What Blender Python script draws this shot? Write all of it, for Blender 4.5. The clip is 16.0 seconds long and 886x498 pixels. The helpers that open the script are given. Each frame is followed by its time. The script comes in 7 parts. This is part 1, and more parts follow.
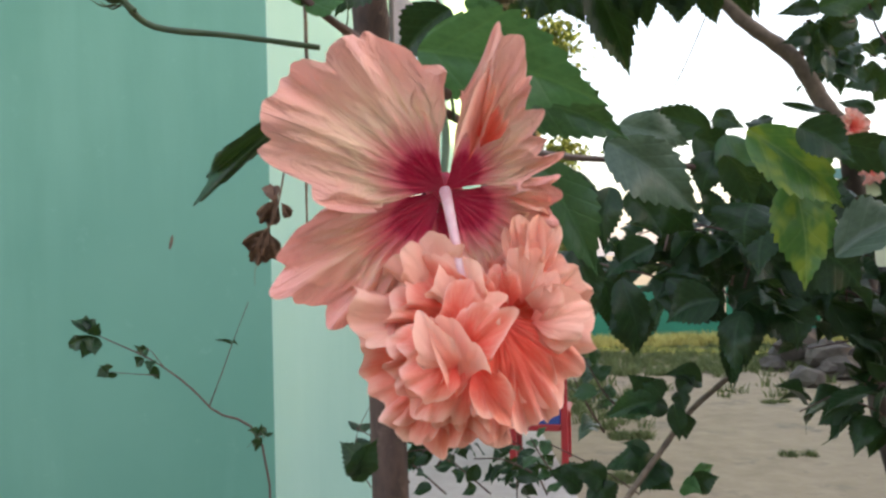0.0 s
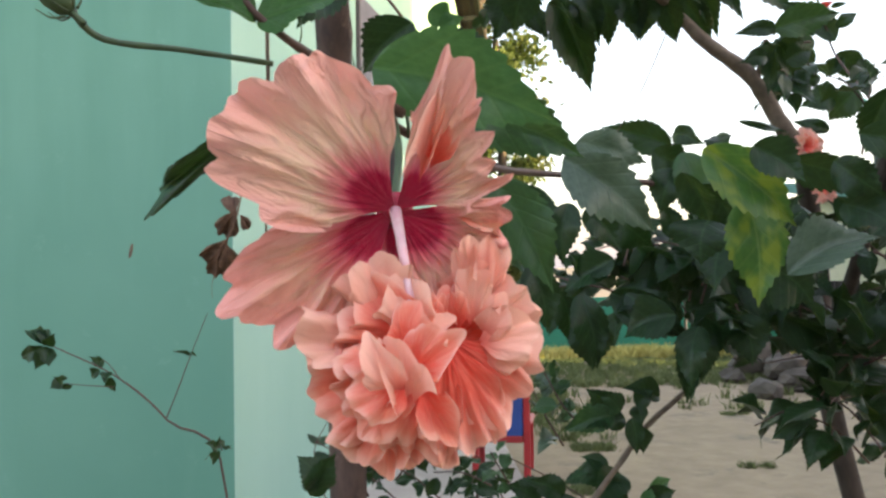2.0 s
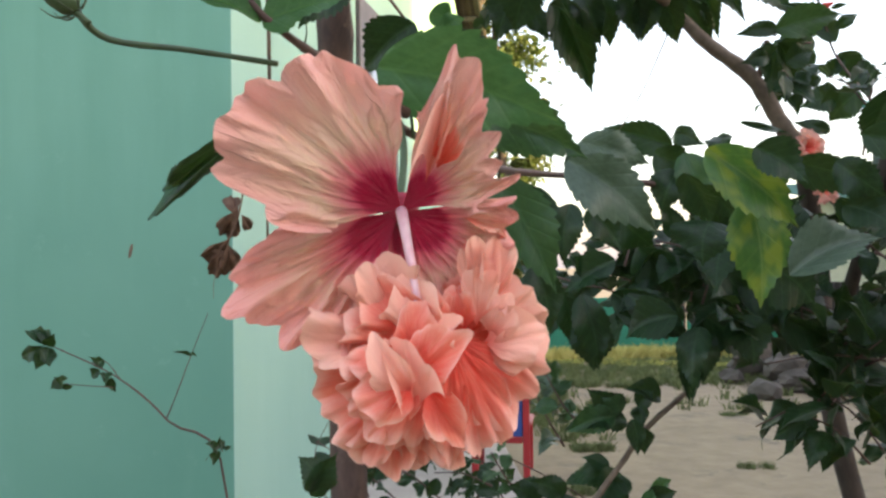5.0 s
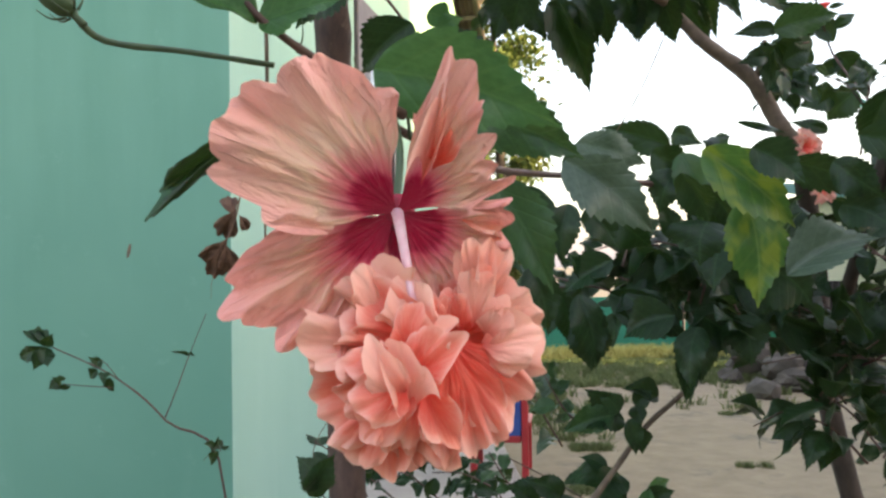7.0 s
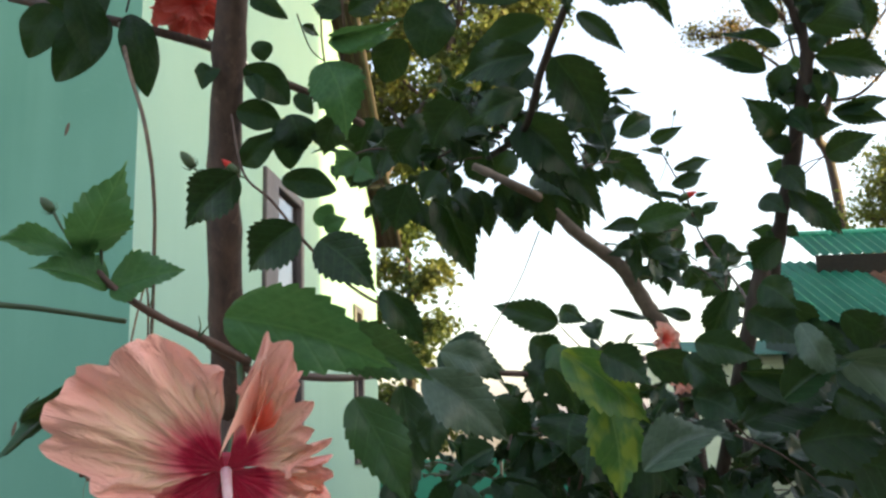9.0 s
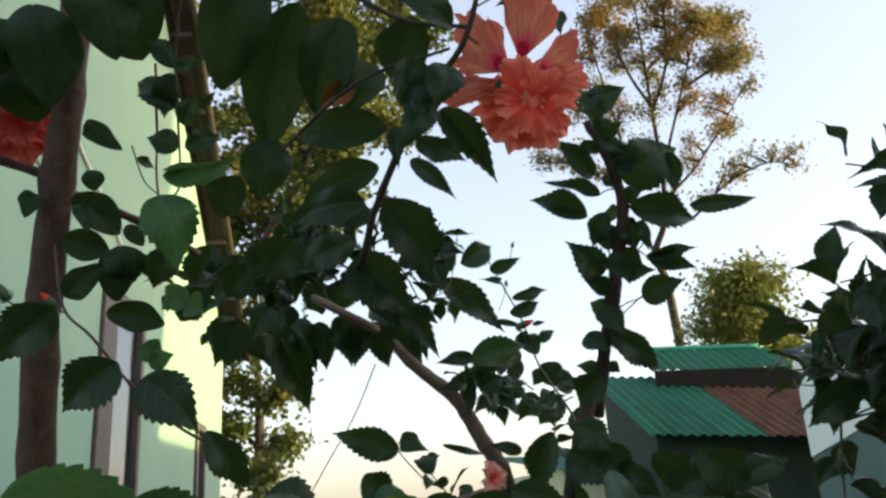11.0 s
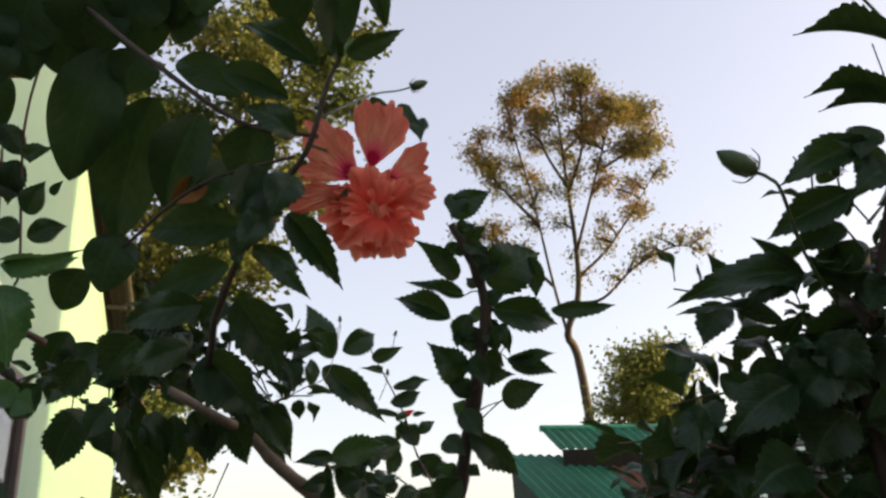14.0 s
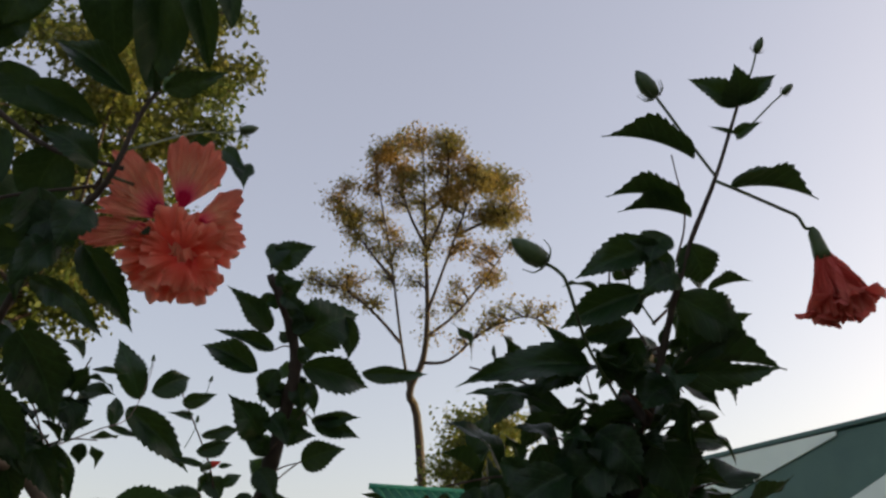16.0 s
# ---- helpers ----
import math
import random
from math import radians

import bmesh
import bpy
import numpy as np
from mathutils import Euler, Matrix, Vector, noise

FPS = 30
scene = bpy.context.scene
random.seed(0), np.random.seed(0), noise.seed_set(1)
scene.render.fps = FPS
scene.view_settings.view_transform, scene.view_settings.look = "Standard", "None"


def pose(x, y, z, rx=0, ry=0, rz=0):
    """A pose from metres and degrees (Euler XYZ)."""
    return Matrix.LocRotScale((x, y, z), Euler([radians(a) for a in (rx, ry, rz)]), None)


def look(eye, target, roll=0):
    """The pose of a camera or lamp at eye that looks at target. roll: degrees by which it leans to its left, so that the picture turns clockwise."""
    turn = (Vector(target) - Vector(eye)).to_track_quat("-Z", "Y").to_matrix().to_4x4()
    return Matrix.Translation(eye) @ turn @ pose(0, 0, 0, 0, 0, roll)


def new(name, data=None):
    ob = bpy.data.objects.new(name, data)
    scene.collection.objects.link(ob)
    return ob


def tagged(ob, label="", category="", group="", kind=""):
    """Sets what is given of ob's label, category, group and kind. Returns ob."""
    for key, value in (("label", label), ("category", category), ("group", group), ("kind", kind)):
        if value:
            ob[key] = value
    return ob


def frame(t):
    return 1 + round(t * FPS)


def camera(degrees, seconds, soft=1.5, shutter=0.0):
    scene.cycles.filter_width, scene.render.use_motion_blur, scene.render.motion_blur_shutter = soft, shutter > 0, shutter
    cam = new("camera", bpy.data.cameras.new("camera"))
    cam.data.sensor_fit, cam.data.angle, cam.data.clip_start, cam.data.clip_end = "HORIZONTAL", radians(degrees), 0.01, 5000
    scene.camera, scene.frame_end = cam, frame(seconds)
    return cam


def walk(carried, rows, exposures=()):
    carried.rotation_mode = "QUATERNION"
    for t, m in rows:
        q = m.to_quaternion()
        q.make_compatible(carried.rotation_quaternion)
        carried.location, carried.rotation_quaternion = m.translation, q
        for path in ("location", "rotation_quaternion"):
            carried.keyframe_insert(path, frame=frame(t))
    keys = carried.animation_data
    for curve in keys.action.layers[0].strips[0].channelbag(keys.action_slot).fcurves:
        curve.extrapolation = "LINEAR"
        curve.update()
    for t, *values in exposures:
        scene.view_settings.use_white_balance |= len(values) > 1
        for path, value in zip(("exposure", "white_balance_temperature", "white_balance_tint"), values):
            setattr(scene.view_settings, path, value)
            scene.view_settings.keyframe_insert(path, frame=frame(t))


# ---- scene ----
# ---- camera ----
cam = camera(54.9, 16.0, soft=2.6)
PATH = [   # seconds, x, y, z, yaw, pitch, lean
    (0.0, 0.0, 0.0, 1.5, -0.0, 0.5, 1.3),
    (0.5, -0.0073, 0.0031, 1.5065, 0.025, 0.5, 1.201),
    (1.0, -0.0054, 0.0009, 1.5074, -0.81, 0.893, 0.865),
    (1.5, 0.0046, 0.0009, 1.5066, -1.887, 1.067, 0.816),
    (2.0, 0.0074, 0.0005, 1.5044, -2.323, 1.15, 0.795),
    (2.5, 0.0054, 0.0026, 1.5015, -2.328, 1.207, 0.695),
    (3.0, 0.0046, 0.0018, 1.5046, -2.351, 1.148, 0.794),
    (3.5, 0.0044, -0.0001, 1.5057, -2.296, 1.152, 0.697),
    (4.0, 0.0034, -0.0001, 1.5048, -2.359, 1.233, 0.694),
    (6.5, 0.0058, 0.0037, 1.5044, -2.376, 1.088, 0.792),
    (7.0, 0.0055, 0.0008, 1.5055, -2.466, 1.139, 0.788),
    (7.5, 0.0082, -0.0082, 1.5128, -2.469, 2.432, 1.194),
    (8.0, 0.0122, -0.0224, 1.5181, -3.875, 5.012, 1.142),
    (8.5, 0.0235, -0.0399, 1.532, -5.794, 8.504, 1.373),
    (9.0, 0.0481, -0.0594, 1.55, -8.141, 11.617, 1.865),
    (9.5, 0.0542, -0.0713, 1.5661, -10.657, 13.933, 2.133),
    (10.0, 0.0611, -0.0795, 1.576, -13.273, 15.924, 2.565),
    (10.2, 0.0629, -0.0826, 1.577, -14.291, 16.656, 2.79),
    (12.3, 0.1149, -0.1051, 1.6281, -20.715, 19.584, 3.394),
    (12.5, 0.1184, -0.1061, 1.6358, -20.912, 19.603, 3.381),
    (13.0, 0.131, -0.1122, 1.6381, -21.236, 20.143, 3.358),
    (13.5, 0.1511, -0.1305, 1.6343, -21.618, 21.318, 3.331),
    (14.0, 0.1762, -0.1401, 1.6327, -23.44, 22.941, 3.199),
    (14.5, 0.1925, -0.1572, 1.6452, -27.471, 24.577, 2.458),
    (15.0, 0.2091, -0.1713, 1.6566, -31.517, 25.804, 1.8),
    (15.5, 0.2215, -0.1675, 1.6564, -33.835, 26.142, 1.185),
    (16.0, 0.2387, -0.1625, 1.6498, -34.919, 26.063, 1.009),
]
walk(cam, [(t, pose(x, y, z, 90 + pitch, lean, yaw)) for t, x, y, z, yaw, pitch, lean in PATH], ((0.0, 3.46, 6750, 16.5), (7.0, 3.46, 6750, 16.5), (9.0, 3.06, 6550, 11), (10.0, 2.64, 6500, 9), (12.5, 2.36, 6950, 18), (13.75, 2.30, 7150, 19), (14.5, 2.09, 7100, 19), (15.0, 1.87, 7000, 18), (16.0, 1.68, 7000, 18)))

# ---- world, sun and sky ----
SUN_AZ, SUN_EL = 111.0, 8.0          # degrees clockwise from +y, and above the horizon
world = bpy.data.worlds.new("world")
scene.world = world
world.use_nodes = True
wn = world.node_tree.nodes
sky = wn.new("ShaderNodeTexSky")
sky.sky_type, sky.sun_disc = "NISHITA", False
sky.sun_elevation, sky.sun_rotation = radians(SUN_EL), radians(SUN_AZ)
sky.air_density, sky.dust_density, sky.ozone_density = 1.0, 3.0, 1.0
haze = wn.new("ShaderNodeMix")                      # thin high haze evens the sky out
haze.data_type = "RGBA"
haze.inputs[0].default_value = 0.46
haze.inputs[7].default_value = (0.95, 0.90, 1.0, 1)
world.node_tree.links.new(sky.outputs[0], haze.inputs[6])
world.node_tree.links.new(haze.outputs[2], wn["Background"].inputs[0])
wn["Background"].inputs[1].default_value = 0.15
sun = new("sun", bpy.data.lights.new("sun", "SUN"))
sun.data.energy, sun.data.angle, sun.data.color = 1.5, radians(0.6), (1.0, 0.85, 0.36)
_d = Vector((math.sin(radians(SUN_AZ)) * math.cos(radians(SUN_EL)), math.cos(radians(SUN_AZ)) * math.cos(radians(SUN_EL)), math.sin(radians(SUN_EL))))
sun.matrix_basis = look(_d * 60, (0, 0, 0))

# ---- materials ----


class Mat:
    """A node material with a few short ways to add nodes."""

    def __init__(self, name, rough=0.6, metal=0.0, spec=0.5):
        self.m = bpy.data.materials.new(name)
        self.m.use_nodes = True
        self.t = self.m.node_tree
        self.b = self.t.nodes["Principled BSDF"]
        self.b.inputs["Roughness"].default_value = rough
        self.b.inputs["Metallic"].default_value = metal
        self.b.inputs["Specular IOR Level"].default_value = spec

    def node(self, kind, **inputs):
        n = self.t.nodes.new(kind)
        for k, v in inputs.items():
            self.put(n.inputs[k.replace("_", " ")], v)
        return n

    def put(self, socket, v):
        if isinstance(v, bpy.types.NodeSocket):
            self.t.links.new(v, socket)
        else:
            socket.default_value = v

    def coord(self, which="Object"):
        return self.t.nodes.new("ShaderNodeTexCoord").outputs[which]

    def noise(self, scale, detail=4.0, rough=0.6, vec=None, stretch=None):
        vec = vec or self.coord()
        if stretch:
            mp = self.node("ShaderNodeMapping", Vector=vec, Scale=stretch)
            vec = mp.outputs[0]
        return self.node("ShaderNodeTexNoise", Vector=vec, Scale=scale, Detail=detail, Roughness=rough).outputs[0]

    def ramp(self, fac, *stops):
        n = self.node("ShaderNodeValToRGB", Fac=fac)
        e = n.color_ramp.elements
        while len(e) < len(stops):
            e.new(0.5)
        for el, (p, c) in zip(e, stops):
            el.position, el.color = p, (*c, 1) if len(c) == 3 else c
        return n.outputs[0]

    def mix(self, fac, a, b, how="MIX"):
        n = self.t.nodes.new("ShaderNodeMix")
        n.data_type, n.blend_type = "RGBA", how
        for s, v in ((n.inputs[0], fac), (n.inputs[6], a), (n.inputs[7], b)):
            self.put(s, (*v, 1) if isinstance(v, tuple) and len(v) == 3 else v)
        return n.outputs[2]

    def math(self, op, a, b=0.0, c=0.0):
        n = self.t.nodes.new("ShaderNodeMath")
        n.operation = op
        for s, v in zip(n.inputs, (a, b, c)):
            self.put(s, v)
        return n.outputs[0]

    def uv(self):
        n = self.node("ShaderNodeSeparateXYZ", Vector=self.coord("UV"))
        return n.outputs[0], n.outputs[1]

    def rnd(self):
        return self.t.nodes.new("ShaderNodeObjectInfo").outputs["Random"]

    def island(self):
        return self.t.nodes.new("ShaderNodeNewGeometry").outputs["Random Per Island"]

    def color(self, c):
        self.put(self.b.inputs["Base Color"], (*c, 1) if isinstance(c, tuple) else c)
        return self

    def bump(self, h, strength=0.3, dist=0.01):
        n = self.node("ShaderNodeBump", Height=h, Strength=strength, Distance=dist)
        self.t.links.new(n.outputs[0], self.b.inputs["Normal"])
        return self

    def thin(self, c, amount):
        """Lets light through: part of the surface is translucent."""
        tr = self.node("ShaderNodeBsdfTranslucent")
        self.put(tr.inputs[0], (*c, 1) if isinstance(c, tuple) else c)
        mx = self.t.nodes.new("ShaderNodeMixShader")
        mx.inputs[0].default_value = amount
        self.t.links.new(self.b.outputs[0], mx.inputs[1])
        self.t.links.new(tr.outputs[0], mx.inputs[2])
        self.t.links.new(mx.outputs[0], self.t.nodes["Material Output"].inputs[0])
        return self


def leaf_material(name, dark, light, vein, rough, through_amount, yellow=None, spec=0.36):
    q = Mat(name, rough, spec=spec)
    u, v = q.uv()
    side = q.math("ABSOLUTE", q.math("SUBTRACT", u, 0.5))
    # side veins run forward from the midrib
    ph = q.math("FRACT", q.math("MULTIPLY", q.math("SUBTRACT", v, q.math("MULTIPLY", side, 0.6)), 6.0))
    line = q.math("SMOOTH_MIN", q.math("ABSOLUTE", q.math("SUBTRACT", ph, 0.5)), 0.12, 0.05)
    vein_h = q.math("SUBTRACT", 1.0, q.math("MULTIPLY", line, 8.3))
    mid = q.math("LESS_THAN", side, 0.017)
    both = q.math("MAXIMUM", mid, q.math("MULTIPLY", vein_h, 0.45))
    n = q.noise(14.0, 4.0, 0.6)
    n2 = q.noise(3.0, 2.0, 0.5, vec=q.coord("UV"))
    body = q.mix(q.ramp(n, (0.35, (0, 0, 0)), (0.68, (1, 1, 1))), dark, light)
    body = q.mix(q.math("MULTIPLY", q.rnd(), 0.55), body, light)
    if yellow:
        body = q.mix(q.ramp(n2, (0.46, (0, 0, 0)), (0.6, (1, 1, 1))), body, yellow)
    col = q.mix(q.math("MULTIPLY", both, 0.38), body, vein)
    q.color(col)
    q.bump(q.math("SUBTRACT", q.math("MULTIPLY", n, 0.3), vein_h), 0.2, 0.004)
    q.thin(q.mix(0.35, col, (0.16, 0.26, 0.03)), through_amount)
    return q.m


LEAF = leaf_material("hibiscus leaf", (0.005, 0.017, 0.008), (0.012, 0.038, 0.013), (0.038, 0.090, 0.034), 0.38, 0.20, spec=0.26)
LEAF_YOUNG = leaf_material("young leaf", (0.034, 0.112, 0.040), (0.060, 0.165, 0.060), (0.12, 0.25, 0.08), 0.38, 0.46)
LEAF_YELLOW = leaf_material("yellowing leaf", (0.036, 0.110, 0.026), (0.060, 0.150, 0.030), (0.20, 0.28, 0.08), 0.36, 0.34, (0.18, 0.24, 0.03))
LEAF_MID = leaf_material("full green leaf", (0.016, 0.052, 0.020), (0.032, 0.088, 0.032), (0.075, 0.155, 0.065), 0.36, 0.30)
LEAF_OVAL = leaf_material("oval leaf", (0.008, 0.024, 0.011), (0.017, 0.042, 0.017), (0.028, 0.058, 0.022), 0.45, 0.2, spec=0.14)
# paler grey-green: sky sheen on glossy leaves is put into the colour
LEAF_SHEEN = leaf_material("sky-sheen leaf", (0.045, 0.075, 0.050), (0.072, 0.110, 0.075), (0.12, 0.17, 0.12), 0.36, 0.2)
LEAF_DEAD = leaf_material("orange leaf", (0.15, 0.05, 0.01), (0.20, 0.075, 0.013), (0.24, 0.10, 0.02), 0.6, 0.3)


def petal_material(name, double, coral=False, red=False, pale=False, deep=0.0):
    q = Mat(name, 0.55, spec=0.25)
    q.b.inputs["Sheen Weight"].default_value = 0.15
    u, v = q.uv()
    fine = q.noise(5.0, 5.0, 0.65, vec=q.coord("UV"), stretch=(7.0, 0.8, 1.0))
    broad = q.noise(30.0, 3.0, 0.55)
    tones = ((0.80, 0.215, 0.14), (0.82, 0.30, 0.19), (0.87, 0.44, 0.29), (0.80, 0.215, 0.15)) if coral else ((0.91, 0.42, 0.34), (0.93, 0.53, 0.41), (0.97, 0.74, 0.55), (0.93, 0.40, 0.34)) if deep else ((0.90, 0.49, 0.38), (0.92, 0.60, 0.44), (0.97, 0.80, 0.58), (0.92, 0.46, 0.38))
    peach = q.mix(q.ramp(broad, (0.4, (0, 0, 0)), (0.65, (1, 1, 1))), tones[0], tones[1])
    streak = q.ramp(fine, (0.42, (0, 0, 0)), (0.62, (1, 1, 1)))
    peach = q.mix(q.math("MULTIPLY", streak, 0.2), peach, tones[2])
    # crumpled creases, paler than the rest
    wander = q.node("ShaderNodeTexNoise", Vector=q.node("ShaderNodeMapping", Vector=q.coord("UV"), Scale=(4.2, 0.8, 1.0)).outputs[0], Scale=3.0, Detail=3.0, Roughness=0.55, Distortion=0.9).outputs[0]
    crinkle = q.math("ABSOLUTE", q.math("SUBTRACT", wander, 0.5))
    fold = q.ramp(crinkle, (0.0, (1, 1, 1)), (0.10, (0, 0, 0)))
    peach = q.mix(q.math("MULTIPLY", fold, 0.28 if coral else 0.5), peach, (0.94, 0.67, 0.42))
    # fine pink veins that fan out from the base
    w = q.math("ABSOLUTE", q.math("SINE", q.math("ADD", q.math("MULTIPLY", u, 44.0), q.math("MULTIPLY", fine, 4.0))))
    vein = q.math("MULTIPLY", q.math("POWER", q.math("SUBTRACT", 1.0, w), 5.0), q.ramp(v, (0.2, (1, 1, 1)), (0.85, (0, 0, 0))))
    if double:
        # coral gradient of the petal, its base deepened with shade between the ruffles
        heart = q.ramp(q.math("ADD", v, q.math("MULTIPLY", q.math("SUBTRACT", broad, 0.5), 0.5)), (0.0, (0.70, 0.03, 0.025)), (0.40, (0.82, 0.085, 0.05)), (0.82, (0.86, 0.18, 0.12) if coral else (0.88, 0.25, 0.18)), (1.0, (0.90, 0.34, 0.24) if coral else (0.93, 0.50, 0.40)))
        col = q.mix(q.math("MULTIPLY", streak, 0.12), heart, tones[2])
        col = q.mix(q.math("MULTIPLY", vein, 0.1), col, (0.80, 0.12, 0.13))
    else:
        edge = q.math("ADD", v, q.math("MULTIPLY", q.math("SUBTRACT", fine, 0.5), 0.13))
        off = q.math("SUBTRACT", u, 0.5)
        edge = q.math("ADD", edge, q.math("ADD", q.math("MULTIPLY", q.math("MULTIPLY", off, off), 0.55), q.math("MULTIPLY", q.math("SUBTRACT", broad, 0.5), 0.16)))
        col = q.mix(q.ramp(edge, (0.62, (0, 0, 0)), (0.95, (1, 1, 1))), peach, tones[3])
        col = q.mix(q.math("MULTIPLY", vein, 0.3), col, (0.80, 0.16, 0.18))
        pink = q.ramp(edge, (0.30 + deep, (1, 1, 1)), (0.56 + deep, (0, 0, 0)))
        col = q.mix(pink, col, (0.84, 0.07, 0.16))
        core = q.ramp(edge, (0.285 + deep, (1, 1, 1)), (0.345 + deep, (0, 0, 0)))
        col = q.mix(core, col, (0.52, 0.003, 0.045))
    if pale:
        col = q.mix(q.ramp(v, (0.05, (0.1, 0.1, 0.1)), (0.6, (0.75, 0.75, 0.75))), col, (0.95, 0.57, 0.44))
    if red:
        col = q.mix(0.7, col, (0.52, 0.065, 0.06))
    q.color(col)
    q.bump(q.math("ADD", q.math("ADD", fine, q.math("MULTIPLY", broad, 0.7)), q.math("MULTIPLY", fold, 0.5)), 0.2 if double else 0.8, 0.003)
    q.thin(col, 0.36 if coral else 0.24)
    return q.m


PETAL = petal_material("petal", False)
PETAL_DEEP = petal_material("lower petal", False, deep=0.07)
PETALOID = petal_material("ruffled petal", True)
PETALOID_PALE = petal_material("pale ruffled petal", True, pale=True)
# coral tones deepened by leaf shade that is put into the colour
PETAL_CORAL_SHADED = petal_material("shade-deepened coral petal", False, True)
PETALOID_CORAL_SHADED = petal_material("shade-deepened coral ruffled petal", True, True)
# red, darkened further with the drooping flower's shade in the colour
PETALOID_RED_SHADED = petal_material("shade-darkened red ruffled petal", True, True, True)


def plain_material(name, a, b, scale, rough, bump=0.25, dist=0.004, detail=6.0, stretch=None, metal=0.0, extra=None):
    q = Mat(name, rough, metal)
    n = q.noise(scale, detail, 0.62, stretch=stretch)
    big = q.noise(scale * 0.13, 3.0, 0.5)
    f = q.ramp(q.math("ADD", q.math("MULTIPLY", n, 0.6), q.math("MULTIPLY", big, 0.4)), (0.36, (0, 0, 0)), (0.64, (1, 1, 1)))
    col = q.mix(f, a, b)
    if extra:
        col = q.mix(q.ramp(q.noise(scale * 0.35, 5.0, 0.7), (0.56, (0, 0, 0)), (0.68, (1, 1, 1))), col, extra)
    q.color(col).bump(n, bump, dist)
    return q.m


BARK = plain_material("brown bark", (0.036, 0.020, 0.015), (0.090, 0.050, 0.037), 60.0, 0.75, 0.7, 0.004, stretch=(1, 1, 0.35), extra=(0.115, 0.072, 0.055))
BARK_DARK = plain_material("dark bark", (0.022, 0.015, 0.012), (0.062, 0.043, 0.034), 60.0, 0.8, 0.6, 0.004, stretch=(1, 1, 0.35))
BARK_GREY = plain_material("grey branch bark", (0.07, 0.05, 0.035), (0.18, 0.13, 0.09), 55.0, 0.8, 0.5, 0.003)
TWIG = plain_material("brown twig", (0.045, 0.022, 0.018), (0.10, 0.052, 0.038), 90.0, 0.6, 0.3, 0.001)
GREEN_STEM = plain_material("green stem", (0.024, 0.046, 0.016), (0.048, 0.080, 0.026), 80.0, 0.5, 0.2, 0.001)
BUD_GREEN = plain_material("green sepal", (0.022, 0.050, 0.014), (0.056, 0.094, 0.027), 120.0, 0.5, 0.3, 0.001)
COLUMN = plain_material("pale column", (0.72, 0.36, 0.42), (0.84, 0.66, 0.66), 120.0, 0.45, 0.2, 0.001)
BUD_PETAL = plain_material("folded petal", (0.74, 0.26, 0.20), (0.84, 0.52, 0.36), 160.0, 0.5, 0.3, 0.001)
THROAT = plain_material("crimson throat", (0.29, 0.003, 0.026), (0.36, 0.003, 0.032), 120.0, 0.5, 0.2, 0.001)
DRY = plain_material("dried petal", (0.055, 0.026, 0.016), (0.20, 0.11, 0.065), 90.0, 0.85, 0.7, 0.003)
SAND = plain_material("sandy earth", (0.195, 0.150, 0.096), (0.280, 0.220, 0.146), 5.0, 0.95, 0.5, 0.02, 9.0, extra=(0.14, 0.115, 0.085))
CONCRETE = plain_material("pale concrete", (0.30, 0.26, 0.235), (0.38, 0.34, 0.31), 9.0, 0.9, 0.3, 0.006)
GRASS = plain_material("grass", (0.075, 0.105, 0.034), (0.130, 0.150, 0.052), 3.0, 0.8, 0.2, 0.01)
DRY_GRASS = plain_material("dry grass", (0.42, 0.36, 0.10), (0.55, 0.50, 0.16), 3.0, 0.85, 0.2, 0.01)
RUBBLE = plain_material("grey rubble", (0.045, 0.038, 0.032), (0.095, 0.080, 0.068), 7.0, 0.95, 0.6, 0.02)
TIN_GREEN = plain_material("green painted tin", (0.010, 0.16, 0.095), (0.022, 0.24, 0.15), 2.2, 0.42, 0.15, 0.004)
TIN_RUST = plain_material("rusted tin", (0.16, 0.065, 0.04), (0.28, 0.14, 0.095), 3.0, 0.75, 0.4, 0.004)
TIN_OLD = plain_material("old brown tin", (0.045, 0.028, 0.020), (0.095, 0.060, 0.042), 3.0, 0.8, 0.4, 0.004)
TIN_SHADOW_TEAL = plain_material("shadow-toned teal sheet", (0.048, 0.110, 0.104), (0.068, 0.142, 0.132), 2.0, 0.5, 0.15, 0.004)
TIN_PALE = plain_material("pale mint sheet", (0.68, 0.76, 0.74), (0.76, 0.82, 0.80), 2.0, 0.5, 0.15, 0.004)
SHEET_GREEN = plain_material("green sheet fence", (0.012, 0.17, 0.10), (0.02, 0.23, 0.14), 2.0, 0.6, 0.2, 0.006)
# near-black: shade of gaps and openings put into the colour
SHADE_DARK = plain_material("painted-in shade", (0.012, 0.011, 0.009), (0.030, 0.026, 0.020), 18.0, 0.8, 0.4, 0.004)
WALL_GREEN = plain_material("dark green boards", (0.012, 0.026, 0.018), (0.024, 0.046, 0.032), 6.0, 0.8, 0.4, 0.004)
FRAME_BROWN = plain_material("brown window paint", (0.048, 0.038, 0.040), (0.080, 0.064, 0.066), 14.0, 0.5, 0.2, 0.002)
LILAC = plain_material("lilac curtain", (0.26, 0.245, 0.36), (0.36, 0.34, 0.46), 11.0, 0.8, 0.4, 0.01, stretch=(6, 6, 0.3))
CREAM = plain_material("cream plaster", (0.55, 0.56, 0.38), (0.66, 0.66, 0.48), 5.0, 0.9, 0.2, 0.004)
RED_PLASTIC = plain_material("red plastic", (0.30, 0.015, 0.02), (0.38, 0.025, 0.03), 12.0, 0.35, 0.05, 0.001)
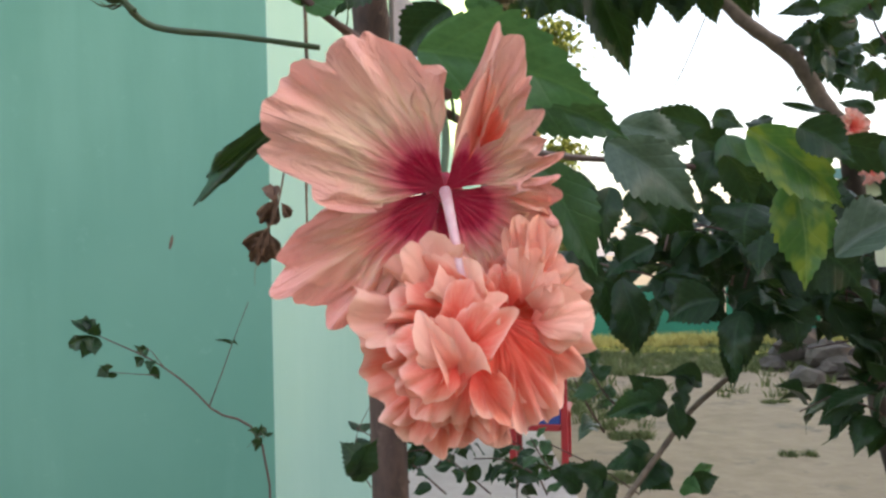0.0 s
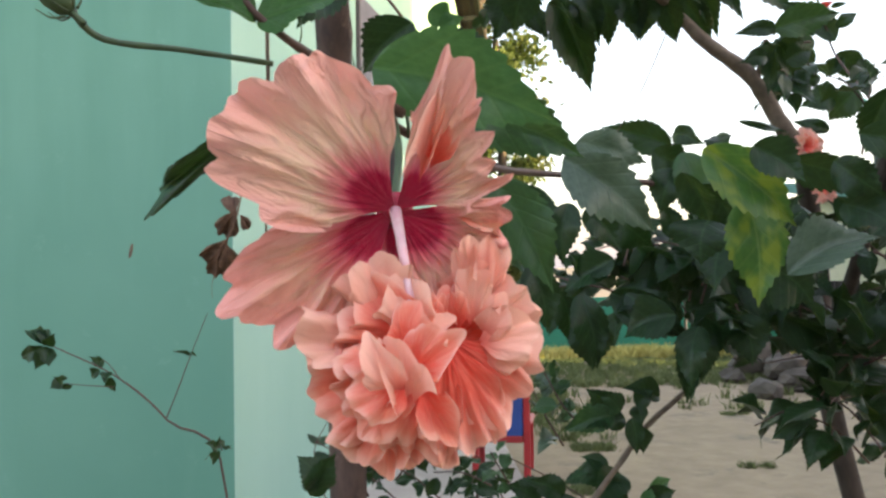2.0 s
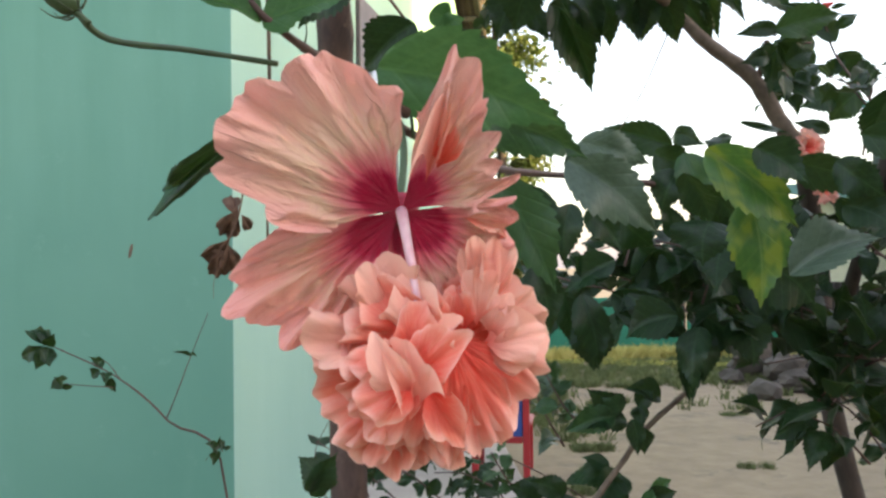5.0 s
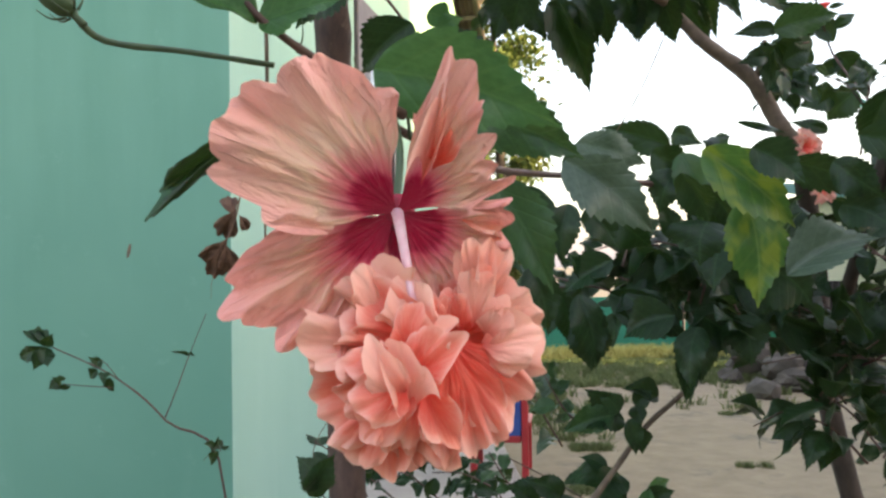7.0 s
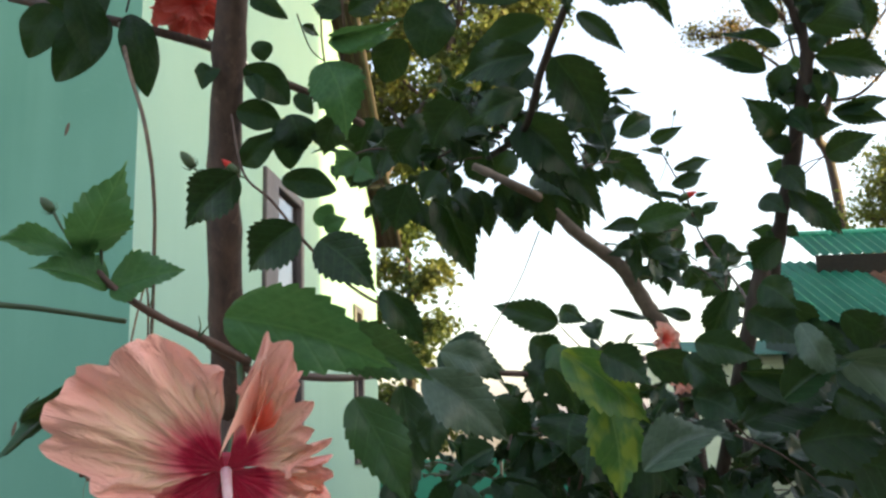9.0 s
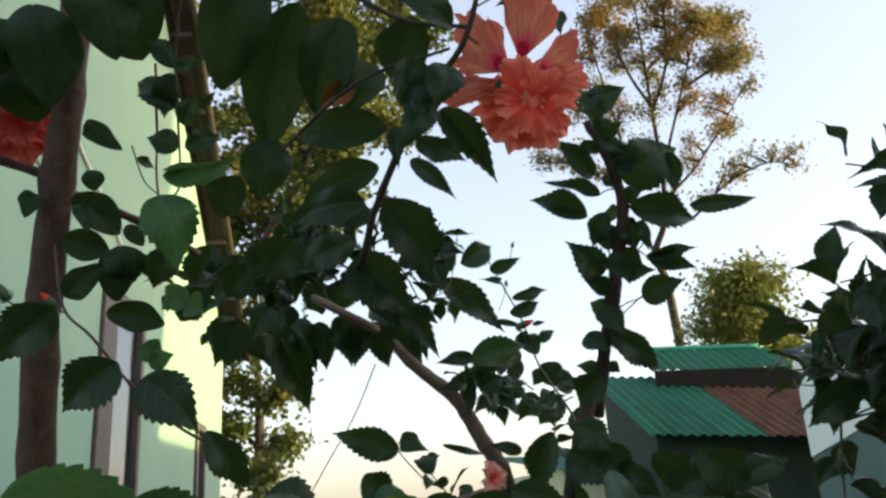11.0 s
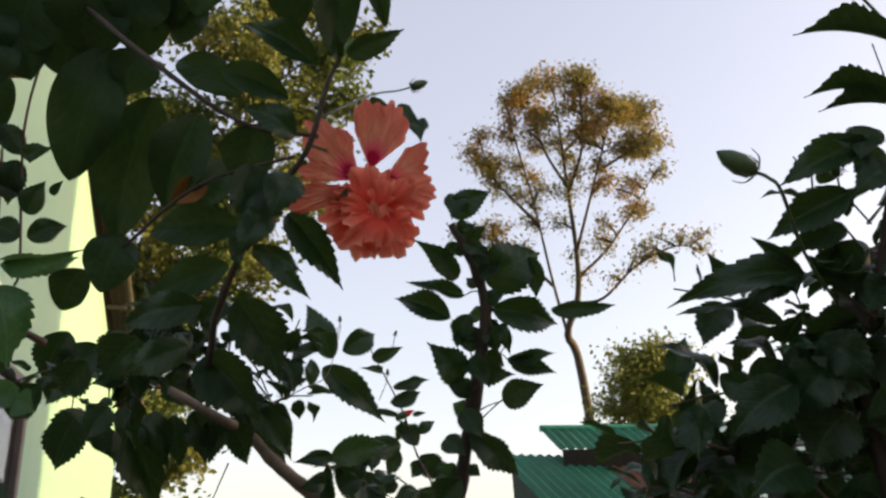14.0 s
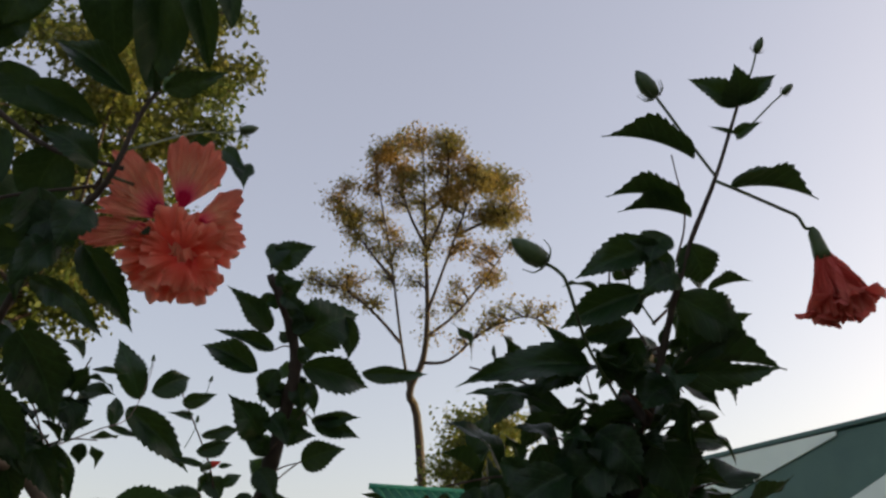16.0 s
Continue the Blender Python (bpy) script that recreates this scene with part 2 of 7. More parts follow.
BLUE_PLASTIC = plain_material("blue plastic", (0.015, 0.045, 0.20), (0.025, 0.07, 0.27), 12.0, 0.35, 0.05, 0.001)


def wall_paint(name, a, b, c, d):
    q = Mat(name, 0.72, spec=0.3)
    patch = q.noise(0.55, 5.0, 0.55)
    fine = q.noise(45.0, 5.0, 0.6)
    streak = q.noise(1.6, 4.0, 0.6, stretch=(1.5, 1.5, 0.18))
    col = q.mix(q.ramp(patch, (0.36, (0, 0, 0)), (0.64, (1, 1, 1))), a, b)
    col = q.mix(q.math("MULTIPLY", q.ramp(streak, (0.5, (0, 0, 0)), (0.72, (1, 1, 1))), 0.35), col, c)
    col = q.mix(q.math("MULTIPLY", q.ramp(q.noise(7.0, 6.0, 0.7), (0.62, (0, 0, 0)), (0.74, (1, 1, 1))), 0.25), col, d)
    q.color(col).bump(q.math("ADD", fine, patch), 0.2, 0.004)
    return q.m


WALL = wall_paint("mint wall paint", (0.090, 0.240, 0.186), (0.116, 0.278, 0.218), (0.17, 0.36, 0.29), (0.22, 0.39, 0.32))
# same mint raised paler: brightness of the lit side is put into the colour
WALL_LIT_SIDE = wall_paint("mint wall paint, lit side", (0.232, 0.392, 0.328), (0.262, 0.430, 0.360), (0.30, 0.465, 0.395), (0.33, 0.49, 0.42))
GLASS = Mat("window glass", 0.05).m
GLASS.node_tree.nodes["Principled BSDF"].inputs["Transmission Weight"].default_value = 1.0


def crown_material(name, a, b, c, amount):
    q = Mat(name, 0.6, spec=0.3)
    r = q.island()
    n = q.noise(0.7, 3.0, 0.5)
    col = q.mix(r, a, b)
    col = q.mix(q.ramp(n, (0.45, (0, 0, 0)), (0.62, (1, 1, 1))), col, c)
    q.color(col)
    q.thin(col, amount)
    return q.m


CROWN_GOLD = crown_material("golden foliage", (0.150, 0.150, 0.046), (0.22, 0.185, 0.055), (0.270, 0.170, 0.050), 0.42)
# brighter copy of the tree foliage, low sunlight put into its colour
CROWN_LIT = crown_material("sunlit foliage", (0.085, 0.120, 0.026), (0.16, 0.18, 0.036), (0.21, 0.20, 0.042), 0.38)
CROWN_GREEN = crown_material("tree foliage", (0.055, 0.090, 0.022), (0.110, 0.140, 0.032), (0.14, 0.145, 0.034), 0.40)

# ---- building helpers ----
WORLD = {}


def thing(name, at, label, category, group="", kind=""):
    """An Empty at the base of a thing, to which its parts are joined."""
    ob = new(name)
    ob.matrix_basis = Matrix.Translation(at)
    WORLD[ob.name] = ob.matrix_basis.copy()
    return tagged(ob, label, category, group, kind)


def under(ob, parent, m):
    """Puts ob at the world pose m, as a part of parent."""
    ob.parent = parent
    ob.matrix_parent_inverse = WORLD[parent.name].inverted()
    ob.matrix_basis = m
    WORLD[ob.name] = m.copy()
    return ob


def mesh_of(name, bm, material, smooth=True):
    me = bpy.data.meshes.new(name)
    bm.to_mesh(me)
    bm.free()
    for mt in material if isinstance(material, (list, tuple)) else [material]:
        me.materials.append(mt)
    for p in me.polygons:
        p.use_smooth = smooth
    return me


def part(name, bm, material, parent, label="", smooth=True, m=None, kind=""):
    ob = new(name, mesh_of(name, bm, material, smooth))
    under(ob, parent, m or Matrix.Identity(4))
    return tagged(ob, label, kind=kind)


def solid(name, bm, material, label, category="", kind="", smooth=False, group=""):
    ob = new(name, mesh_of(name, bm, material, smooth))
    WORLD[ob.name] = Matrix.Identity(4)
    return tagged(ob, label, category, group, kind)


def box(bm, lo, hi, m=None, bevel=0.0):
    r = bmesh.ops.create_cube(bm, size=1.0)
    vs = r["verts"]
    lo, hi = Vector(lo), Vector(hi)
    for v in vs:
        v.co = Vector(((lo[i] + hi[i]) / 2 + v.co[i] * (hi[i] - lo[i]) for i in range(3)))
    if bevel:
        es = list({e for v in vs for e in v.link_edges})
        got = bmesh.ops.bevel(bm, geom=es, offset=bevel, segments=1, affect="EDGES")
        vs = list({v for f in got["faces"] for v in f.verts} | {v for v in vs if v.is_valid})
    if m is not None:
        bmesh.ops.transform(bm, matrix=m, verts=vs)
    return bm


def smooth_line(pts, steps=5):
    """A Catmull-Rom line through the points."""
    p = [Vector(q) for q in pts]
    if len(p) < 3:
        return [p[0].lerp(p[-1], i / steps) for i in range(steps + 1)]
    p = [p[0] * 2 - p[1]] + p + [p[-1] * 2 - p[-2]]
    out = []
    for a, b, c, d in zip(p, p[1:], p[2:], p[3:]):
        for i in range(steps):
            t = i / steps
            out.append(0.5 * (2 * b + (c - a) * t + (2 * a - 5 * b + 4 * c - d) * t * t + (3 * b - a - 3 * c + d) * t ** 3))
    return out + [p[-2]]


def tube(bm, pts, r0, r1, sides=8, rough=0.0, steps=5, knots=0.0):
    """A tapering round stem along the points, uneven by rough, with rings of growth by knots."""
    line = smooth_line(pts, steps)
    n = len(line)
    up = Vector((0.31, 0.2, 0.93))
    rings = []
    for i, c in enumerate(line):
        t = (line[min(i + 1, n - 1)] - line[max(i - 1, 0)]).normalized()
        a = t.cross(up)
        if a.length < 0.05:
            a = t.cross(Vector((1, 0, 0)))
        a.normalize()
        b = t.cross(a)
        r = r0 + (r1 - r0) * i / (n - 1)
        if knots and i % 4 == 2:
            r *= 1 + knots
        ring = []
        for k in range(sides):
            w = 2 * math.pi * k / sides
            d = a * math.cos(w) + b * math.sin(w)
            rr = r * (1 + rough * noise.noise((c + d * r) * (0.7 / max(r0, 1e-4))))
            ring.append(bm.verts.new(c + d * rr))
        rings.append(ring)
    for p, q in zip(rings, rings[1:]):
        for k in range(sides):
            bm.faces.new((p[k], p[(k + 1) % sides], q[(k + 1) % sides], q[k]))
    bm.faces.new(rings[0][::-1])
    bm.faces.new(rings[-1])
    return bm


def stem(parent, pts, r0, r1, material=TWIG, name="stem", sides=8, rough=0.25, knots=0.0, label=""):
    return part(name, tube(bmesh.new(), pts, r0, r1, sides, rough, 5, knots), material, parent, label)


def leaf_mesh(name, material, seed, toothed=True, droop=0.25, fold=0.2, wave=0.04, broad=0.72, teeth=11):
    """A leaf of length 1 along y and width 1 across x, that faces z: arched from base to tip, quilted between its side veins."""
    rng = random.Random(seed)
    bm = bmesh.new()
    uvl = bm.loops.layers.uv.new("UVMap")
    cols = (-1.0, -0.8, -0.5, -0.22, 0.0, 0.22, 0.5, 0.8, 1.0)
    rows = teeth * 3
    grid, uvs = [], {}
    ph = rng.random() * 6
    tw = rng.uniform(-0.3, 0.3)
    bend = rng.uniform(0.05, 0.13)
    lean = rng.uniform(-0.06, 0.06)
    for i in range(rows + 1):
        v = i / rows
        w = 0.5 * math.sin(math.pi * min(1, v ** broad * 0.985 + 0.015)) ** ((0.8 if v < 0.38 else 1.35) if toothed else 0.68)
        row = []
        for c in cols:
            ww, vv = w * (1 + lean * (1 if c > 0 else -1)), v
            if toothed and abs(c) == 1.0 and 0.10 < v < 0.97:
                k = i % 3
                ww *= (0.93, 1.0, 1.06)[k]
                vv = v + (0.0, 0.004, 0.022)[k]
            x = c * ww
            quilt = 0.016 * abs(math.sin(math.pi * (6.5 * (vv - 0.55 * abs(x))))) * (1 - abs(c) ** 4) * min(1, abs(c) * 3)
            z = fold * abs(x) + droop * (vv - vv * vv) * 1.5 - 0.25 * abs(droop) * x * x * 2 + wave * math.sin(9 * vv + ph + c) * abs(c) * math.sin(math.pi * vv) + tw * x * vv + quilt
            q = bm.verts.new((x + bend * math.sin(math.pi * vv), vv, z))
            uvs[q] = (0.5 + c * ww, vv)
            row.append(q)
        grid.append(row)
    for a, b in zip(grid, grid[1:]):
        for k in range(len(cols) - 1):
            f = bm.faces.new((a[k], a[k + 1], b[k + 1], b[k]))
            for lp in f.loops:
                lp[uvl].uv = uvs[lp.vert]
    return mesh_of(name, bm, material)


KINDS = {}
for kind, mt, toothed, broad in (("leaf", LEAF, True, 0.72), ("young", LEAF_YOUNG, True, 0.72), ("mid", LEAF_MID, True, 0.72), ("yellow", LEAF_YELLOW, True, 0.74),
                                 ("grey", LEAF_SHEEN, True, 0.74), ("oval", LEAF_OVAL, False, 0.9), ("dead", LEAF_DEAD, True, 0.8)):
    KINDS[kind] = [leaf_mesh("leaf", mt, 11 * s + len(kind), toothed, d, f, w, broad)
                   for s, (d, f, w) in enumerate(((0.14, 0.20, 0.05), (0.36, 0.30, 0.08), (0.50, 0.14, 0.09), (-0.14, 0.28, 0.07), (0.22, 0.48, 0.05)))]


def leaf(parent, base, tip, normal, width, kind="leaf", form=0):
    """One leaf from its base to its tip, facing normal."""
    base, tip, normal = Vector(base), Vector(tip), Vector(normal)
    y = tip - base
    ln = y.length
    y.normalize()
    x = y.cross(normal).normalized()
    z = x.cross(y)
    if x.z < 0:          # the midrib arches upwards and the tip droops
        x = -x
    m = Matrix(((x[0] * width, y[0] * ln, z[0] * ln, base[0]), (x[1] * width, y[1] * ln, z[1] * ln, base[1]),
                (x[2] * width, y[2] * ln, z[2] * ln, base[2]), (0, 0, 0, 1)))
    return under(new("leaf", KINDS[kind][form % 5]), parent, m)


def spray(parent, pts, n, size, seed, kind="leaf", spread=1.0, twig=0.0022, hang=0.5):
    """A leafy twig along the points, with n leaves that hang off it."""
    rng = random.Random(seed)
    line = smooth_line(pts, 8)
    own = stem(parent, pts, twig, twig * 0.5, TWIG, "twig", 6, 0.1)
    for i in range(n):
        k = (0.1 + 0.9 * (i + rng.random() * 0.6) / n) * (len(line) - 1.001)
        a, b = line[int(k)], line[int(k) + 1]
        base = a.lerp(b, k - int(k))
        t = (b - a).normalized()
        side = t.cross(Vector((rng.gauss(0, 1), rng.gauss(0, 1), rng.gauss(0, 1)))).normalized()
        way = (side * spread + t * 0.6 - Vector((0, 0, hang * rng.uniform(0.3, 1.3)))).normalized()
        ln = size * rng.uniform(0.65, 1.2)
        nrm = Vector((rng.gauss(0, 0.5), -0.5 + rng.gauss(0, 0.4), 0.8 + rng.gauss(0, 0.4)))
        leaf(own, base + way * 0.012, base + way * (0.012 + ln), nrm, ln * rng.uniform(0.55, 0.72), kind, rng.randrange(5))


def thicket(parent, centre, radii, n, size, seed, kind="leaf"):
    """Leaves on short twigs that fill a rounded region unevenly."""
    rng = random.Random(seed)
    c = Vector(centre)
    k = max(1, n // 7)
    for _ in range(k):
        a = c + Vector([rng.uniform(-0.8, 0.8) * r for r in radii])
        w = Vector((rng.gauss(0, 1), rng.gauss(0, 0.7), rng.gauss(0.2, 0.6))).normalized()
        ln = size * rng.uniform(1.6, 2.6)
        spray(parent, (a, a + w * ln * 0.5 + Vector((0, 0, 0.012)), a + w * ln), 7, size, rng.randrange(9999), kind)


def petal_mesh(length, spread, seed, ruffle=0.18, curl=0.2, scallop=0.07, cup=0.15, nu=72, nv=42, lobes=5, narrow=0.45, edge=0.32, crease=0.08, jag=1.0, rim=(), frill=0.0, fine=1.0):
    """A ruffled petal that grows from the origin along y, fans over +-spread radians and faces z. rim: its reach at even steps across the fan."""
    rng = random.Random(seed)
    bm = bmesh.new()
    uvl = bm.loops.layers.uv.new("UVMap")
    p1, p2, p3 = (rng.uniform(0, 6.28) for _ in range(3))
    off = Vector((rng.uniform(-50, 50), rng.uniform(-50, 50), 0))
    grid, uvs = [], {}

    def reach(u):
        """How far the petal goes at u: a rounded outline cut into uneven lobes."""
        if rim:
            k = (u + 1) / 2 * (len(rim) - 1)
            i = min(int(k), len(rim) - 2)
            f = k - i
            f = f * f * (3 - 2 * f)
            base = rim[i] * (1 - f) + rim[i + 1] * f
        else:
            base = 1 - edge * abs(u) ** 3.2 + 0.06 * noise.noise(Vector((u * 2.3, 0, 0)) + off)
        wob = u + 0.12 * noise.noise(Vector((u * 3.1, 17, 0)) + off)
        base += scallop * (abs(math.sin(lobes * wob * 1.6 + p1)) - 0.5)
        base += jag * (0.045 * noise.noise(Vector((u * 8, 3, 0)) + off) + 0.012 * noise.noise(Vector((u * 19, 5, 0)) + off)) + jag * 0.4 * scallop * abs(math.sin(lobes * wob * 4.1 + p3))
        return base

    for j in range(nv + 1):
        v = j / nv
        row = []
        for i in range(nu + 1):
            u = i / nu * 2 - 1
            r = length * v * (1 + (reach(u) - 1) * (v if rim else v * v))
            th = u * spread * (narrow + (1 - narrow) * min(1, v * 2.4) ** 0.7)
            x, y = r * math.sin(th), r * math.cos(th)
            e = max(0, v - 0.25) / 0.75
            w = u + 0.16 * noise.noise(Vector((u * 2.1, v * 3.4, 13)) + off)
            z = length * (cup * v * v * u * u - curl * v ** 2.2)
            z += length * ruffle * e ** 1.7 * math.sin(u * lobes * 1.7 + p2 + 1.5 * v) * (0.6 + 0.4 * math.sin(u * 3 + p3))
            z += length * frill * e ** 3 * math.sin(u * lobes * 3.6 + p3 + 2.5 * noise.noise(Vector((u * 3, v, 31)) + off))
            z += length * 0.10 * e * noise.noise(Vector((u * (2.0 + 2.5 * fine), v * 1.6, 7)) + off) + length * (crease * (0.35 - abs(noise.noise(Vector((w * (3.0 + 2.5 * fine), v * 1.6, 3)) + off))) + fine * 0.05 * noise.noise(Vector((w * 7, v * 3.2, 3)) + off) + fine * 0.034 * (0.3 - abs(noise.noise(Vector((w * 9, v * 6.0, 21)) + off))) + 0.012 * noise.noise(Vector((u * 26, v * 5.0, 9)) + off)) * min(1, v * 1.7) ** 2
            q = bm.verts.new((x, y, z))
            uvs[q] = (i / nu, v)
            row.append(q)
        grid.append(row)
    for a, b in zip(grid, grid[1:]):
        for k in range(nu):
            f = bm.faces.new((a[k], a[k + 1], b[k + 1], b[k]))
            for lp in f.loops:
                lp[uvl].uv = uvs[lp.vert]
    return bm


def aim(at, way, face):
    """The pose with y along way that faces as nearly as it can towards face."""
    y = Vector(way).normalized()
    x = y.cross(Vector(face)).normalized()
    z = x.cross(y)
    return Matrix(((x[0], y[0], z[0], at[0]), (x[1], y[1], z[1], at[1]), (x[2], y[2], z[2], at[2]), (0, 0, 0, 1)))


def lathe(bm, prof, m, sides=12, flute=0.0):
    """A turned shape along the local y: profile rows of (y, radius)."""
    rings = []
    for y, r in prof:
        rings.append([bm.verts.new(m @ Vector((r * (1 + flute * (k % 2)) * math.cos(2 * math.pi * k / sides), y, r * (1 + flute * (k % 2)) * math.sin(2 * math.pi * k / sides)))) for k in range(sides)])
    for p, q in zip(rings, rings[1:]):
        for k in range(sides):
            bm.faces.new((p[k], p[(k + 1) % sides], q[(k + 1) % sides], q[k]))
    bm.faces.new(rings[0][::-1])
    bm.faces.new(rings[-1])
    return bm


def bud(at, way, length, stalk, label, tipped=False):
    """A hibiscus bud that grows from at along way, on its stalk; stalk: the points down to the shoot."""
    ob = thing("hibiscus_bud", stalk[-1], label, "flower bud", "hibiscus buds")
    stem(ob, stalk[::-1], length * 0.034 + 0.0005, length * 0.030 + 0.0005, GREEN_STEM, "stalk", 8, 0.05)
    m = aim(at, way, (0.2, -1, 0.3))
    w = length * (0.25 if not tipped else 0.23)
    cup = part("calyx", lathe(bmesh.new(), ((0, w * 0.3), (length * 0.12, w * 0.8), (length * 0.35, w), (length * 0.58, w * 1.0), (length * 0.74, w * 0.86)) if tipped else ((0, w * 0.3), (length * 0.12, w * 0.8), (length * 0.4, w), (length * 0.72, w * 0.78), (length * 0.92, w * 0.35), (length, w * 0.05)), m, 10, 0.10), BUD_GREEN, ob)
    if tipped:
        part("petal_tip", lathe(bmesh.new(), ((length * 0.5, w * 0.7), (length * 0.74, w * 0.9), (length * 0.92, w * 0.66), (length * 1.10, w * 0.34), (length * 1.26, w * 0.05)), m, 10, 0.14), BUD_PETAL if "plump" in label else PETALOID_CORAL_SHADED, ob, "folded coral petals")
    for k in range(6):
        a = 2 * math.pi * k / 6
        o = Vector((math.cos(a), 0, math.sin(a)))
        pts = [m @ (o * w * 0.5 + Vector((0, 0.0, 0))), m @ (o * w * 1.35 + Vector((0, length * 0.12, 0))), m @ (o * w * 1.7 + Vector((0, length * 0.38, 0)))]
        stem(cup, pts, length * 0.028, length * 0.008, GREEN_STEM, "bract", 5, 0)
    return ob


def flower(at, face, up, size, petals, ruffles, label, seed, column=None, stalk=None, skin=(PETAL, PETALOID, PETALOID_PALE), cup=((-0.28, 0.03), (-0.22, 0.07), (-0.1, 0.1), (0.0, 0.08))):
    """A double hibiscus. petals: (turn, spread, length, lean, curl, ruffle, lift[, rim]); ruffles: (x, y, z, turn, tilt, length, spread[, curl, cup, tone]). Turns in degrees clockwise from up."""
    rng = random.Random(seed)
    z = Vector(face).normalized()
    x = Vector(up).cross(z).normalized()
    y = z.cross(x)
    base = Matrix(((x[0], y[0], z[0], at[0]), (x[1], y[1], z[1], at[1]), (x[2], y[2], z[2], at[2]), (0, 0, 0, 1)))
    ob = thing("hibiscus_flower", at, label, "flower", "hibiscus flowers")
    for k, (turn, spread, ln, lean, curl, ruf, lift, *rim) in enumerate(petals):
        ox, oy, oz = lift if type(lift) is tuple else (0, 0, lift)
        m = base @ pose(ox * size, oy * size, oz * size, 0, 0, -turn) @ pose(0, 0, 0, lean, 0, 0)
        coat = rim[1] if len(rim) > 1 else skin[0]
        rim = rim[0] if rim else ()
        part("petal", petal_mesh(ln * size, radians(spread), seed + k, ruf, curl, narrow=0.8, rim=rim, crease=0.12 if rim else 0.08, lobes=6.5 if rim else 5, scallop=0.085 if rim else 0.07, jag=0.3 if rim else 1.0, nu=96 if rim else 72, frill=0.03 if rim else 0.0), coat, ob, m=m)
    for k, (px, py, pz, turn, tilt, ln, spread, *more) in enumerate(ruffles):
        roll = rng.uniform(-34, 34) * (1 if more and spread > 25 else 0.3)
        m = base @ pose(px * size, py * size, pz * size, 0, 0, -turn) @ pose(0, 0, 0, tilt, 0, 0) @ pose(0, 0, 0, 0, roll, 0)
        a, b = rng.uniform(0.13, 0.28), rng.uniform(0.1, 0.55)
        curl, hollow, tone = more if more else (b, 0.3, 0)
        part("petaloid", petal_mesh(ln * size, radians(spread * (1.35 if more and spread > 12 else 1.0)), seed + 50 + k, a * (0.9 if hollow < 0.15 else 0.55 if hollow < 0.25 else 1.45), curl, 0.12, hollow, 50, 28, rng.uniform(2.2, 3.5) * (1.8 if hollow < 0.15 else 1), 0.55, 0.42, 0.05, 0.8 if hollow < 0.15 else 0.35, frill=0.11 if hollow < 0.15 else 0.06, fine=0.32), skin[1 + tone], ob, m=m)
    if column:
        pts = [base @ (Vector(c) * size) for c in column]
        stem(ob, pts, 0.036 * size, 0.022 * size, COLUMN, "staminal_column", 10, 0.05, label="pale pink staminal column")
    part("throat", lathe(bmesh.new(), ((-0.02 * size, 0.11 * size), (0.0, 0.08 * size), (0.010 * size, 0.03 * size)), base @ pose(0, 0, 0, 90, 0, 0), 14), THROAT, ob, "dark crimson throat")
    part("calyx", lathe(bmesh.new(), [(h * size, w * size) for h, w in cup], base @ pose(0, 0, 0, 90, 0, 0), 10, 0.1), BUD_GREEN, ob)
    if stalk:
        stem(ob, [base @ Vector((0, 0, -0.26 * size))] + list(stalk), 0.0022, 0.0020, GREEN_STEM, "stalk", 8, 0.05)
    return ob


def pompon(cx, cy, rings, seed):
    """Petaloids in uneven rings round (cx, cy). rings: (number, start, height, length, tilt, spread, curl, cup, tone)."""
    rng = random.Random(seed)
    out = []
    for n, start, height, ln, tilt, spread, curl, cup, tone in rings:
        for k in range(n):
            a = 360 * (k + rng.uniform(-0.35, 0.35)) / n
            r = start * rng.uniform(0.5, 1.4)
            out.append((cx + r * math.sin(radians(a)), cy + r * math.cos(radians(a)), height + rng.uniform(-0.04, 0.04), a + rng.uniform(-18, 18), tilt + rng.uniform(-8, 10),
                        ln * rng.uniform(0.8, 1.15), spread * rng.uniform(0.85, 1.15), curl * rng.uniform(0.6, 1.4), cup, tone))
    return tuple(out)


def corrugated(bm, o, along, down, width, length, pitch=0.08, depth=0.012, thick=0.004):
    """A ribbed sheet from the corner o: along the eaves, and down the slope."""
    o, a, d = Vector(o), Vector(along).normalized(), Vector(down).normalized()
    nrm = a.cross(d).normalized()
    n = int(width / pitch * 4)
    rows = []
    for s in (0.0, 1.0):
        rows.append([bm.verts.new(o + a * (width * i / n) + d * (length * s) + nrm * depth * (0, 1, 0, -1)[i % 4]) for i in range(n + 1)])
    for i in range(n):
        bm.faces.new((rows[0][i], rows[0][i + 1], rows[1][i + 1], rows[1][i]))
    got = bmesh.ops.solidify(bm, geom=bm.faces[:], thickness=thick)
    return bm

# ---- setting ----


def ground():
    bm = bmesh.new()
    xs = [-400, -120, -40, -15] + [-8 + i * 0.5 for i in range(49)] + [24, 50, 130, 400]
    ys = [-400, -120, -40, -12] + [-4 + i * 0.5 for i in range(45)] + [24, 45, 120, 400]
    g = [[bm.verts.new((x, y, 0.03 * noise.noise(Vector((x * 0.7, y * 0.7, 0))) * (abs(x) < 20 and abs(y) < 20))) for x in xs] for y in ys]
    for a, b in zip(g, g[1:]):
        for i in range(len(xs) - 1):
            bm.faces.new((a[i], a[i + 1], b[i + 1], b[i]))
    return solid("ground", bm, SAND, "pale sandy earth yard with scattered grass", "ground", "structure", True)


ground()
bm = box(bmesh.new(), (-0.75, 3.0, -0.1), (0.78, 7.6, 0.045), bevel=0.01)
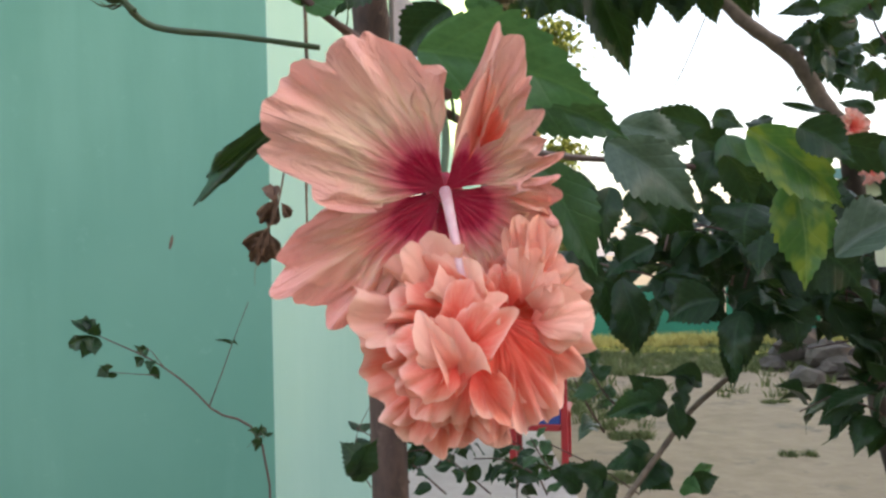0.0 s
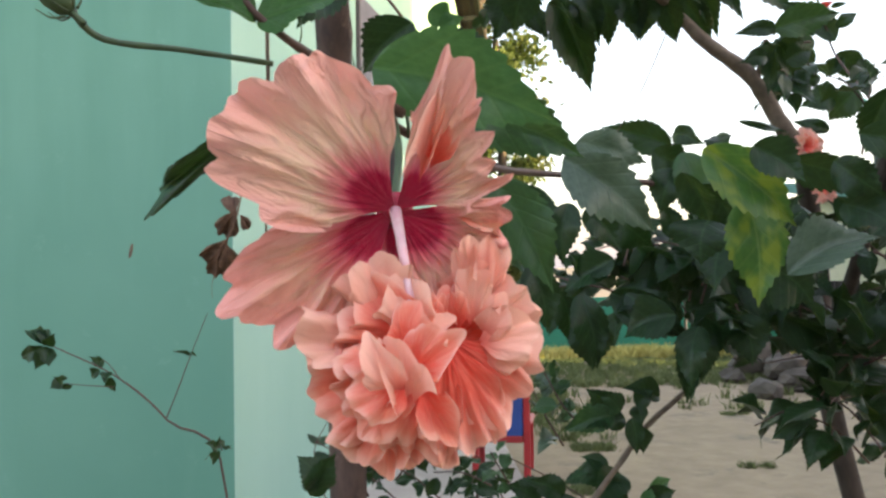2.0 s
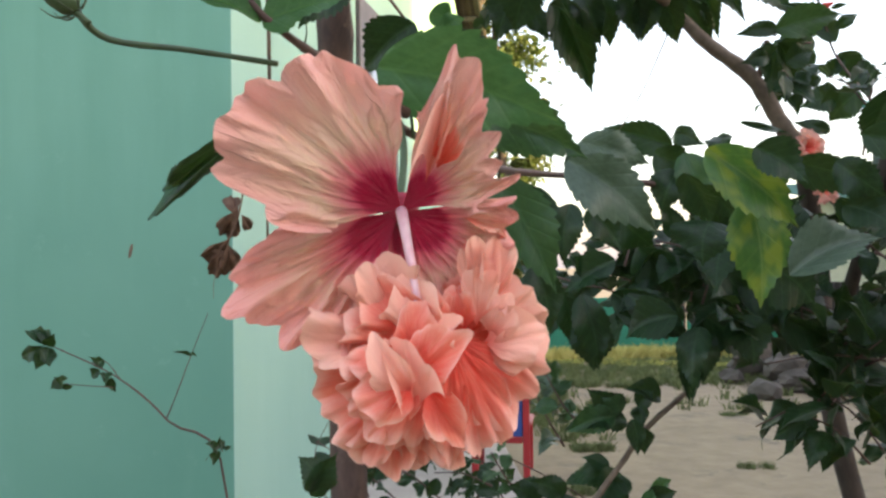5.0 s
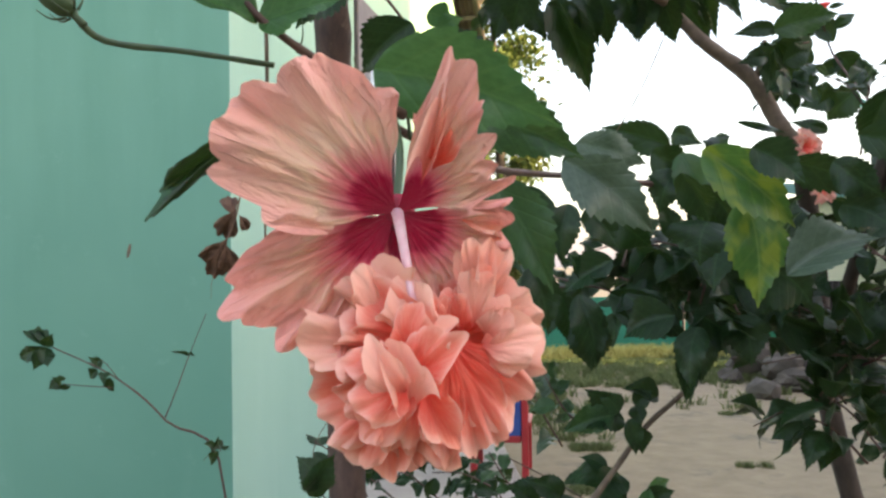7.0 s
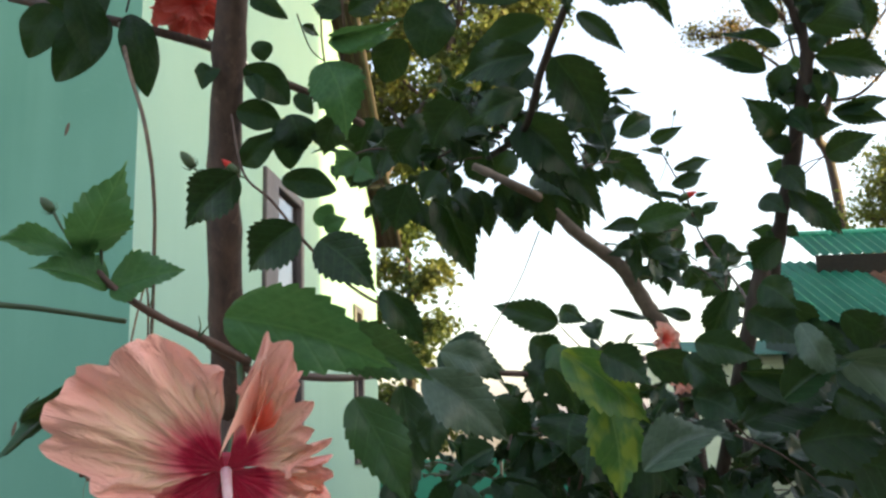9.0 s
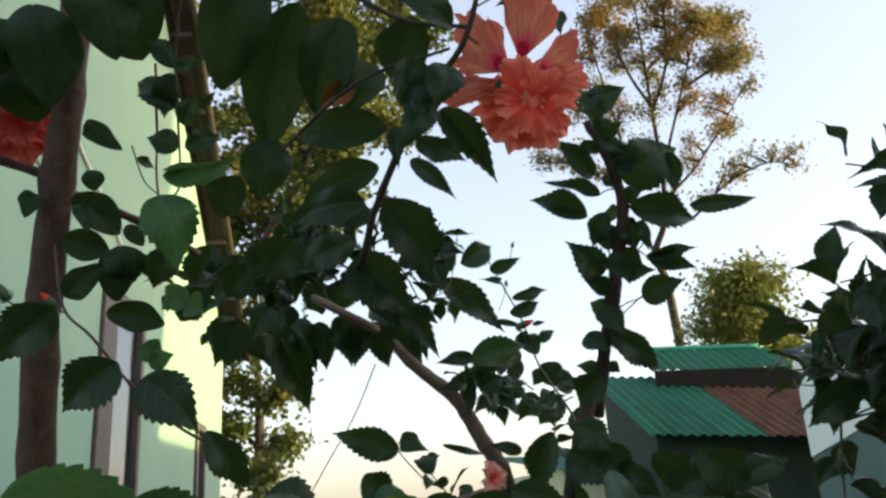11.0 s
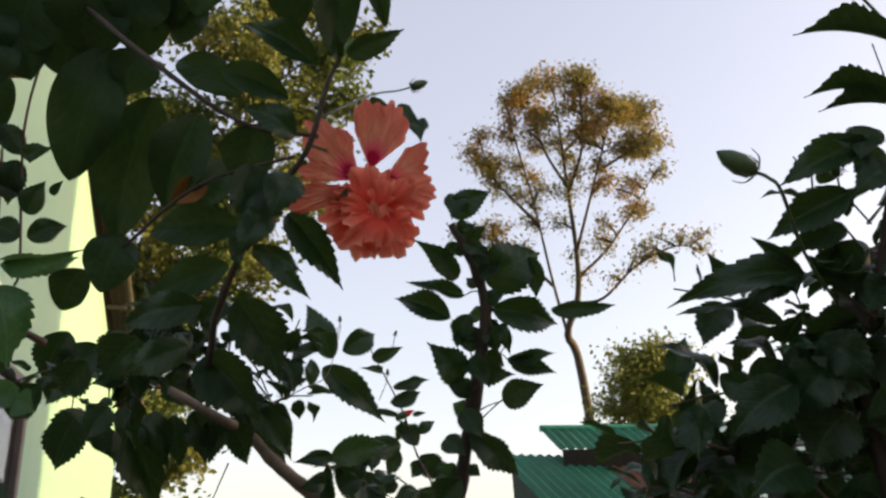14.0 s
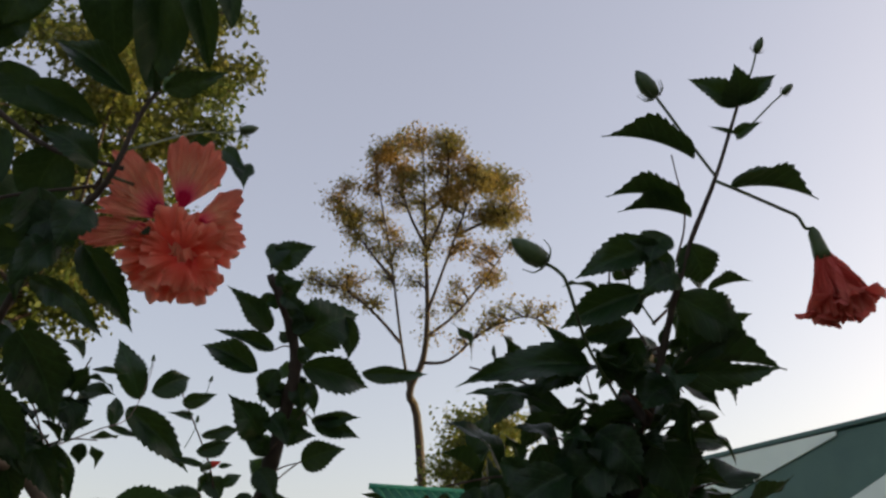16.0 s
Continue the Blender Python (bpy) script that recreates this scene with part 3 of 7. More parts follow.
solid("pavement", bm, CONCRETE, "pale worn concrete apron beside the house wall", "pavement", "structure")

# the mint house: one face towards the yard's near end, one along the yard
CORNER, FAR = Vector((-0.765, 3.8, 0)), Vector((0.716, 9.7, 0))
ALONG = (FAR - CORNER).normalized()
INWARD = Vector((-ALONG.y, ALONG.x, 0))
ANG = math.atan2(ALONG.y, ALONG.x)
SIDE = Matrix.Translation(CORNER) @ Matrix.Rotation(ANG, 4, "Z")     # x along the side face, y inward
LEN = (FAR - CORNER).length
WIN = ((1.84, 2.80, 1.0, 3.30), (4.75, 5.15, 1.2, 2.75))               # windows along the side face: from, to, sill, head


def rake(a):
    """Height of the sloping top of the side wall."""
    return min(7.4, 6.0 - (a - 3.0) * 0.72)


def side_wall():
    bm = bmesh.new()
    t = 0.22

    def block(a, b, lo, hi=None):
        """Wall from a to b; without hi it ends at the sloping top."""
        ps = [Vector((x, y, z)) for y in (0, t) for x, z in ((a, lo), (b, lo), (b, hi or rake(b)), (a, hi or rake(a)))]
        v = [bm.verts.new(SIDE @ p) for p in ps]
        for f in ((0, 1, 2, 3), (7, 6, 5, 4), (0, 4, 5, 1), (1, 5, 6, 2), (2, 6, 7, 3), (3, 7, 4, 0)):
            bm.faces.new([v[k] for k in f])

    xs = [0.0, 1.056] + [e for w in WIN for e in w[:2]] + [LEN]
    block(xs[0], xs[1], 0)
    for a, b in zip(xs[1::2], xs[2::2]):
        block(a, b, 0)
    for a, b, lo, hi in WIN:
        block(a, b, 0, lo)
        block(a, b, hi)
    bmesh.ops.recalc_face_normals(bm, faces=bm.faces[:])
    return solid("wall_side", bm, WALL_LIT_SIDE, "mint plaster house wall with windows, its brighter light put into the colour", "wall", "structure")


side_wall()
bm = box(bmesh.new(), (-9.0, 3.8, 0), (-0.768, 4.02, 7.4))
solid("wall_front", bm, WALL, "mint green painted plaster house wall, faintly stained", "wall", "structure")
for x, z, r in ((-1.21, 1.59, 0.034), (-1.07, 2.91, 0.034)):
    bm = bmesh.new()
    bmesh.ops.create_icosphere(bm, subdivisions=2, radius=1, matrix=Matrix.Translation((x, 3.8, z)) @ Matrix.Rotation(0.22, 4, "Y") @ Matrix.Diagonal((0.008, 0.004, r, 1)))
    solid("wall_scuff", bm, BARK_GREY, "small dark scuff on the mint wall", "mark", "structure")
bm = box(bmesh.new(), (LEN - 0.22, 0.222, 0), (LEN, 6.0, 3.65), SIDE)
solid("wall_far", bm, WALL_LIT_SIDE, "mint green plaster end wall of the house", "wall", "structure")


def window(name, a, b, lo, hi, curtain):
    ob = thing(name, SIDE @ Vector(((a + b) / 2, 0, lo)), "brown painted window with a lilac curtain" if curtain else "small brown painted window", "window", kind="structure")
    f = 0.07
    for nm, p, q in (("jamb", (a, -0.03, lo), (a + (0.28 if curtain else f), 0.14, hi)), ("jamb", (b - f, -0.03, lo), (b, 0.14, hi)), ("head", (a + f, -0.028, hi - f), (b - f, 0.138, hi)), ("sill", (a + f, -0.04, lo), (b - f, 0.138, lo + f))):
        part(nm, box(bmesh.new(), p, q, SIDE, 0.006), FRAME_BROWN, ob, smooth=False)
    g = part("pane", box(bmesh.new(), (a + f, 0.012, lo + f), (b - f, 0.017, hi - f), SIDE), GLASS, ob, smooth=False)
    g.visible_shadow = False
    bm = bmesh.new()
    n = 40
    rows = [[bm.verts.new(SIDE @ Vector((a + f + (b - a - 2 * f) * i / n, 0.045 + 0.018 * math.sin(i * 1.3), z))) for i in range(n + 1)] for z in (lo + f, hi - f)]
    for i in range(n):
        bm.faces.new((rows[0][i], rows[0][i + 1], rows[1][i + 1], rows[1][i]))
    bmesh.ops.solidify(bm, geom=bm.faces[:], thickness=0.003)
    # with no curtain, a near-black sheet holds the shade behind the pane
    part("curtain", bm, LILAC if curtain else SHADE_DARK, ob)


window("window_1", *WIN[0], True)
window("window_2", *WIN[1], False)


def eaves():
    """A tin roof that slopes down along the side wall and overhangs it."""
    ob = thing("eaves", SIDE @ Vector((LEN, 0, 3.8)), "rusty tin roof edge sloping down over brown rafters", "roof", kind="structure")
    d = SIDE.to_3x3() @ Vector((1, 0, -0.72)).normalized()
    n = 8
    for i in range(n):
        a = 1.3 + (LEN - 1.2) * i / n
        part("rafter", box(bmesh.new(), (a, -0.20, rake(a) + 0.02), (a + 0.05, -0.002, rake(a) + 0.07), SIDE, 0.006), BARK_DARK, ob, smooth=False)
    o = SIDE @ Vector((0.9, -0.24, rake(1.056) + 0.20))
    part("tin_sheet", corrugated(bmesh.new(), o, INWARD, d, 4.5, (LEN - 0.6) * 1.232), TIN_OLD, ob, smooth=False)
    part("fascia", tube(bmesh.new(), (o, o + d * 3, o + d * (LEN - 0.6) * 1.232), 0.03, 0.03, 6), BARK_DARK, ob)


eaves()
solid("conduit", tube(bmesh.new(), [SIDE @ Vector(p) for p in ((0.50, -0.012, 4.11), (1.03, -0.012, 3.99), (1.91, -0.012, 3.70), (2.11, -0.012, 3.62))], 0.012, 0.012, 8), TIN_PALE, "white conduit running aslant down the mint wall", "pipe", "structure", True)

# unseen wall, added to cut sky light on the faces opposite
bm = box(bmesh.new(), (-9.0, -5.2, 0), (12.8, -5.0, 3.4))
solid("wall_back", bm, CREAM, "added plain wall, unseen, that cuts the light from behind", "wall", "structure")

# green sheet fence across the far end of the yard
fence = thing("sheet_fence", (2.5, 14.0, 0), "green sheet fence on posts across the yard's far end", "fence", kind="structure")
for i in range(9):
    x = -5.0 + i * 1.6
    part("panel", box(bmesh.new(), (x + 0.03, 14.0 + 0.02 * (i % 2), 0.0), (x + 1.57, 14.03 + 0.02 * (i % 2), 0.98 + 0.03 * math.sin(i * 2.1)), bevel=0.004), SHEET_GREEN, fence, smooth=False)
    part("post", tube(bmesh.new(), ((x, 14.09, 0), (x, 14.09, 1.1)), 0.035, 0.032, 8), BARK_GREY, fence)


def tufts(name, region, n, size, material, label, seed, kind="stuff"):
    """Blades of grass in tufts over a region (x0, y0, x1, y1)."""
    rng = random.Random(seed)
    bm = bmesh.new()
    for _ in range(n):
        cx, cy = rng.uniform(region[0], region[2]), rng.uniform(region[1], region[3])
        for _ in range(22):
            a, r = rng.uniform(0, 6.28), rng.random() * size * 0.7
            p = Vector((cx + math.cos(a) * r, cy + math.sin(a) * r, -0.01))
            h = size * rng.uniform(0.5, 1.2)
            d = Vector((rng.gauss(0, 0.35), rng.gauss(0, 0.35), 1)).normalized()
            s = d.cross(Vector((rng.gauss(0, 1), rng.gauss(0, 1), 0))).normalized() * size * 0.05
            b0, b1 = bm.verts.new(p - s), bm.verts.new(p + s)
            m0, m1 = bm.verts.new(p + d * h * 0.6 - s * 0.7), bm.verts.new(p + d * h * 0.6 + s * 0.7)
            t = bm.verts.new(p + d * h + Vector((d.x, d.y, -0.2)) * h * 0.35)
            bm.faces.new((b0, b1, m1, m0))
            bm.faces.new((m0, m1, t))
    return solid(name, bm, material, label, "grass", kind)


tufts("dry_grass", (-3.0, 13.2, 6.5, 13.8), 420, 0.24, DRY_GRASS, "strip of dry yellow grass along the fence foot", 3)
tufts("lawn", (-0.5, 10.3, 5.2, 13.1), 1500, 0.11, GRASS, "low green grass before the fence", 6)
tufts("grass", (0.2, 8.6, 7.5, 13.0), 170, 0.13, GRASS, "thin green grass at the far side of the yard", 4)
tufts("weeds", (1.15, 7.2, 1.75, 9.8), 75, 0.12, GRASS, "weedy green grass along the sandy yard", 5)
for k, (x, y, s, n) in enumerate(((2.55, 6.2, 0.055, 16), (1.5, 6.9, 0.08, 40), (3.6, 7.3, 0.05, 14), (4.3, 6.3, 0.05, 12), (3.2, 8.3, 0.06, 22), (1.2, 5.6, 0.08, 26))):
    tufts("grass_tuft", (x - s * 2, y - s, x + s * 2, y + s), n, s, GRASS, "small tuft of green grass on the sandy earth", 20 + k, "")


def rubble():
    rng = random.Random(8)
    for i in range(26):
        bm = bmesh.new()
        bmesh.ops.create_icosphere(bm, subdivisions=2, radius=1)
        sx, sy, sz = rng.uniform(0.10, 0.34), rng.uniform(0.1, 0.28), rng.uniform(0.06, 0.2)
        for v in bm.verts:
            v.co = Vector((v.co.x * sx, v.co.y * sy, v.co.z * sz)) * (1 + 0.45 * noise.noise(v.co * 1.9 + Vector((i * 3.1, 0, 0))))
        ob = solid("rubble_stone", bm, RUBBLE, "grey broken concrete lump in a rubble heap", "rubble", group="rubble heap")
        ob.matrix_basis = pose(4.9 + rng.gauss(0, 0.75), 10.2 + rng.gauss(0, 0.5), sz * 0.55 + max(0, rng.gauss(0.0, 0.12)), 0, 0, rng.uniform(0, 360))


rubble()


def cream_house():
    ob = thing("cream_outhouse", (7.6, 13.2, 0), "cream plastered outhouse with a dark barred window", "house")
    part("wall", box(bmesh.new(), (6.2, 12.6, 0), (9.6, 15.5, 2.5), bevel=0.01), CREAM, ob, smooth=False)
    for i in range(10):
        part("board", box(bmesh.new(), (6.9, 12.57, 1.25 + i * 0.12), (9.6, 12.599, 1.355 + i * 0.12), bevel=0.006), CREAM, ob, smooth=False)
    part("window", box(bmesh.new(), (6.32, 12.58, 0.55), (6.8, 12.62, 1.2)), SHADE_DARK, ob, "dark slab, the window opening's shade put into its colour", smooth=False)
    for i in range(4):
        part("bar", tube(bmesh.new(), ((6.4 + i * 0.1, 12.57, 0.55), (6.4 + i * 0.1, 12.57, 1.2)), 0.008, 0.008, 6), FRAME_BROWN, ob)
    part("roof", corrugated(bmesh.new(), (6.0, 12.3, 2.45), (1, 0, 0), (0, 1, 0.15), 3.8, 3.4), TIN_GREEN, ob, smooth=False)


cream_house()


def roof_house():
    """The far house: a ribbed green roof with a raised ridge vent and a rusted stretch."""
    a, b, c = Vector((7.162, 13.296, 4.086)), Vector((10.773, 11.915, 3.804)), Vector((6.824, 10.948, 2.802))
    ob = thing("tin_roofed_house", (a.x, a.y, 0), "dark house with a partly rusted ribbed green tin roof", "house")
    al, dn = b - a, c - a
    part("roof", corrugated(bmesh.new(), a, al, dn, al.length * 0.44, dn.length, 0.16, 0.022), TIN_GREEN, ob, "ribbed green painted tin", smooth=False)
    part("roof", corrugated(bmesh.new(), a + al * 0.443, al, dn, al.length * 0.557, dn.length, 0.16, 0.022), [TIN_RUST], ob, "ribbed rusted tin", smooth=False)
    e = Vector((8.140, 13.390, 4.574))
    f = Vector((10.338, 12.516, 4.484))
    g = Vector((7.976, 12.517, 4.039))
    al2, dn2 = f - e, g - e
    vent = part("ridge_vent", corrugated(bmesh.new(), e, al2, dn2, al2.length, dn2.length, 0.16, 0.022), TIN_GREEN, ob, "raised green tin ridge vent", smooth=False)
    part("ridge_cap", tube(bmesh.new(), (e, e + al2 * 0.5, f), 0.06, 0.06, 8), TIN_GREEN, vent)
    h = Vector((0, 0, -1))
    # vent wall, gable and house body
    bm = bmesh.new()
    for p, q in ((g + al2 * 0.02, g + al2 * 0.98),):
        k = [bm.verts.new(v) for v in (p, q, q + h * 0.75, p + h * 0.75)]
        bm.faces.new(k)
    bmesh.ops.solidify(bm, geom=bm.faces[:], thickness=0.05)
    # the shaded gap under the vent is painted into this wall
    part("vent_wall", bm, SHADE_DARK, ob, smooth=False)
    bm = bmesh.new()
    p = [a + h * 0.06, a + al + h * 0.06, c + al + h * 0.06, c + h * 0.06]
    inn = (al.normalized() * 0.25)
    p = [p[0] + inn, p[1] - inn, p[2] - inn - dn.normalized() * 0.45, p[3] + inn - dn.normalized() * 0.45]
    top = [bm.verts.new(v) for v in p]
    bot = [bm.verts.new((v.x, v.y, 0)) for v in p]
    for i in range(4):
        bm.faces.new((top[i], top[(i + 1) % 4], bot[(i + 1) % 4], bot[i]))
    bm.faces.new(top[::-1])
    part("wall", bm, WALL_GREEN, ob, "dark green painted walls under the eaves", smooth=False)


roof_house()


def side_building():
    """The long low building on the sunny side of the yard."""
    ob = thing("side_building", (9.5, 2.5, 0), "long mint sheet building with a diagonal shadow painted in as a dark teal band", "building", kind="structure")
    # dark teal between the pale panels is a slanting shadow put into the colour
    part("wall", box(bmesh.new(), (7.75, 2.72, 0), (12.0, 8.8, 3.55), bevel=0.02), TIN_SHADOW_TEAL, ob, "sheet wall in dark teal, the band's shadow put into its colour", smooth=False)
    # unseen tall block, added to keep the low sun off the near yard
    part("tall_wall", box(bmesh.new(), (13.0, -16.0, 0), (15.0, 1.4, 8.2), bevel=0.02), TIN_PALE, ob, smooth=False)
    part("parapet", box(bmesh.new(), (7.72, 2.72, 3.552), (12.1, 8.9, 3.6), bevel=0.008), TIN_SHADOW_TEAL, ob, smooth=False)
    for outline in (((4.16, 3.50), (5.50, 3.14), (8.78, 2.24), (8.78, 3.54), (4.16, 3.54)), ((2.74, 3.48), (3.79, 3.08), (4.26, 2.89), (7.0, 1.8), (7.0, 0.0), (2.74, 0.0))):
        bm = bmesh.new()
        near = [bm.verts.new((7.725, y, z)) for y, z in outline]
        far = [bm.verts.new((7.742, y, z)) for y, z in outline]
        bm.faces.new(near)
        bm.faces.new(far[::-1])
        for k in range(len(near)):
            bm.faces.new((near[k - 1], near[k], far[k], far[k - 1]))
        bmesh.ops.recalc_face_normals(bm, faces=bm.faces[:])
        part("panel", bm, TIN_PALE, ob, "pale mint sheet panel", smooth=False)


side_building()


def tree(at, height, crown, n, seed, material, label, leaf_size=0.12, lean=(0, 0), start=0.35, r=0.16, limbs=9, droop=0.0, clump=0.55, steep=1.0, round_top=0.75, spine=None, boughs=(), thin=None):
    """A tree: curved trunk, rising limbs with side twigs, and a crown of small leaves in loose clumps. crown: its half width."""
    rng = random.Random(seed)
    at = Vector(at)
    ob = thing("tree", at, label, "tree")
    top = at + Vector((lean[0], lean[1], height))
    mid = at + Vector((lean[0] * 0.2 + rng.uniform(-0.2, 0.2), lean[1] * 0.2, height * 0.35))
    pts = [at] + [Vector(p) for p in spine] if spine else [at, mid, at.lerp(top, 0.65), top]
    top = pts[-1]
    tr = smooth_line(pts, 6)
    bole = part("trunk", tube(bmesh.new(), pts, r, r * 0.12, 10, 0.15), BARK_DARK, ob)
    lines = [(tr, start, bole)]
    for b in boughs:
        bough = part("bough", tube(bmesh.new(), [Vector(p) for p in b], r * 0.36, 0.012, 8, 0.12), BARK_DARK, ob)
        lines.append((smooth_line([Vector(p) for p in b], 6), 0.35, bough))
    tips = []
    for i in range(limbs):
        ln, first, stock = lines[i % len(lines)]
        f = first + (1 - first) * (i // len(lines) + rng.random() * 0.7) / (limbs / len(lines))
        k = min(f, 1) * (len(ln) - 1.01)
        b = ln[int(k)].lerp(ln[int(k) + 1], k - int(k))
        a = i * 2.4 + rng.uniform(-0.5, 0.5)
        reach = crown * (0.55 + 0.6 * math.sin(math.pi * min(1, (f - first) / (1 - first) * round_top + 0.2))) * rng.uniform(0.8, 1.05)
        if boughs:
            reach = crown * rng.uniform(0.2, 0.5)
        o = Vector((math.cos(a), math.sin(a), 0))
        rise = reach * rng.uniform(0.6, 1.3) * (1 - droop) * steep
        lp = (b, b + o * reach * 0.35 + Vector((0, 0, rise * 0.5)), b + o * reach * 0.7 + Vector((0, 0, rise * 0.85)), b + o * reach + Vector((0, 0, rise * (1 - droop))))
        part("limb", tube(bmesh.new(), lp, r * 0.35 * (1.25 - f * 0.8), 0.012, 7, 0.1), BARK_DARK, stock)
        ll = smooth_line(lp, 6)
        for j in range(7):
            q = ll[int((0.3 + 0.7 * j / 6) * (len(ll) - 1))]
            tips.append((q, q + Vector((rng.gauss(0, 1), rng.gauss(0, 1), rng.gauss(0.35, 0.7))).normalized() * crown * rng.uniform(0.15, 0.4) * (0.6 if boughs else 1)))
    tips += [(top, top + Vector((rng.gauss(0, 0.4), rng.gauss(0, 0.4), 0.3))) for _ in range(5)]
    tw = bmesh.new()
    bm = bmesh.new()
    per = max(1, n // len(tips))
    for p, q in tips:
        tube(tw, (p, p.lerp(q, 0.5) + Vector((0, 0, 0.05)), q), 0.012, 0.005, 5, 0, 3)
        kept = min(1.35, 0.32 + 1.0 * max(0.0, (q.z - thin[0]) / (thin[1] - thin[0]))) if thin else 1.0
        for _ in range(int(per * kept)):
            c = p.lerp(q, rng.uniform(0.2, 1.1)) + Vector((rng.gauss(0, 1), rng.gauss(0, 1), rng.gauss(0, 0.8))) * clump * 0.5
            s = leaf_size * rng.uniform(0.6, 1.3)
            d = Vector((rng.gauss(0, 1), rng.gauss(0, 1), rng.gauss(-0.6, 0.7))).normalized()
            w = d.cross(Vector((rng.gauss(0, 1), rng.gauss(0, 1), rng.gauss(0, 1)))).normalized() * s * 0.3
            u = d.cross(w).normalized() * s * 0.12
            v0, v1, v2, v3 = bm.verts.new(c), bm.verts.new(c + d * s * 0.5 + w + u), bm.verts.new(c + d * s), bm.verts.new(c + d * s * 0.5 - w + u)
            bm.faces.new((v0, v1, v2))
            bm.faces.new((v0, v2, v3))
    part("twig_work", tw, BARK_DARK, ob, kind="stuff")
    part("crown", bm, material, ob, "loose sunlit foliage", kind="stuff")
    return ob


tree((14.025, 20.083, 0.000), 14.6, 1.35, 26000, 31, CROWN_GOLD, "tall slender tree with a sparse golden green crown on forking limbs", 0.095, (-0.3, 0.4), 0.50, 0.14, 99, 0.0, 0.31, 0.55, 0.6,
     ((13.460, 19.769, 7.398), (12.930, 19.450, 8.546), (13.014, 18.887, 9.395), (12.814, 18.346, 10.535), (12.359, 17.723, 12.107), (11.990, 17.210, 13.393), (11.621, 16.698, 14.679)),
     (((12.930, 19.450, 8.546), (12.420, 19.129, 10.035), (11.956, 18.767, 11.542), (11.573, 18.511, 12.776), (11.065, 18.244, 14.174), (10.800, 18.065, 15.143)),
      ((12.788, 18.364, 10.536), (12.701, 17.585, 11.264), (12.619, 16.651, 12.247), (12.534, 15.736, 13.202), (12.326, 15.161, 13.727)),
      ((12.921, 18.612, 9.965), (13.669, 18.222, 10.667), (14.345, 17.695, 11.683), (14.925, 17.215, 12.730)),
      ((12.993, 18.943, 9.325), (13.497, 18.333, 9.316), (13.986, 17.361, 9.934), (14.671, 16.444, 10.232), (15.258, 15.932, 9.962)),
      ((12.376, 19.061, 9.837), (11.441, 18.892, 10.442), (10.498, 18.822, 10.889), (9.702, 18.889, 10.937)),
      ((12.322, 17.663, 12.250), (11.898, 17.865, 13.307), (11.552, 17.910, 14.538), (11.467, 17.956, 15.467)),
      ((12.359, 17.723, 12.107), (12.295, 16.751, 12.906), (11.910, 15.933, 13.817), (11.467, 15.377, 14.355)),
      ((11.802, 18.518, 11.412), (11.200, 18.825, 12.270), (10.674, 19.070, 13.145), (10.304, 19.218, 14.004)),
      ((12.077, 17.321, 13.107), (12.913, 16.686, 13.969), (13.766, 16.461, 14.120), (14.300, 16.626, 13.985)),
      ((12.936, 17.083, 12.518), (13.136, 16.282, 12.574), (13.272, 15.572, 12.553), (13.308, 15.172, 12.125))), thin=(9.4, 13.4))
tree((13.601, 16.915, 0.000), 7.0, 1.15, 15000, 9, CROWN_LIT, "rounded leafy tree lit by low sun", 0.13, (0.1, 0.2), 0.55, 0.12, 24, 0.1, 0.55, 0.8, 0.8)
tree((0.005, 14.095, 0.000), 12.6, 2.2, 23000, 14, CROWN_GREEN, "leafy yellow green tree behind the house", 0.15, (3.7, 0.4), 0.5, 0.15, 24, 0.3, 0.36, 1.0, 0.6)
tree((1.544, 15.607, 0.000), 9.0, 0.8, 10000, 15, CROWN_GREEN, "slim leafy tree behind the house", 0.14, (0.2, 0.2), 0.12, 0.13, 16, 0.4, 0.36)

# ---- chair ----


def chair():
    ob = thing("small_chair", (0.71, 6.0, 0.045), "small red plastic chair with a blue back panel", "chair")
    m = pose(0.66, 6.0, 0.045, 0, 0, 168) @ Matrix.Scale(1.04, 4)
    for x, y in ((-0.17, -0.16), (0.17, -0.16), (-0.17, 0.16), (0.17, 0.16)):
        part("leg", box(bmesh.new(), (x - 0.022, y - 0.022, 0), (x + 0.022, y + 0.022, 0.34 if y < 0 else 0.76), m, 0.006), RED_PLASTIC, ob, smooth=False)
    part("seat", box(bmesh.new(), (-0.2, -0.2, 0.34), (0.2, 0.138, 0.375), m, 0.01), RED_PLASTIC, ob, smooth=False)
    part("backrest", box(bmesh.new(), (-0.147, 0.15, 0.28), (0.147, 0.172, 0.69), m, 0.008), BLUE_PLASTIC, ob, "blue back panel", smooth=False)
    for z in (0.24, 0.685):
        part("rail", box(bmesh.new(), (-0.146, 0.145, z), (0.146, 0.175, z + 0.045), m, 0.006), RED_PLASTIC, ob, smooth=False)


chair()

# ---- hibiscus bushes ----
bush = thing("hibiscus_bush", (1.05, 1.75, 0), "large hibiscus bush with toothed dark green leaves and grey branches", "shrub")
side_bush = thing("hibiscus_bush", (1.35, 0.75, 0), "leggy hibiscus bush with buds on upright shoots", "shrub")
young_tree = thing("young_tree", (-0.09, 1.42, 0), "slim brown young tree with large smooth oval leaves", "tree")
weed = thing("wall_weed", (-0.45, 1.95, 0), "thin dry weed stalk with tiny leaf clusters", "weed")

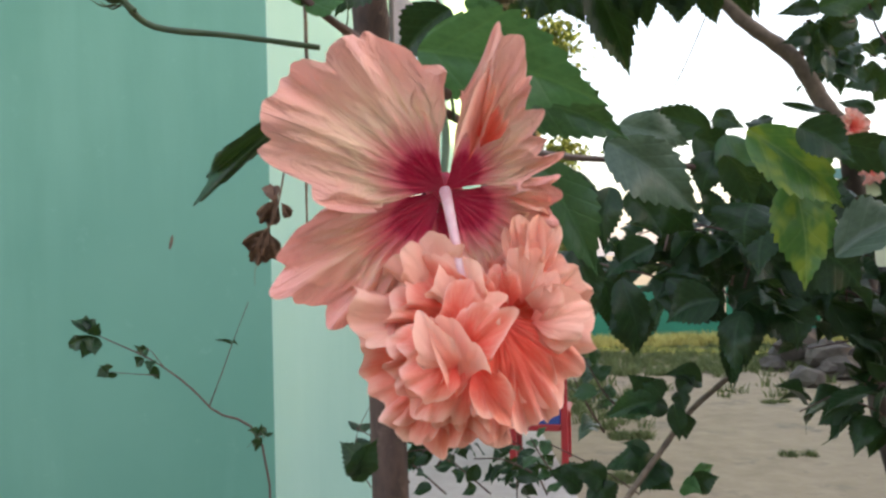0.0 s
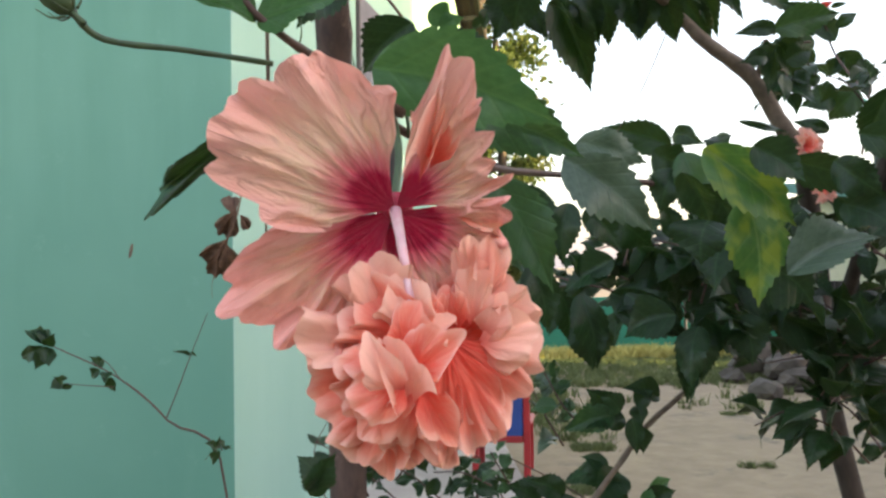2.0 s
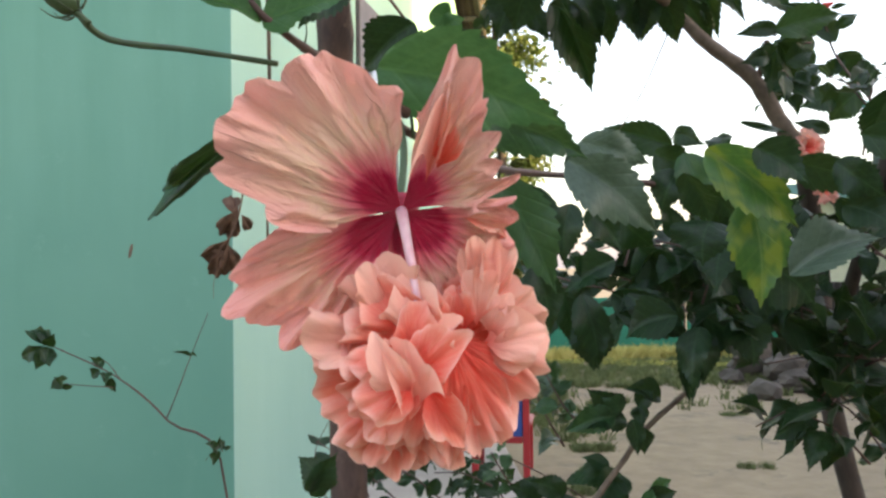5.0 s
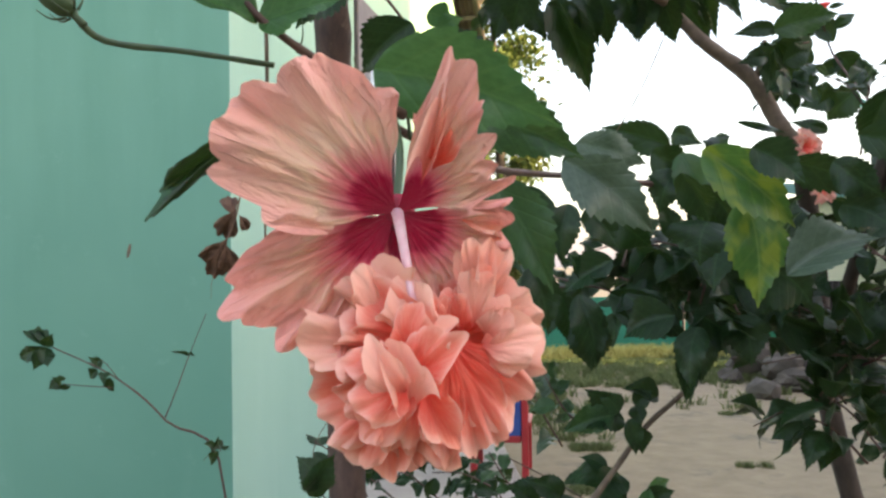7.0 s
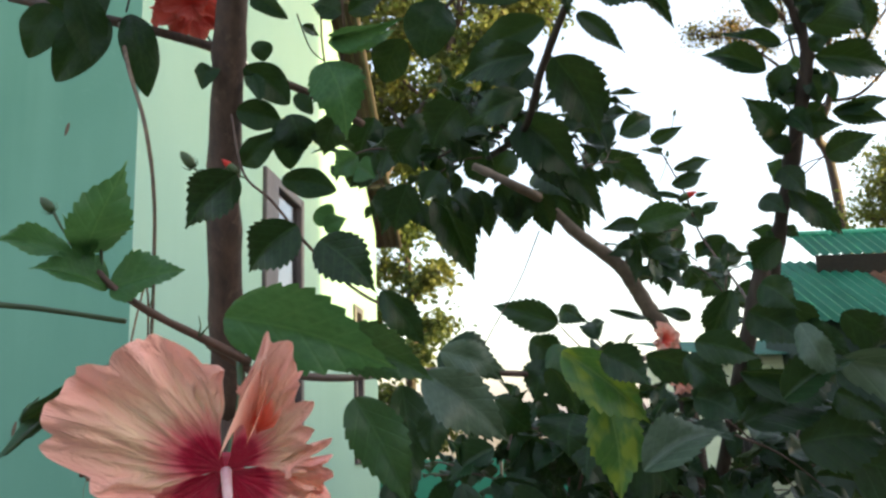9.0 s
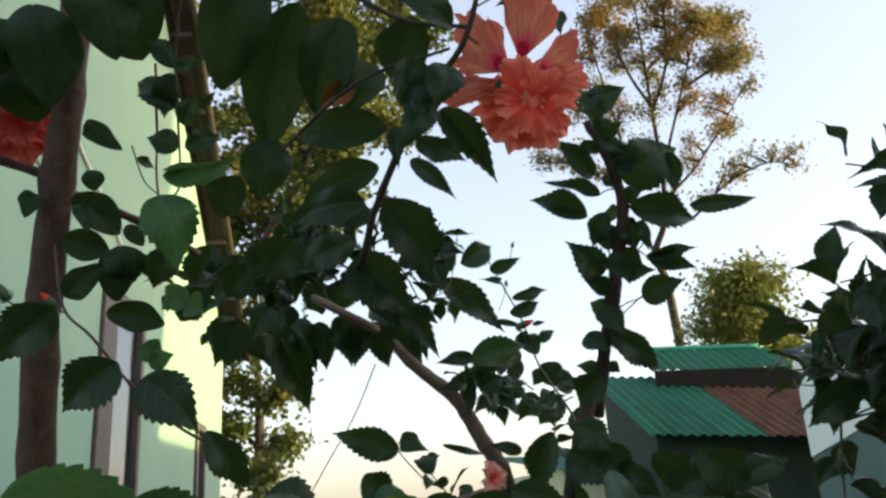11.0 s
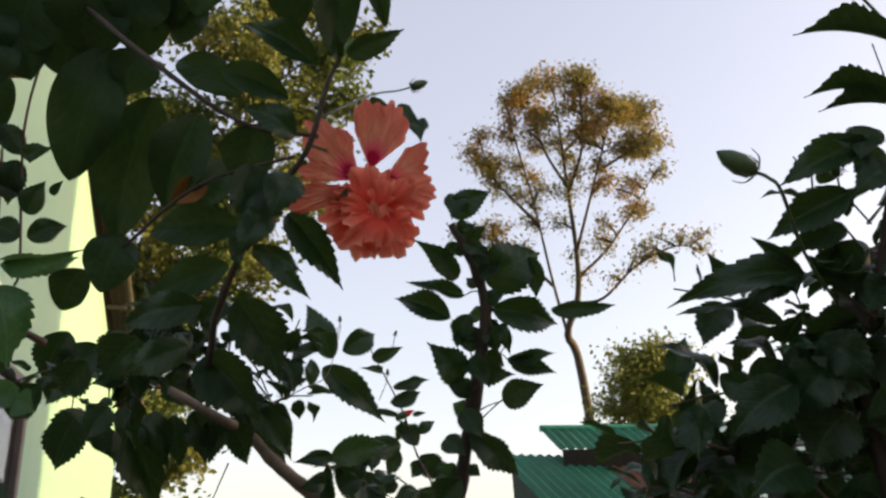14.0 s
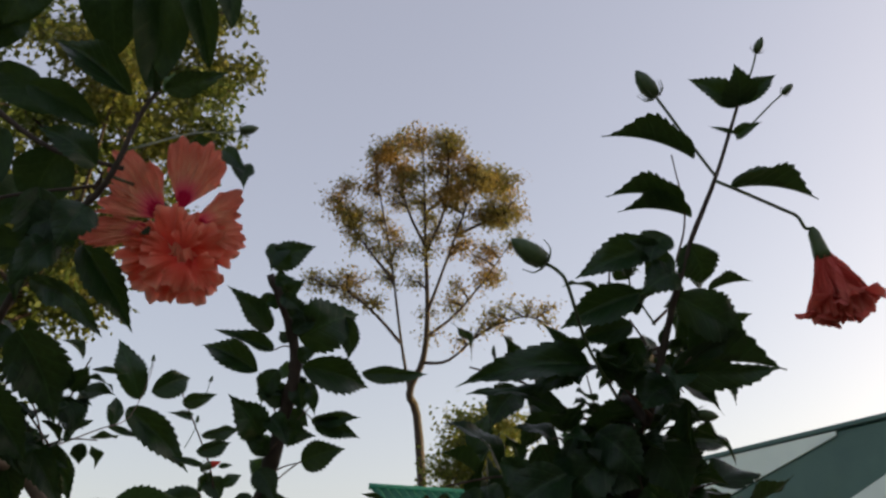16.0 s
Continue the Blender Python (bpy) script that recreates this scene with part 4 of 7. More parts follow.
flower((0.0015, 0.400, 1.531), (0.05, -1, -0.02), (0, 0, 1), 0.080,
       ((-54, 43, 1.05, 34, 0.12, 0.10, 0.02, (0.46, 0.80, 1.03, 1.11, 1.07, 1.02, 0.98, 0.80, 0.66)),
        (49, 32, 0.98, 32, 0.04, 0.10, 0.02, (0.66, 1.06, 0.96, 0.80, 0.74, 0.68, 0.66, 0.70, 0.50)),
        (-130, 32, 0.97, 10, 0.06, 0.12, -0.01, (0.90, 0.96, 0.98, 1.04, 1.00, 1.18, 1.08, 0.92, 0.66), PETAL_DEEP),
        (126, 42, 0.9, 6, 0.04, 0.10, 0.0, (0.70, 0.72, 0.72, 0.75, 0.75, 0.72, 0.70), PETAL_DEEP),
        (180, 22, 0.85, 0, 0.05, 0.06, -0.03, (0.8, 0.9, 0.9, 0.9, 0.8))),
       (# petaloids grown onto the upper petal
        (0.13, 0.14, 0.17, 14, 36, 0.56, 9, 0.10, 0.9, 1),
        (0.19, 0.22, 0.24, 26, 46, 0.26, 20, 0.30, 0.6, 0),
        (0.35, -0.04, 0.06, 98, 8, 0.26, 26, 0.20, 0.4, 1),
        # pale tufts behind the upper edge
        (0.00, -0.74, 0.16, -76, 4, 0.56, 30, 0.15, 0.30, 1),
        (0.00, -0.72, 0.14, -48, 4, 0.44, 30, 0.15, 0.30, 1),
        (-0.03, -0.70, 0.20, -14, 8, 0.42, 30, 0.10, 0.25, 1),
        # the ragged outer ring
        (0.05, -0.86, 0.12, -96, 4, 0.55, 30, 0.25, 0.30, 0),
        (0.05, -0.92, 0.12, -117, 4, 0.54, 30, 0.25, 0.30, 0),
        (0.05, -0.95, 0.14, -133, 4, 0.55, 28, 0.25, 0.30, 0),
        (0.06, -0.98, 0.12, -151, 4, 0.55, 26, 0.25, 0.30, 0),
        (0.08, -1.00, 0.14, -167, 4, 0.43, 30, 0.25, 0.30, 0),
        (0.10, -1.00, 0.12, 174, 4, 0.46, 28, 0.25, 0.30, 0),
        (0.15, -1.00, 0.12, 157, 4, 0.46, 28, 0.25, 0.30, 0),
        (0.20, -0.92, 0.10, 143, 4, 0.46, 30, 0.25, 0.30, 0),
        # tuft at the side
        (0.42, -0.78, 0.12, 84, 4, 0.43, 32, 0.20, 0.30, 1),
        (0.42, -0.76, 0.14, 60, 6, 0.42, 28, 0.20, 0.30, 1),
        (0.42, -0.74, 0.12, 36, 6, 0.34, 28, 0.20, 0.30, 1),
        (0.40, -0.80, 0.16, 108, 8, 0.42, 30, 0.30, 0.30, 1),
        (0.40, -0.84, 0.10, 138, 4, 0.32, 30, 0.30, 0.30, 0),
        (0.44, -0.76, 0.24, 72, 34, 0.30, 36, 0.50, 0.50, 1),
        (0.46, -0.78, 0.24, 110, 38, 0.24, 40, 0.50, 0.50, 1),
        (0.48, -0.72, 0.24, 15, 44, 0.22, 40, 0.50, 0.50, 1),
        # upright tuft beside the column
        (0.42, -0.64, 0.16, 2, 6, 0.46, 17, 0.05, 0.40, 1),
        (0.44, -0.64, 0.14, 14, 6, 0.46, 16, 0.10, 0.40, 1),
        (0.38, -0.62, 0.16, 38, 10, 0.34, 26, 0.20, 0.40, 1),
        (0.40, -0.66, 0.26, 6, 20, 0.32, 24, 0.25, 0.50, 1),
        (0.34, -0.68, 0.28, -20, 30, 0.22, 30, 0.40, 0.50, 0),
        (0.30, -0.72, 0.10, 30, 4, 0.34, 40, 0.20, 0.30, 0),
        (0.34, -0.80, 0.14, 80, 6, 0.36, 40, 0.20, 0.30, 0),
        (0.24, -0.78, 0.12, 60, 4, 0.40, 46, 0.20, 0.30, 0),
        (0.26, -0.74, 0.16, 100, 6, 0.40, 40, 0.20, 0.30, 0),
        # small curls at the foot of the column
        (0.20, -0.68, 0.30, -28, 46, 0.20, 34, 0.60, 0.50, 0),
        (0.21, -0.68, 0.28, 30, 40, 0.18, 34, 0.60, 0.50, 0),
        # the broad smooth fan that hangs at the front
        (0.24, -0.68, 0.24, 141, 8, 0.62, 25, 0.18, 0.15, 0),
        (0.23, -0.66, 0.30, 166, 10, 0.70, 24, 0.20, 0.12, 0),
        (0.22, -0.66, 0.26, 186, 6, 0.62, 18, 0.15, 0.20, 0),
        # folds at the upper side of the centre
        (0.13, -0.74, 0.26, -52, 14, 0.42, 30, 0.35, 0.40, 0),
        (0.12, -0.74, 0.32, -26, 22, 0.34, 34, 0.45, 0.45, 1),
        (0.10, -0.78, 0.22, -86, 8, 0.46, 28, 0.25, 0.30, 0),
        (0.05, -0.80, 0.38, 42, 30, 0.26, 34, 0.50, 0.50, 1),
        (0.04, -0.80, 0.38, 4, 36, 0.26, 34, 0.55, 0.55, 0),
        # hanging folds at the lower side
        (0.08, -0.84, 0.28, -112, 8, 0.46, 28, 0.25, 0.35, 0),
        (0.08, -0.86, 0.30, -140, 8, 0.46, 26, 0.25, 0.35, 0),
        (0.09, -0.88, 0.28, -164, 8, 0.46, 24, 0.25, 0.35, 0),
        (0.12, -0.90, 0.26, 172, 8, 0.48, 24, 0.25, 0.35, 0),
        (0.05, -0.84, 0.40, -100, 22, 0.32, 36, 0.45, 0.45, 0),
        (0.05, -0.86, 0.40, -138, 20, 0.34, 32, 0.45, 0.45, 0),
        (0.07, -0.88, 0.38, -170, 16, 0.38, 28, 0.35, 0.45, 0),
        # the curled heart of the flower
        (0.06, -1.12, 0.40, -14, 26, 0.40, 20, 0.40, 1.20, 1),
        (0.02, -0.98, 0.48, -52, 44, 0.26, 30, 0.70, 0.80, 1),
        (0.03, -0.94, 0.44, -98, 50, 0.28, 38, 0.60, 0.60, 0),
        (0.06, -0.90, 0.42, 24, 50, 0.28, 38, 0.60, 0.60, 0),
        (0.10, -0.96, 0.40, 150, 30, 0.32, 22, 0.40, 0.80, 0)),
       "double coral peach hibiscus with crimson throat and ruffled centre", 100, ((0, 0, 0.02), (0.03, -0.22, 0.20), (0.075, -0.54, 0.36)), ((0.003, 0.459, 1.567), (-0.002, 0.499, 1.599),))
stem(bush, ((0.005, 0.485, 1.592), (-0.020, 0.466, 1.605), (-0.043, 0.446, 1.616), (-0.064, 0.436, 1.630), (-0.077, 0.435, 1.644), (-0.090, 0.434, 1.658)), 0.0030, 0.0014, TWIG, "branch")
stem(bush, ((0.004, 0.529, 1.589), (0.078, 0.796, 1.598), (0.216, 1.140, 1.625), (0.459, 1.281, 1.623), (0.721, 1.519, 1.674)), 0.0030, 0.0060, TWIG, "branch")
stem(bush, ((0.005, 0.485, 1.592), (-0.023, 0.520, 1.607), (0.004, 0.529, 1.589)), 0.0030, 0.0030, TWIG, "branch")
stem(bush, ((-0.051, 0.457, 1.620), (-0.048, 0.455, 1.628), (-0.048, 0.453, 1.637)), 0.0007, 0.0002, GREEN_STEM, "stipule")
stem(bush, ((-0.021, 0.455, 1.606), (-0.020, 0.454, 1.611), (-0.021, 0.453, 1.617)), 0.0007, 0.0002, GREEN_STEM, "stipule")
stem(bush, ((-0.021, 0.456, 1.605), (-0.017, 0.454, 1.609), (-0.014, 0.453, 1.613)), 0.0007, 0.0002, GREEN_STEM, "stipule")
stem(bush, ((-0.065, 0.467, 1.616), (-0.110, 0.470, 1.624), (-0.157, 0.472, 1.631), (-0.171, 0.462, 1.643)), 0.0016, 0.0021, GREEN_STEM, "twig")
leaf(bush, (-0.088, 0.436, 1.649), (-0.135, 0.432, 1.656), (0.14, -0.93, 0.35), 0.017, "young", 1)
leaf(bush, (-0.082, 0.434, 1.652), (-0.055, 0.407, 1.697), (0.37, -0.68, -0.63), 0.035, "young", 2)
leaf(bush, (-0.068, 0.437, 1.631), (-0.025, 0.424, 1.639), (-0.32, -0.89, 0.33), 0.031, "young", 3)
leaf(bush, (-0.069, 0.437, 1.630), (-0.109, 0.428, 1.641), (0.33, -0.80, 0.50), 0.027, "young", 4)
leaf(bush, (-0.082, 0.435, 1.647), (-0.090, 0.417, 1.669), (0.53, -0.73, -0.42), 0.010, "young", 0)
leaf(bush, (-0.079, 0.434, 1.650), (-0.070, 0.425, 1.668), (-0.21, -0.90, -0.38), 0.009, "young", 1)
leaf(bush, (-0.081, 0.504, 1.594), (-0.174, 0.669, 1.571), (0.22, -0.97, -0.13), 0.017, "leaf", 2)
leaf(bush, (-0.012, 0.506, 1.623), (0.100, 0.502, 1.586), (-0.08, -0.98, -0.20), 0.056, "young", 0)
stem(bush, ((0.009, 0.530, 1.584), (0.007, 0.529, 1.601), (-0.002, 0.529, 1.622)), 0.0013, 0.0010, GREEN_STEM, "petiole")
leaf(bush, (0.055, 0.648, 1.619), (0.143, 0.645, 1.585), (-0.14, -0.98, -0.15), 0.048, "mid", 3)
leaf(bush, (0.079, 0.698, 1.575), (0.126, 0.698, 1.481), (-0.14, -0.99, -0.03), 0.050, "mid", 0)
leaf(bush, (0.111, 0.718, 1.504), (0.124, 0.719, 1.447), (-0.16, -0.99, 0.04), 0.033, "leaf", 1)
leaf(bush, (0.149, 0.993, 1.598), (0.157, 0.972, 1.460), (0.19, -0.97, 0.16), 0.056, "leaf", 3)
bud((-0.171, 0.462, 1.643), (-0.687, -0.016, 0.726), 0.0326, ((-0.171, 0.462, 1.643), (-0.164, 0.462, 1.637)), "plump green hibiscus bud with pink petal tips", True)
bud((-0.073, 0.432, 1.659), (-0.160, -0.178, 0.971), 0.0155, ((-0.073, 0.432, 1.659), (-0.072, 0.435, 1.644), (-0.069, 0.437, 1.631)), "small green hibiscus bud on a leafy shoot", False)
bud((-0.099, 0.432, 1.674), (-0.639, -0.063, 0.766), 0.0113, ((-0.099, 0.432, 1.674), (-0.093, 0.434, 1.663), (-0.082, 0.435, 1.649)), "small green hibiscus bud on a leafy shoot", False)
leaf(bush, (0.338, 0.936, 1.632), (0.440, 0.934, 1.543), (-0.38, -0.92, -0.08), 0.063, "yellow", 4)
leaf(bush, (0.395, 0.955, 1.576), (0.405, 0.957, 1.452), (-0.38, -0.92, -0.01), 0.067, "yellow", 0)
leaf(bush, (0.148, 0.755, 1.598), (0.228, 0.753, 1.531), (-0.24, -0.97, -0.08), 0.053, "grey", 1)
leaf(bush, (0.177, 0.843, 1.626), (0.247, 0.841, 1.604), (-0.24, -0.96, -0.13), 0.039, "grey", 2)
leaf(bush, (0.361, 1.084, 1.621), (0.404, 1.103, 1.553), (-0.67, -0.50, -0.55), 0.048, "leaf", 3)
leaf(bush, (0.416, 0.905, 1.490), (0.524, 0.915, 1.529), (-0.12, -0.81, 0.57), 0.064, "grey", 4)
leaf(bush, (0.499, 1.078, 1.636), (0.605, 1.050, 1.601), (-0.39, -0.64, -0.66), 0.053)
leaf(bush, (0.411, 1.381, 1.688), (0.478, 1.359, 1.648), (-0.53, -0.68, -0.50), 0.064, "leaf", 1)
leaf(bush, (0.345, 1.386, 1.587), (0.412, 1.392, 1.531), (-0.29, -0.85, -0.44), 0.069, "leaf", 2)
leaf(bush, (0.416, 1.182, 1.614), (0.469, 1.196, 1.566), (-0.40, -0.66, -0.64), 0.046, "leaf", 3)
leaf(bush, (0.606, 1.175, 1.595), (0.683, 1.197, 1.556), (-0.12, -0.75, -0.65), 0.043, "leaf", 4)
leaf(bush, (0.690, 2.168, 1.809), (0.521, 2.223, 1.866), (-0.38, -0.88, -0.28), 0.087)
leaf(bush, (0.696, 2.167, 1.841), (0.755, 2.101, 1.799), (-0.77, -0.64, -0.07), 0.055, "leaf", 1)
stem(bush, ((0.756, 2.118, 1.713), (0.690, 2.168, 1.806), (0.696, 2.167, 1.841)), 0.0020, 0.0012, TWIG, "branch")
leaf(bush, (0.280, 1.292, 1.427), (0.287, 1.299, 1.341), (-0.37, -0.92, -0.10), 0.066, "leaf", 2)
leaf(bush, (0.242, 1.293, 1.457), (0.253, 1.305, 1.381), (0.02, -0.99, -0.16), 0.054, "leaf", 3)
leaf(bush, (0.315, 1.290, 1.461), (0.434, 1.283, 1.391), (-0.17, -0.96, -0.20), 0.061, "leaf", 4)
leaf(bush, (0.461, 1.284, 1.424), (0.424, 1.258, 1.292), (-0.28, -0.92, 0.26), 0.034)
leaf(bush, (0.448, 1.285, 1.416), (0.454, 1.281, 1.339), (-0.15, -0.99, 0.04), 0.052, "leaf", 1)
leaf(bush, (0.491, 1.283, 1.415), (0.515, 1.246, 1.355), (-0.67, -0.72, 0.19), 0.053, "leaf", 2)
leaf(bush, (0.320, 1.288, 1.512), (0.248, 1.326, 1.460), (-0.55, -0.81, 0.18), 0.056, "leaf", 3)
leaf(bush, (0.355, 1.287, 1.529), (0.423, 1.313, 1.458), (-0.18, -0.85, -0.49), 0.072, "leaf", 4)
leaf(bush, (0.449, 1.283, 1.528), (0.526, 1.283, 1.424), (0.05, -1.00, 0.04), 0.073)
leaf(bush, (0.397, 1.286, 1.460), (0.314, 1.270, 1.427), (-0.06, -0.82, 0.57), 0.057, "leaf", 1)
leaf(bush, (0.467, 1.282, 1.545), (0.424, 1.317, 1.458), (-0.54, -0.84, -0.07), 0.062, "leaf", 2)
leaf(bush, (0.526, 1.281, 1.441), (0.466, 1.288, 1.390), (-0.02, -1.00, -0.10), 0.064, "leaf", 3)
leaf(bush, (0.569, 1.280, 1.423), (0.686, 1.306, 1.367), (-0.09, -0.82, -0.56), 0.058, "leaf", 4)
leaf(bush, (0.500, 1.282, 1.476), (0.602, 1.276, 1.440), (-0.19, -0.90, -0.40), 0.055, "leaf", 1)
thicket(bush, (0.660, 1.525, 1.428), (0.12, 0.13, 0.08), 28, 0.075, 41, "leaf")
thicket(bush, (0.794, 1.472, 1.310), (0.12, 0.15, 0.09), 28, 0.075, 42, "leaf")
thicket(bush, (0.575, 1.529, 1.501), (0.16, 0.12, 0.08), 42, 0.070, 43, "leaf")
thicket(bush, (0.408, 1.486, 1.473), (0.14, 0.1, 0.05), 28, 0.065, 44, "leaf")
stem(bush, ((0.614, 1.579, 1.405), (0.525, 1.484, 1.313), (0.397, 1.391, 1.239), (0.333, 1.345, 1.182), (0.238, 1.300, 1.083)), 0.0045, 0.0050, BARK_GREY, "branch")
leaf(bush, (0.355, 1.372, 1.252), (0.252, 1.365, 1.240), (-0.02, -0.79, 0.61), 0.058, "leaf", 2)
leaf(bush, (0.373, 1.372, 1.240), (0.385, 1.378, 1.195), (-0.18, -0.97, -0.17), 0.037, "leaf", 3)
leaf(bush, (0.410, 1.369, 1.288), (0.348, 1.362, 1.304), (0.21, -0.90, 0.38), 0.041, "leaf", 4)
leaf(bush, (0.346, 1.372, 1.270), (0.284, 1.340, 1.308), (0.05, -0.80, -0.60), 0.052)
leaf(bush, (0.373, 1.371, 1.275), (0.376, 1.351, 1.242), (-0.46, -0.77, 0.44), 0.028, "leaf", 1)
leaf(bush, (0.331, 1.375, 1.161), (0.257, 1.403, 1.142), (-0.41, -0.64, 0.65), 0.053, "leaf", 2)
leaf(bush, (0.308, 1.376, 1.147), (0.351, 1.330, 1.127), (-0.64, -0.72, 0.27), 0.046, "leaf", 3)
leaf(bush, (0.345, 1.374, 1.165), (0.298, 1.333, 1.123), (0.25, -0.81, 0.53), 0.055, "leaf", 4)
leaf(bush, (0.326, 1.375, 1.175), (0.282, 1.384, 1.192), (0.01, -0.87, 0.49), 0.029)
leaf(bush, (0.253, 1.379, 1.130), (0.186, 1.358, 1.164), (0.32, -0.95, 0.04), 0.045, "leaf", 1)
leaf(bush, (0.235, 1.380, 1.130), (0.261, 1.379, 1.084), (-0.01, -1.00, 0.00), 0.055, "leaf", 2)
leaf(bush, (0.216, 1.381, 1.121), (0.161, 1.376, 1.151), (0.29, -0.86, 0.41), 0.053, "leaf", 3)
leaf(bush, (0.390, 1.373, 1.128), (0.430, 1.354, 1.141), (-0.33, -0.89, -0.30), 0.042, "leaf", 4)
leaf(bush, (0.390, 1.373, 1.128), (0.439, 1.412, 1.145), (0.45, -0.77, 0.45), 0.028, "young", 0)
leaf(bush, (0.376, 1.374, 1.124), (0.399, 1.342, 1.118), (-0.63, -0.55, 0.56), 0.037, "young", 1)
spray(bush, ((-0.004, 1.611, 1.052), (-0.088, 1.613, 1.127), (-0.172, 1.615, 1.181)), 8, 0.060, 31, "leaf")
spray(bush, ((0.085, 1.708, 1.023), (-0.004, 1.710, 1.103), (-0.026, 1.710, 1.137)), 8, 0.060, 32, "leaf")
spray(bush, ((0.220, 1.904, 0.964), (0.171, 1.904, 1.066), (0.096, 1.906, 1.104)), 8, 0.060, 33, "leaf")
leaf(bush, (-0.125, 1.263, 1.184), (-0.158, 1.253, 1.232), (0.41, -0.90, 0.10), 0.055, "leaf", 2)
leaf(bush, (-0.135, 1.264, 1.170), (-0.099, 1.233, 1.241), (0.29, -0.82, -0.49), 0.038, "leaf", 3)
stem(bush, ((-0.114, 1.263, 1.161), (-0.125, 1.263, 1.184), (-0.134, 1.262, 1.236), (-0.113, 1.260, 1.281)), 0.0010, 0.0005, TWIG, "branch")
stem(bush, ((0.181, 1.501, 1.166), (0.275, 1.498, 1.117), (0.334, 1.497, 1.076)), 0.0010, 0.0015, TWIG, "branch")
stem(bush, ((0.357, 1.550, 2.053), (0.460, 1.502, 1.984), (0.511, 1.603, 1.994), (0.578, 1.582, 1.917), (0.649, 1.560, 1.851), (0.694, 1.550, 1.771), (0.737, 1.549, 1.706)), 0.0080, 0.0170, BARK_GREY, "branch", 10, 0.3, 0.08)
stem(bush, ((0.737, 1.549, 1.706), (0.822, 1.668, 1.521), (0.866, 1.722, 1.231), (1.02, 1.75, 0.55), (1.05, 1.75, -0.05)), 0.017, 0.027, BARK_DARK, "trunk", 10, 0.25, 0.05)
stem(bush, ((0.829, 1.692, 1.304), (0.856, 1.649, 1.397), (0.828, 1.449, 1.632), (0.851, 1.369, 1.813)), 0.011, 0.016, BARK_DARK, "trunk", 10, 0.25, 0.05)
stem(bush, ((0.660, 1.560, 1.845), (0.671, 1.538, 1.882), (0.666, 1.528, 1.911)), 0.0080, 0.0050, BARK_GREY, "stub")
stem(bush, ((0.461, 1.465, 1.901), (0.429, 1.515, 1.812), (0.386, 1.565, 1.731), (0.349, 1.589, 1.663)), 0.0012, 0.0010, BARK_GREY, "tendril")
leaf(bush, (0.284, 1.561, 2.000), (0.359, 1.601, 1.829), (-0.20, -0.93, -0.30), 0.080, "leaf", 4)
leaf(bush, (0.235, 1.576, 1.980), (0.270, 1.554, 1.917), (-0.34, -0.93, 0.13), 0.046)
leaf(bush, (0.329, 1.551, 2.009), (0.365, 1.548, 1.902), (-0.39, -0.91, -0.12), 0.055, "leaf", 1)
leaf(bush, (0.367, 1.544, 2.002), (0.390, 1.586, 1.913), (-0.14, -0.88, -0.45), 0.052, "leaf", 2)
leaf(bush, (0.406, 1.534, 2.012), (0.430, 1.531, 1.907), (-0.50, -0.86, -0.08), 0.059, "leaf", 3)
leaf(bush, (0.450, 1.529, 2.000), (0.441, 1.555, 1.913), (-0.06, -0.96, -0.28), 0.053, "leaf", 4)
leaf(bush, (0.472, 1.525, 1.999), (0.518, 1.579, 1.917), (-0.24, -0.74, -0.63), 0.053)
leaf(bush, (0.218, 1.572, 2.008), (0.171, 1.555, 1.912), (0.10, -0.99, 0.13), 0.082, "leaf", 1)
leaf(bush, (0.635, 1.521, 1.882), (0.664, 1.459, 1.887), (-0.59, -0.34, -0.74), 0.026, "leaf", 2)
leaf(bush, (0.662, 1.510, 1.903), (0.657, 1.502, 1.800), (-0.65, -0.76, 0.10), 0.028, "leaf", 3)
leaf(bush, (0.678, 1.507, 1.903), (0.722, 1.541, 1.840), (-0.16, -0.82, -0.55), 0.029, "leaf", 4)
leaf(bush, (0.684, 1.506, 1.903), (0.731, 1.506, 1.903), (-0.01, -0.74, -0.67), 0.026)
leaf(bush, (0.673, 1.506, 1.914), (0.634, 1.478, 1.919), (0.48, -0.74, -0.47), 0.010, "leaf", 1)
leaf(bush, (0.294, 1.608, 2.166), (0.223, 1.616, 2.092), (0.05, -0.99, -0.15), 0.087, "leaf", 2)
leaf(bush, (0.225, 1.624, 2.157), (0.176, 1.619, 2.044), (-0.10, -0.99, 0.09), 0.088, "leaf", 3)
leaf(bush, (0.342, 1.611, 2.118), (0.282, 1.628, 2.060), (-0.30, -0.95, 0.04), 0.081, "leaf", 4)
leaf(bush, (0.411, 1.595, 2.127), (0.332, 1.558, 2.095), (0.46, -0.88, -0.11), 0.043)
leaf(bush, (0.446, 1.594, 2.103), (0.416, 1.635, 2.040), (-0.28, -0.86, -0.43), 0.066, "leaf", 1)
leaf(bush, (0.365, 1.609, 2.106), (0.396, 1.662, 2.046), (-0.01, -0.75, -0.67), 0.066, "leaf", 2)
leaf(bush, (0.294, 1.594, 2.223), (0.373, 1.649, 2.144), (-0.10, -0.77, -0.63), 0.079, "leaf", 3)
leaf(bush, (0.166, 1.630, 2.182), (0.134, 1.684, 2.086), (-0.10, -0.88, -0.47), 0.077, "leaf", 4)
leaf(bush, (0.529, 1.599, 2.019), (0.614, 1.655, 1.933), (-0.14, -0.76, -0.64), 0.056)
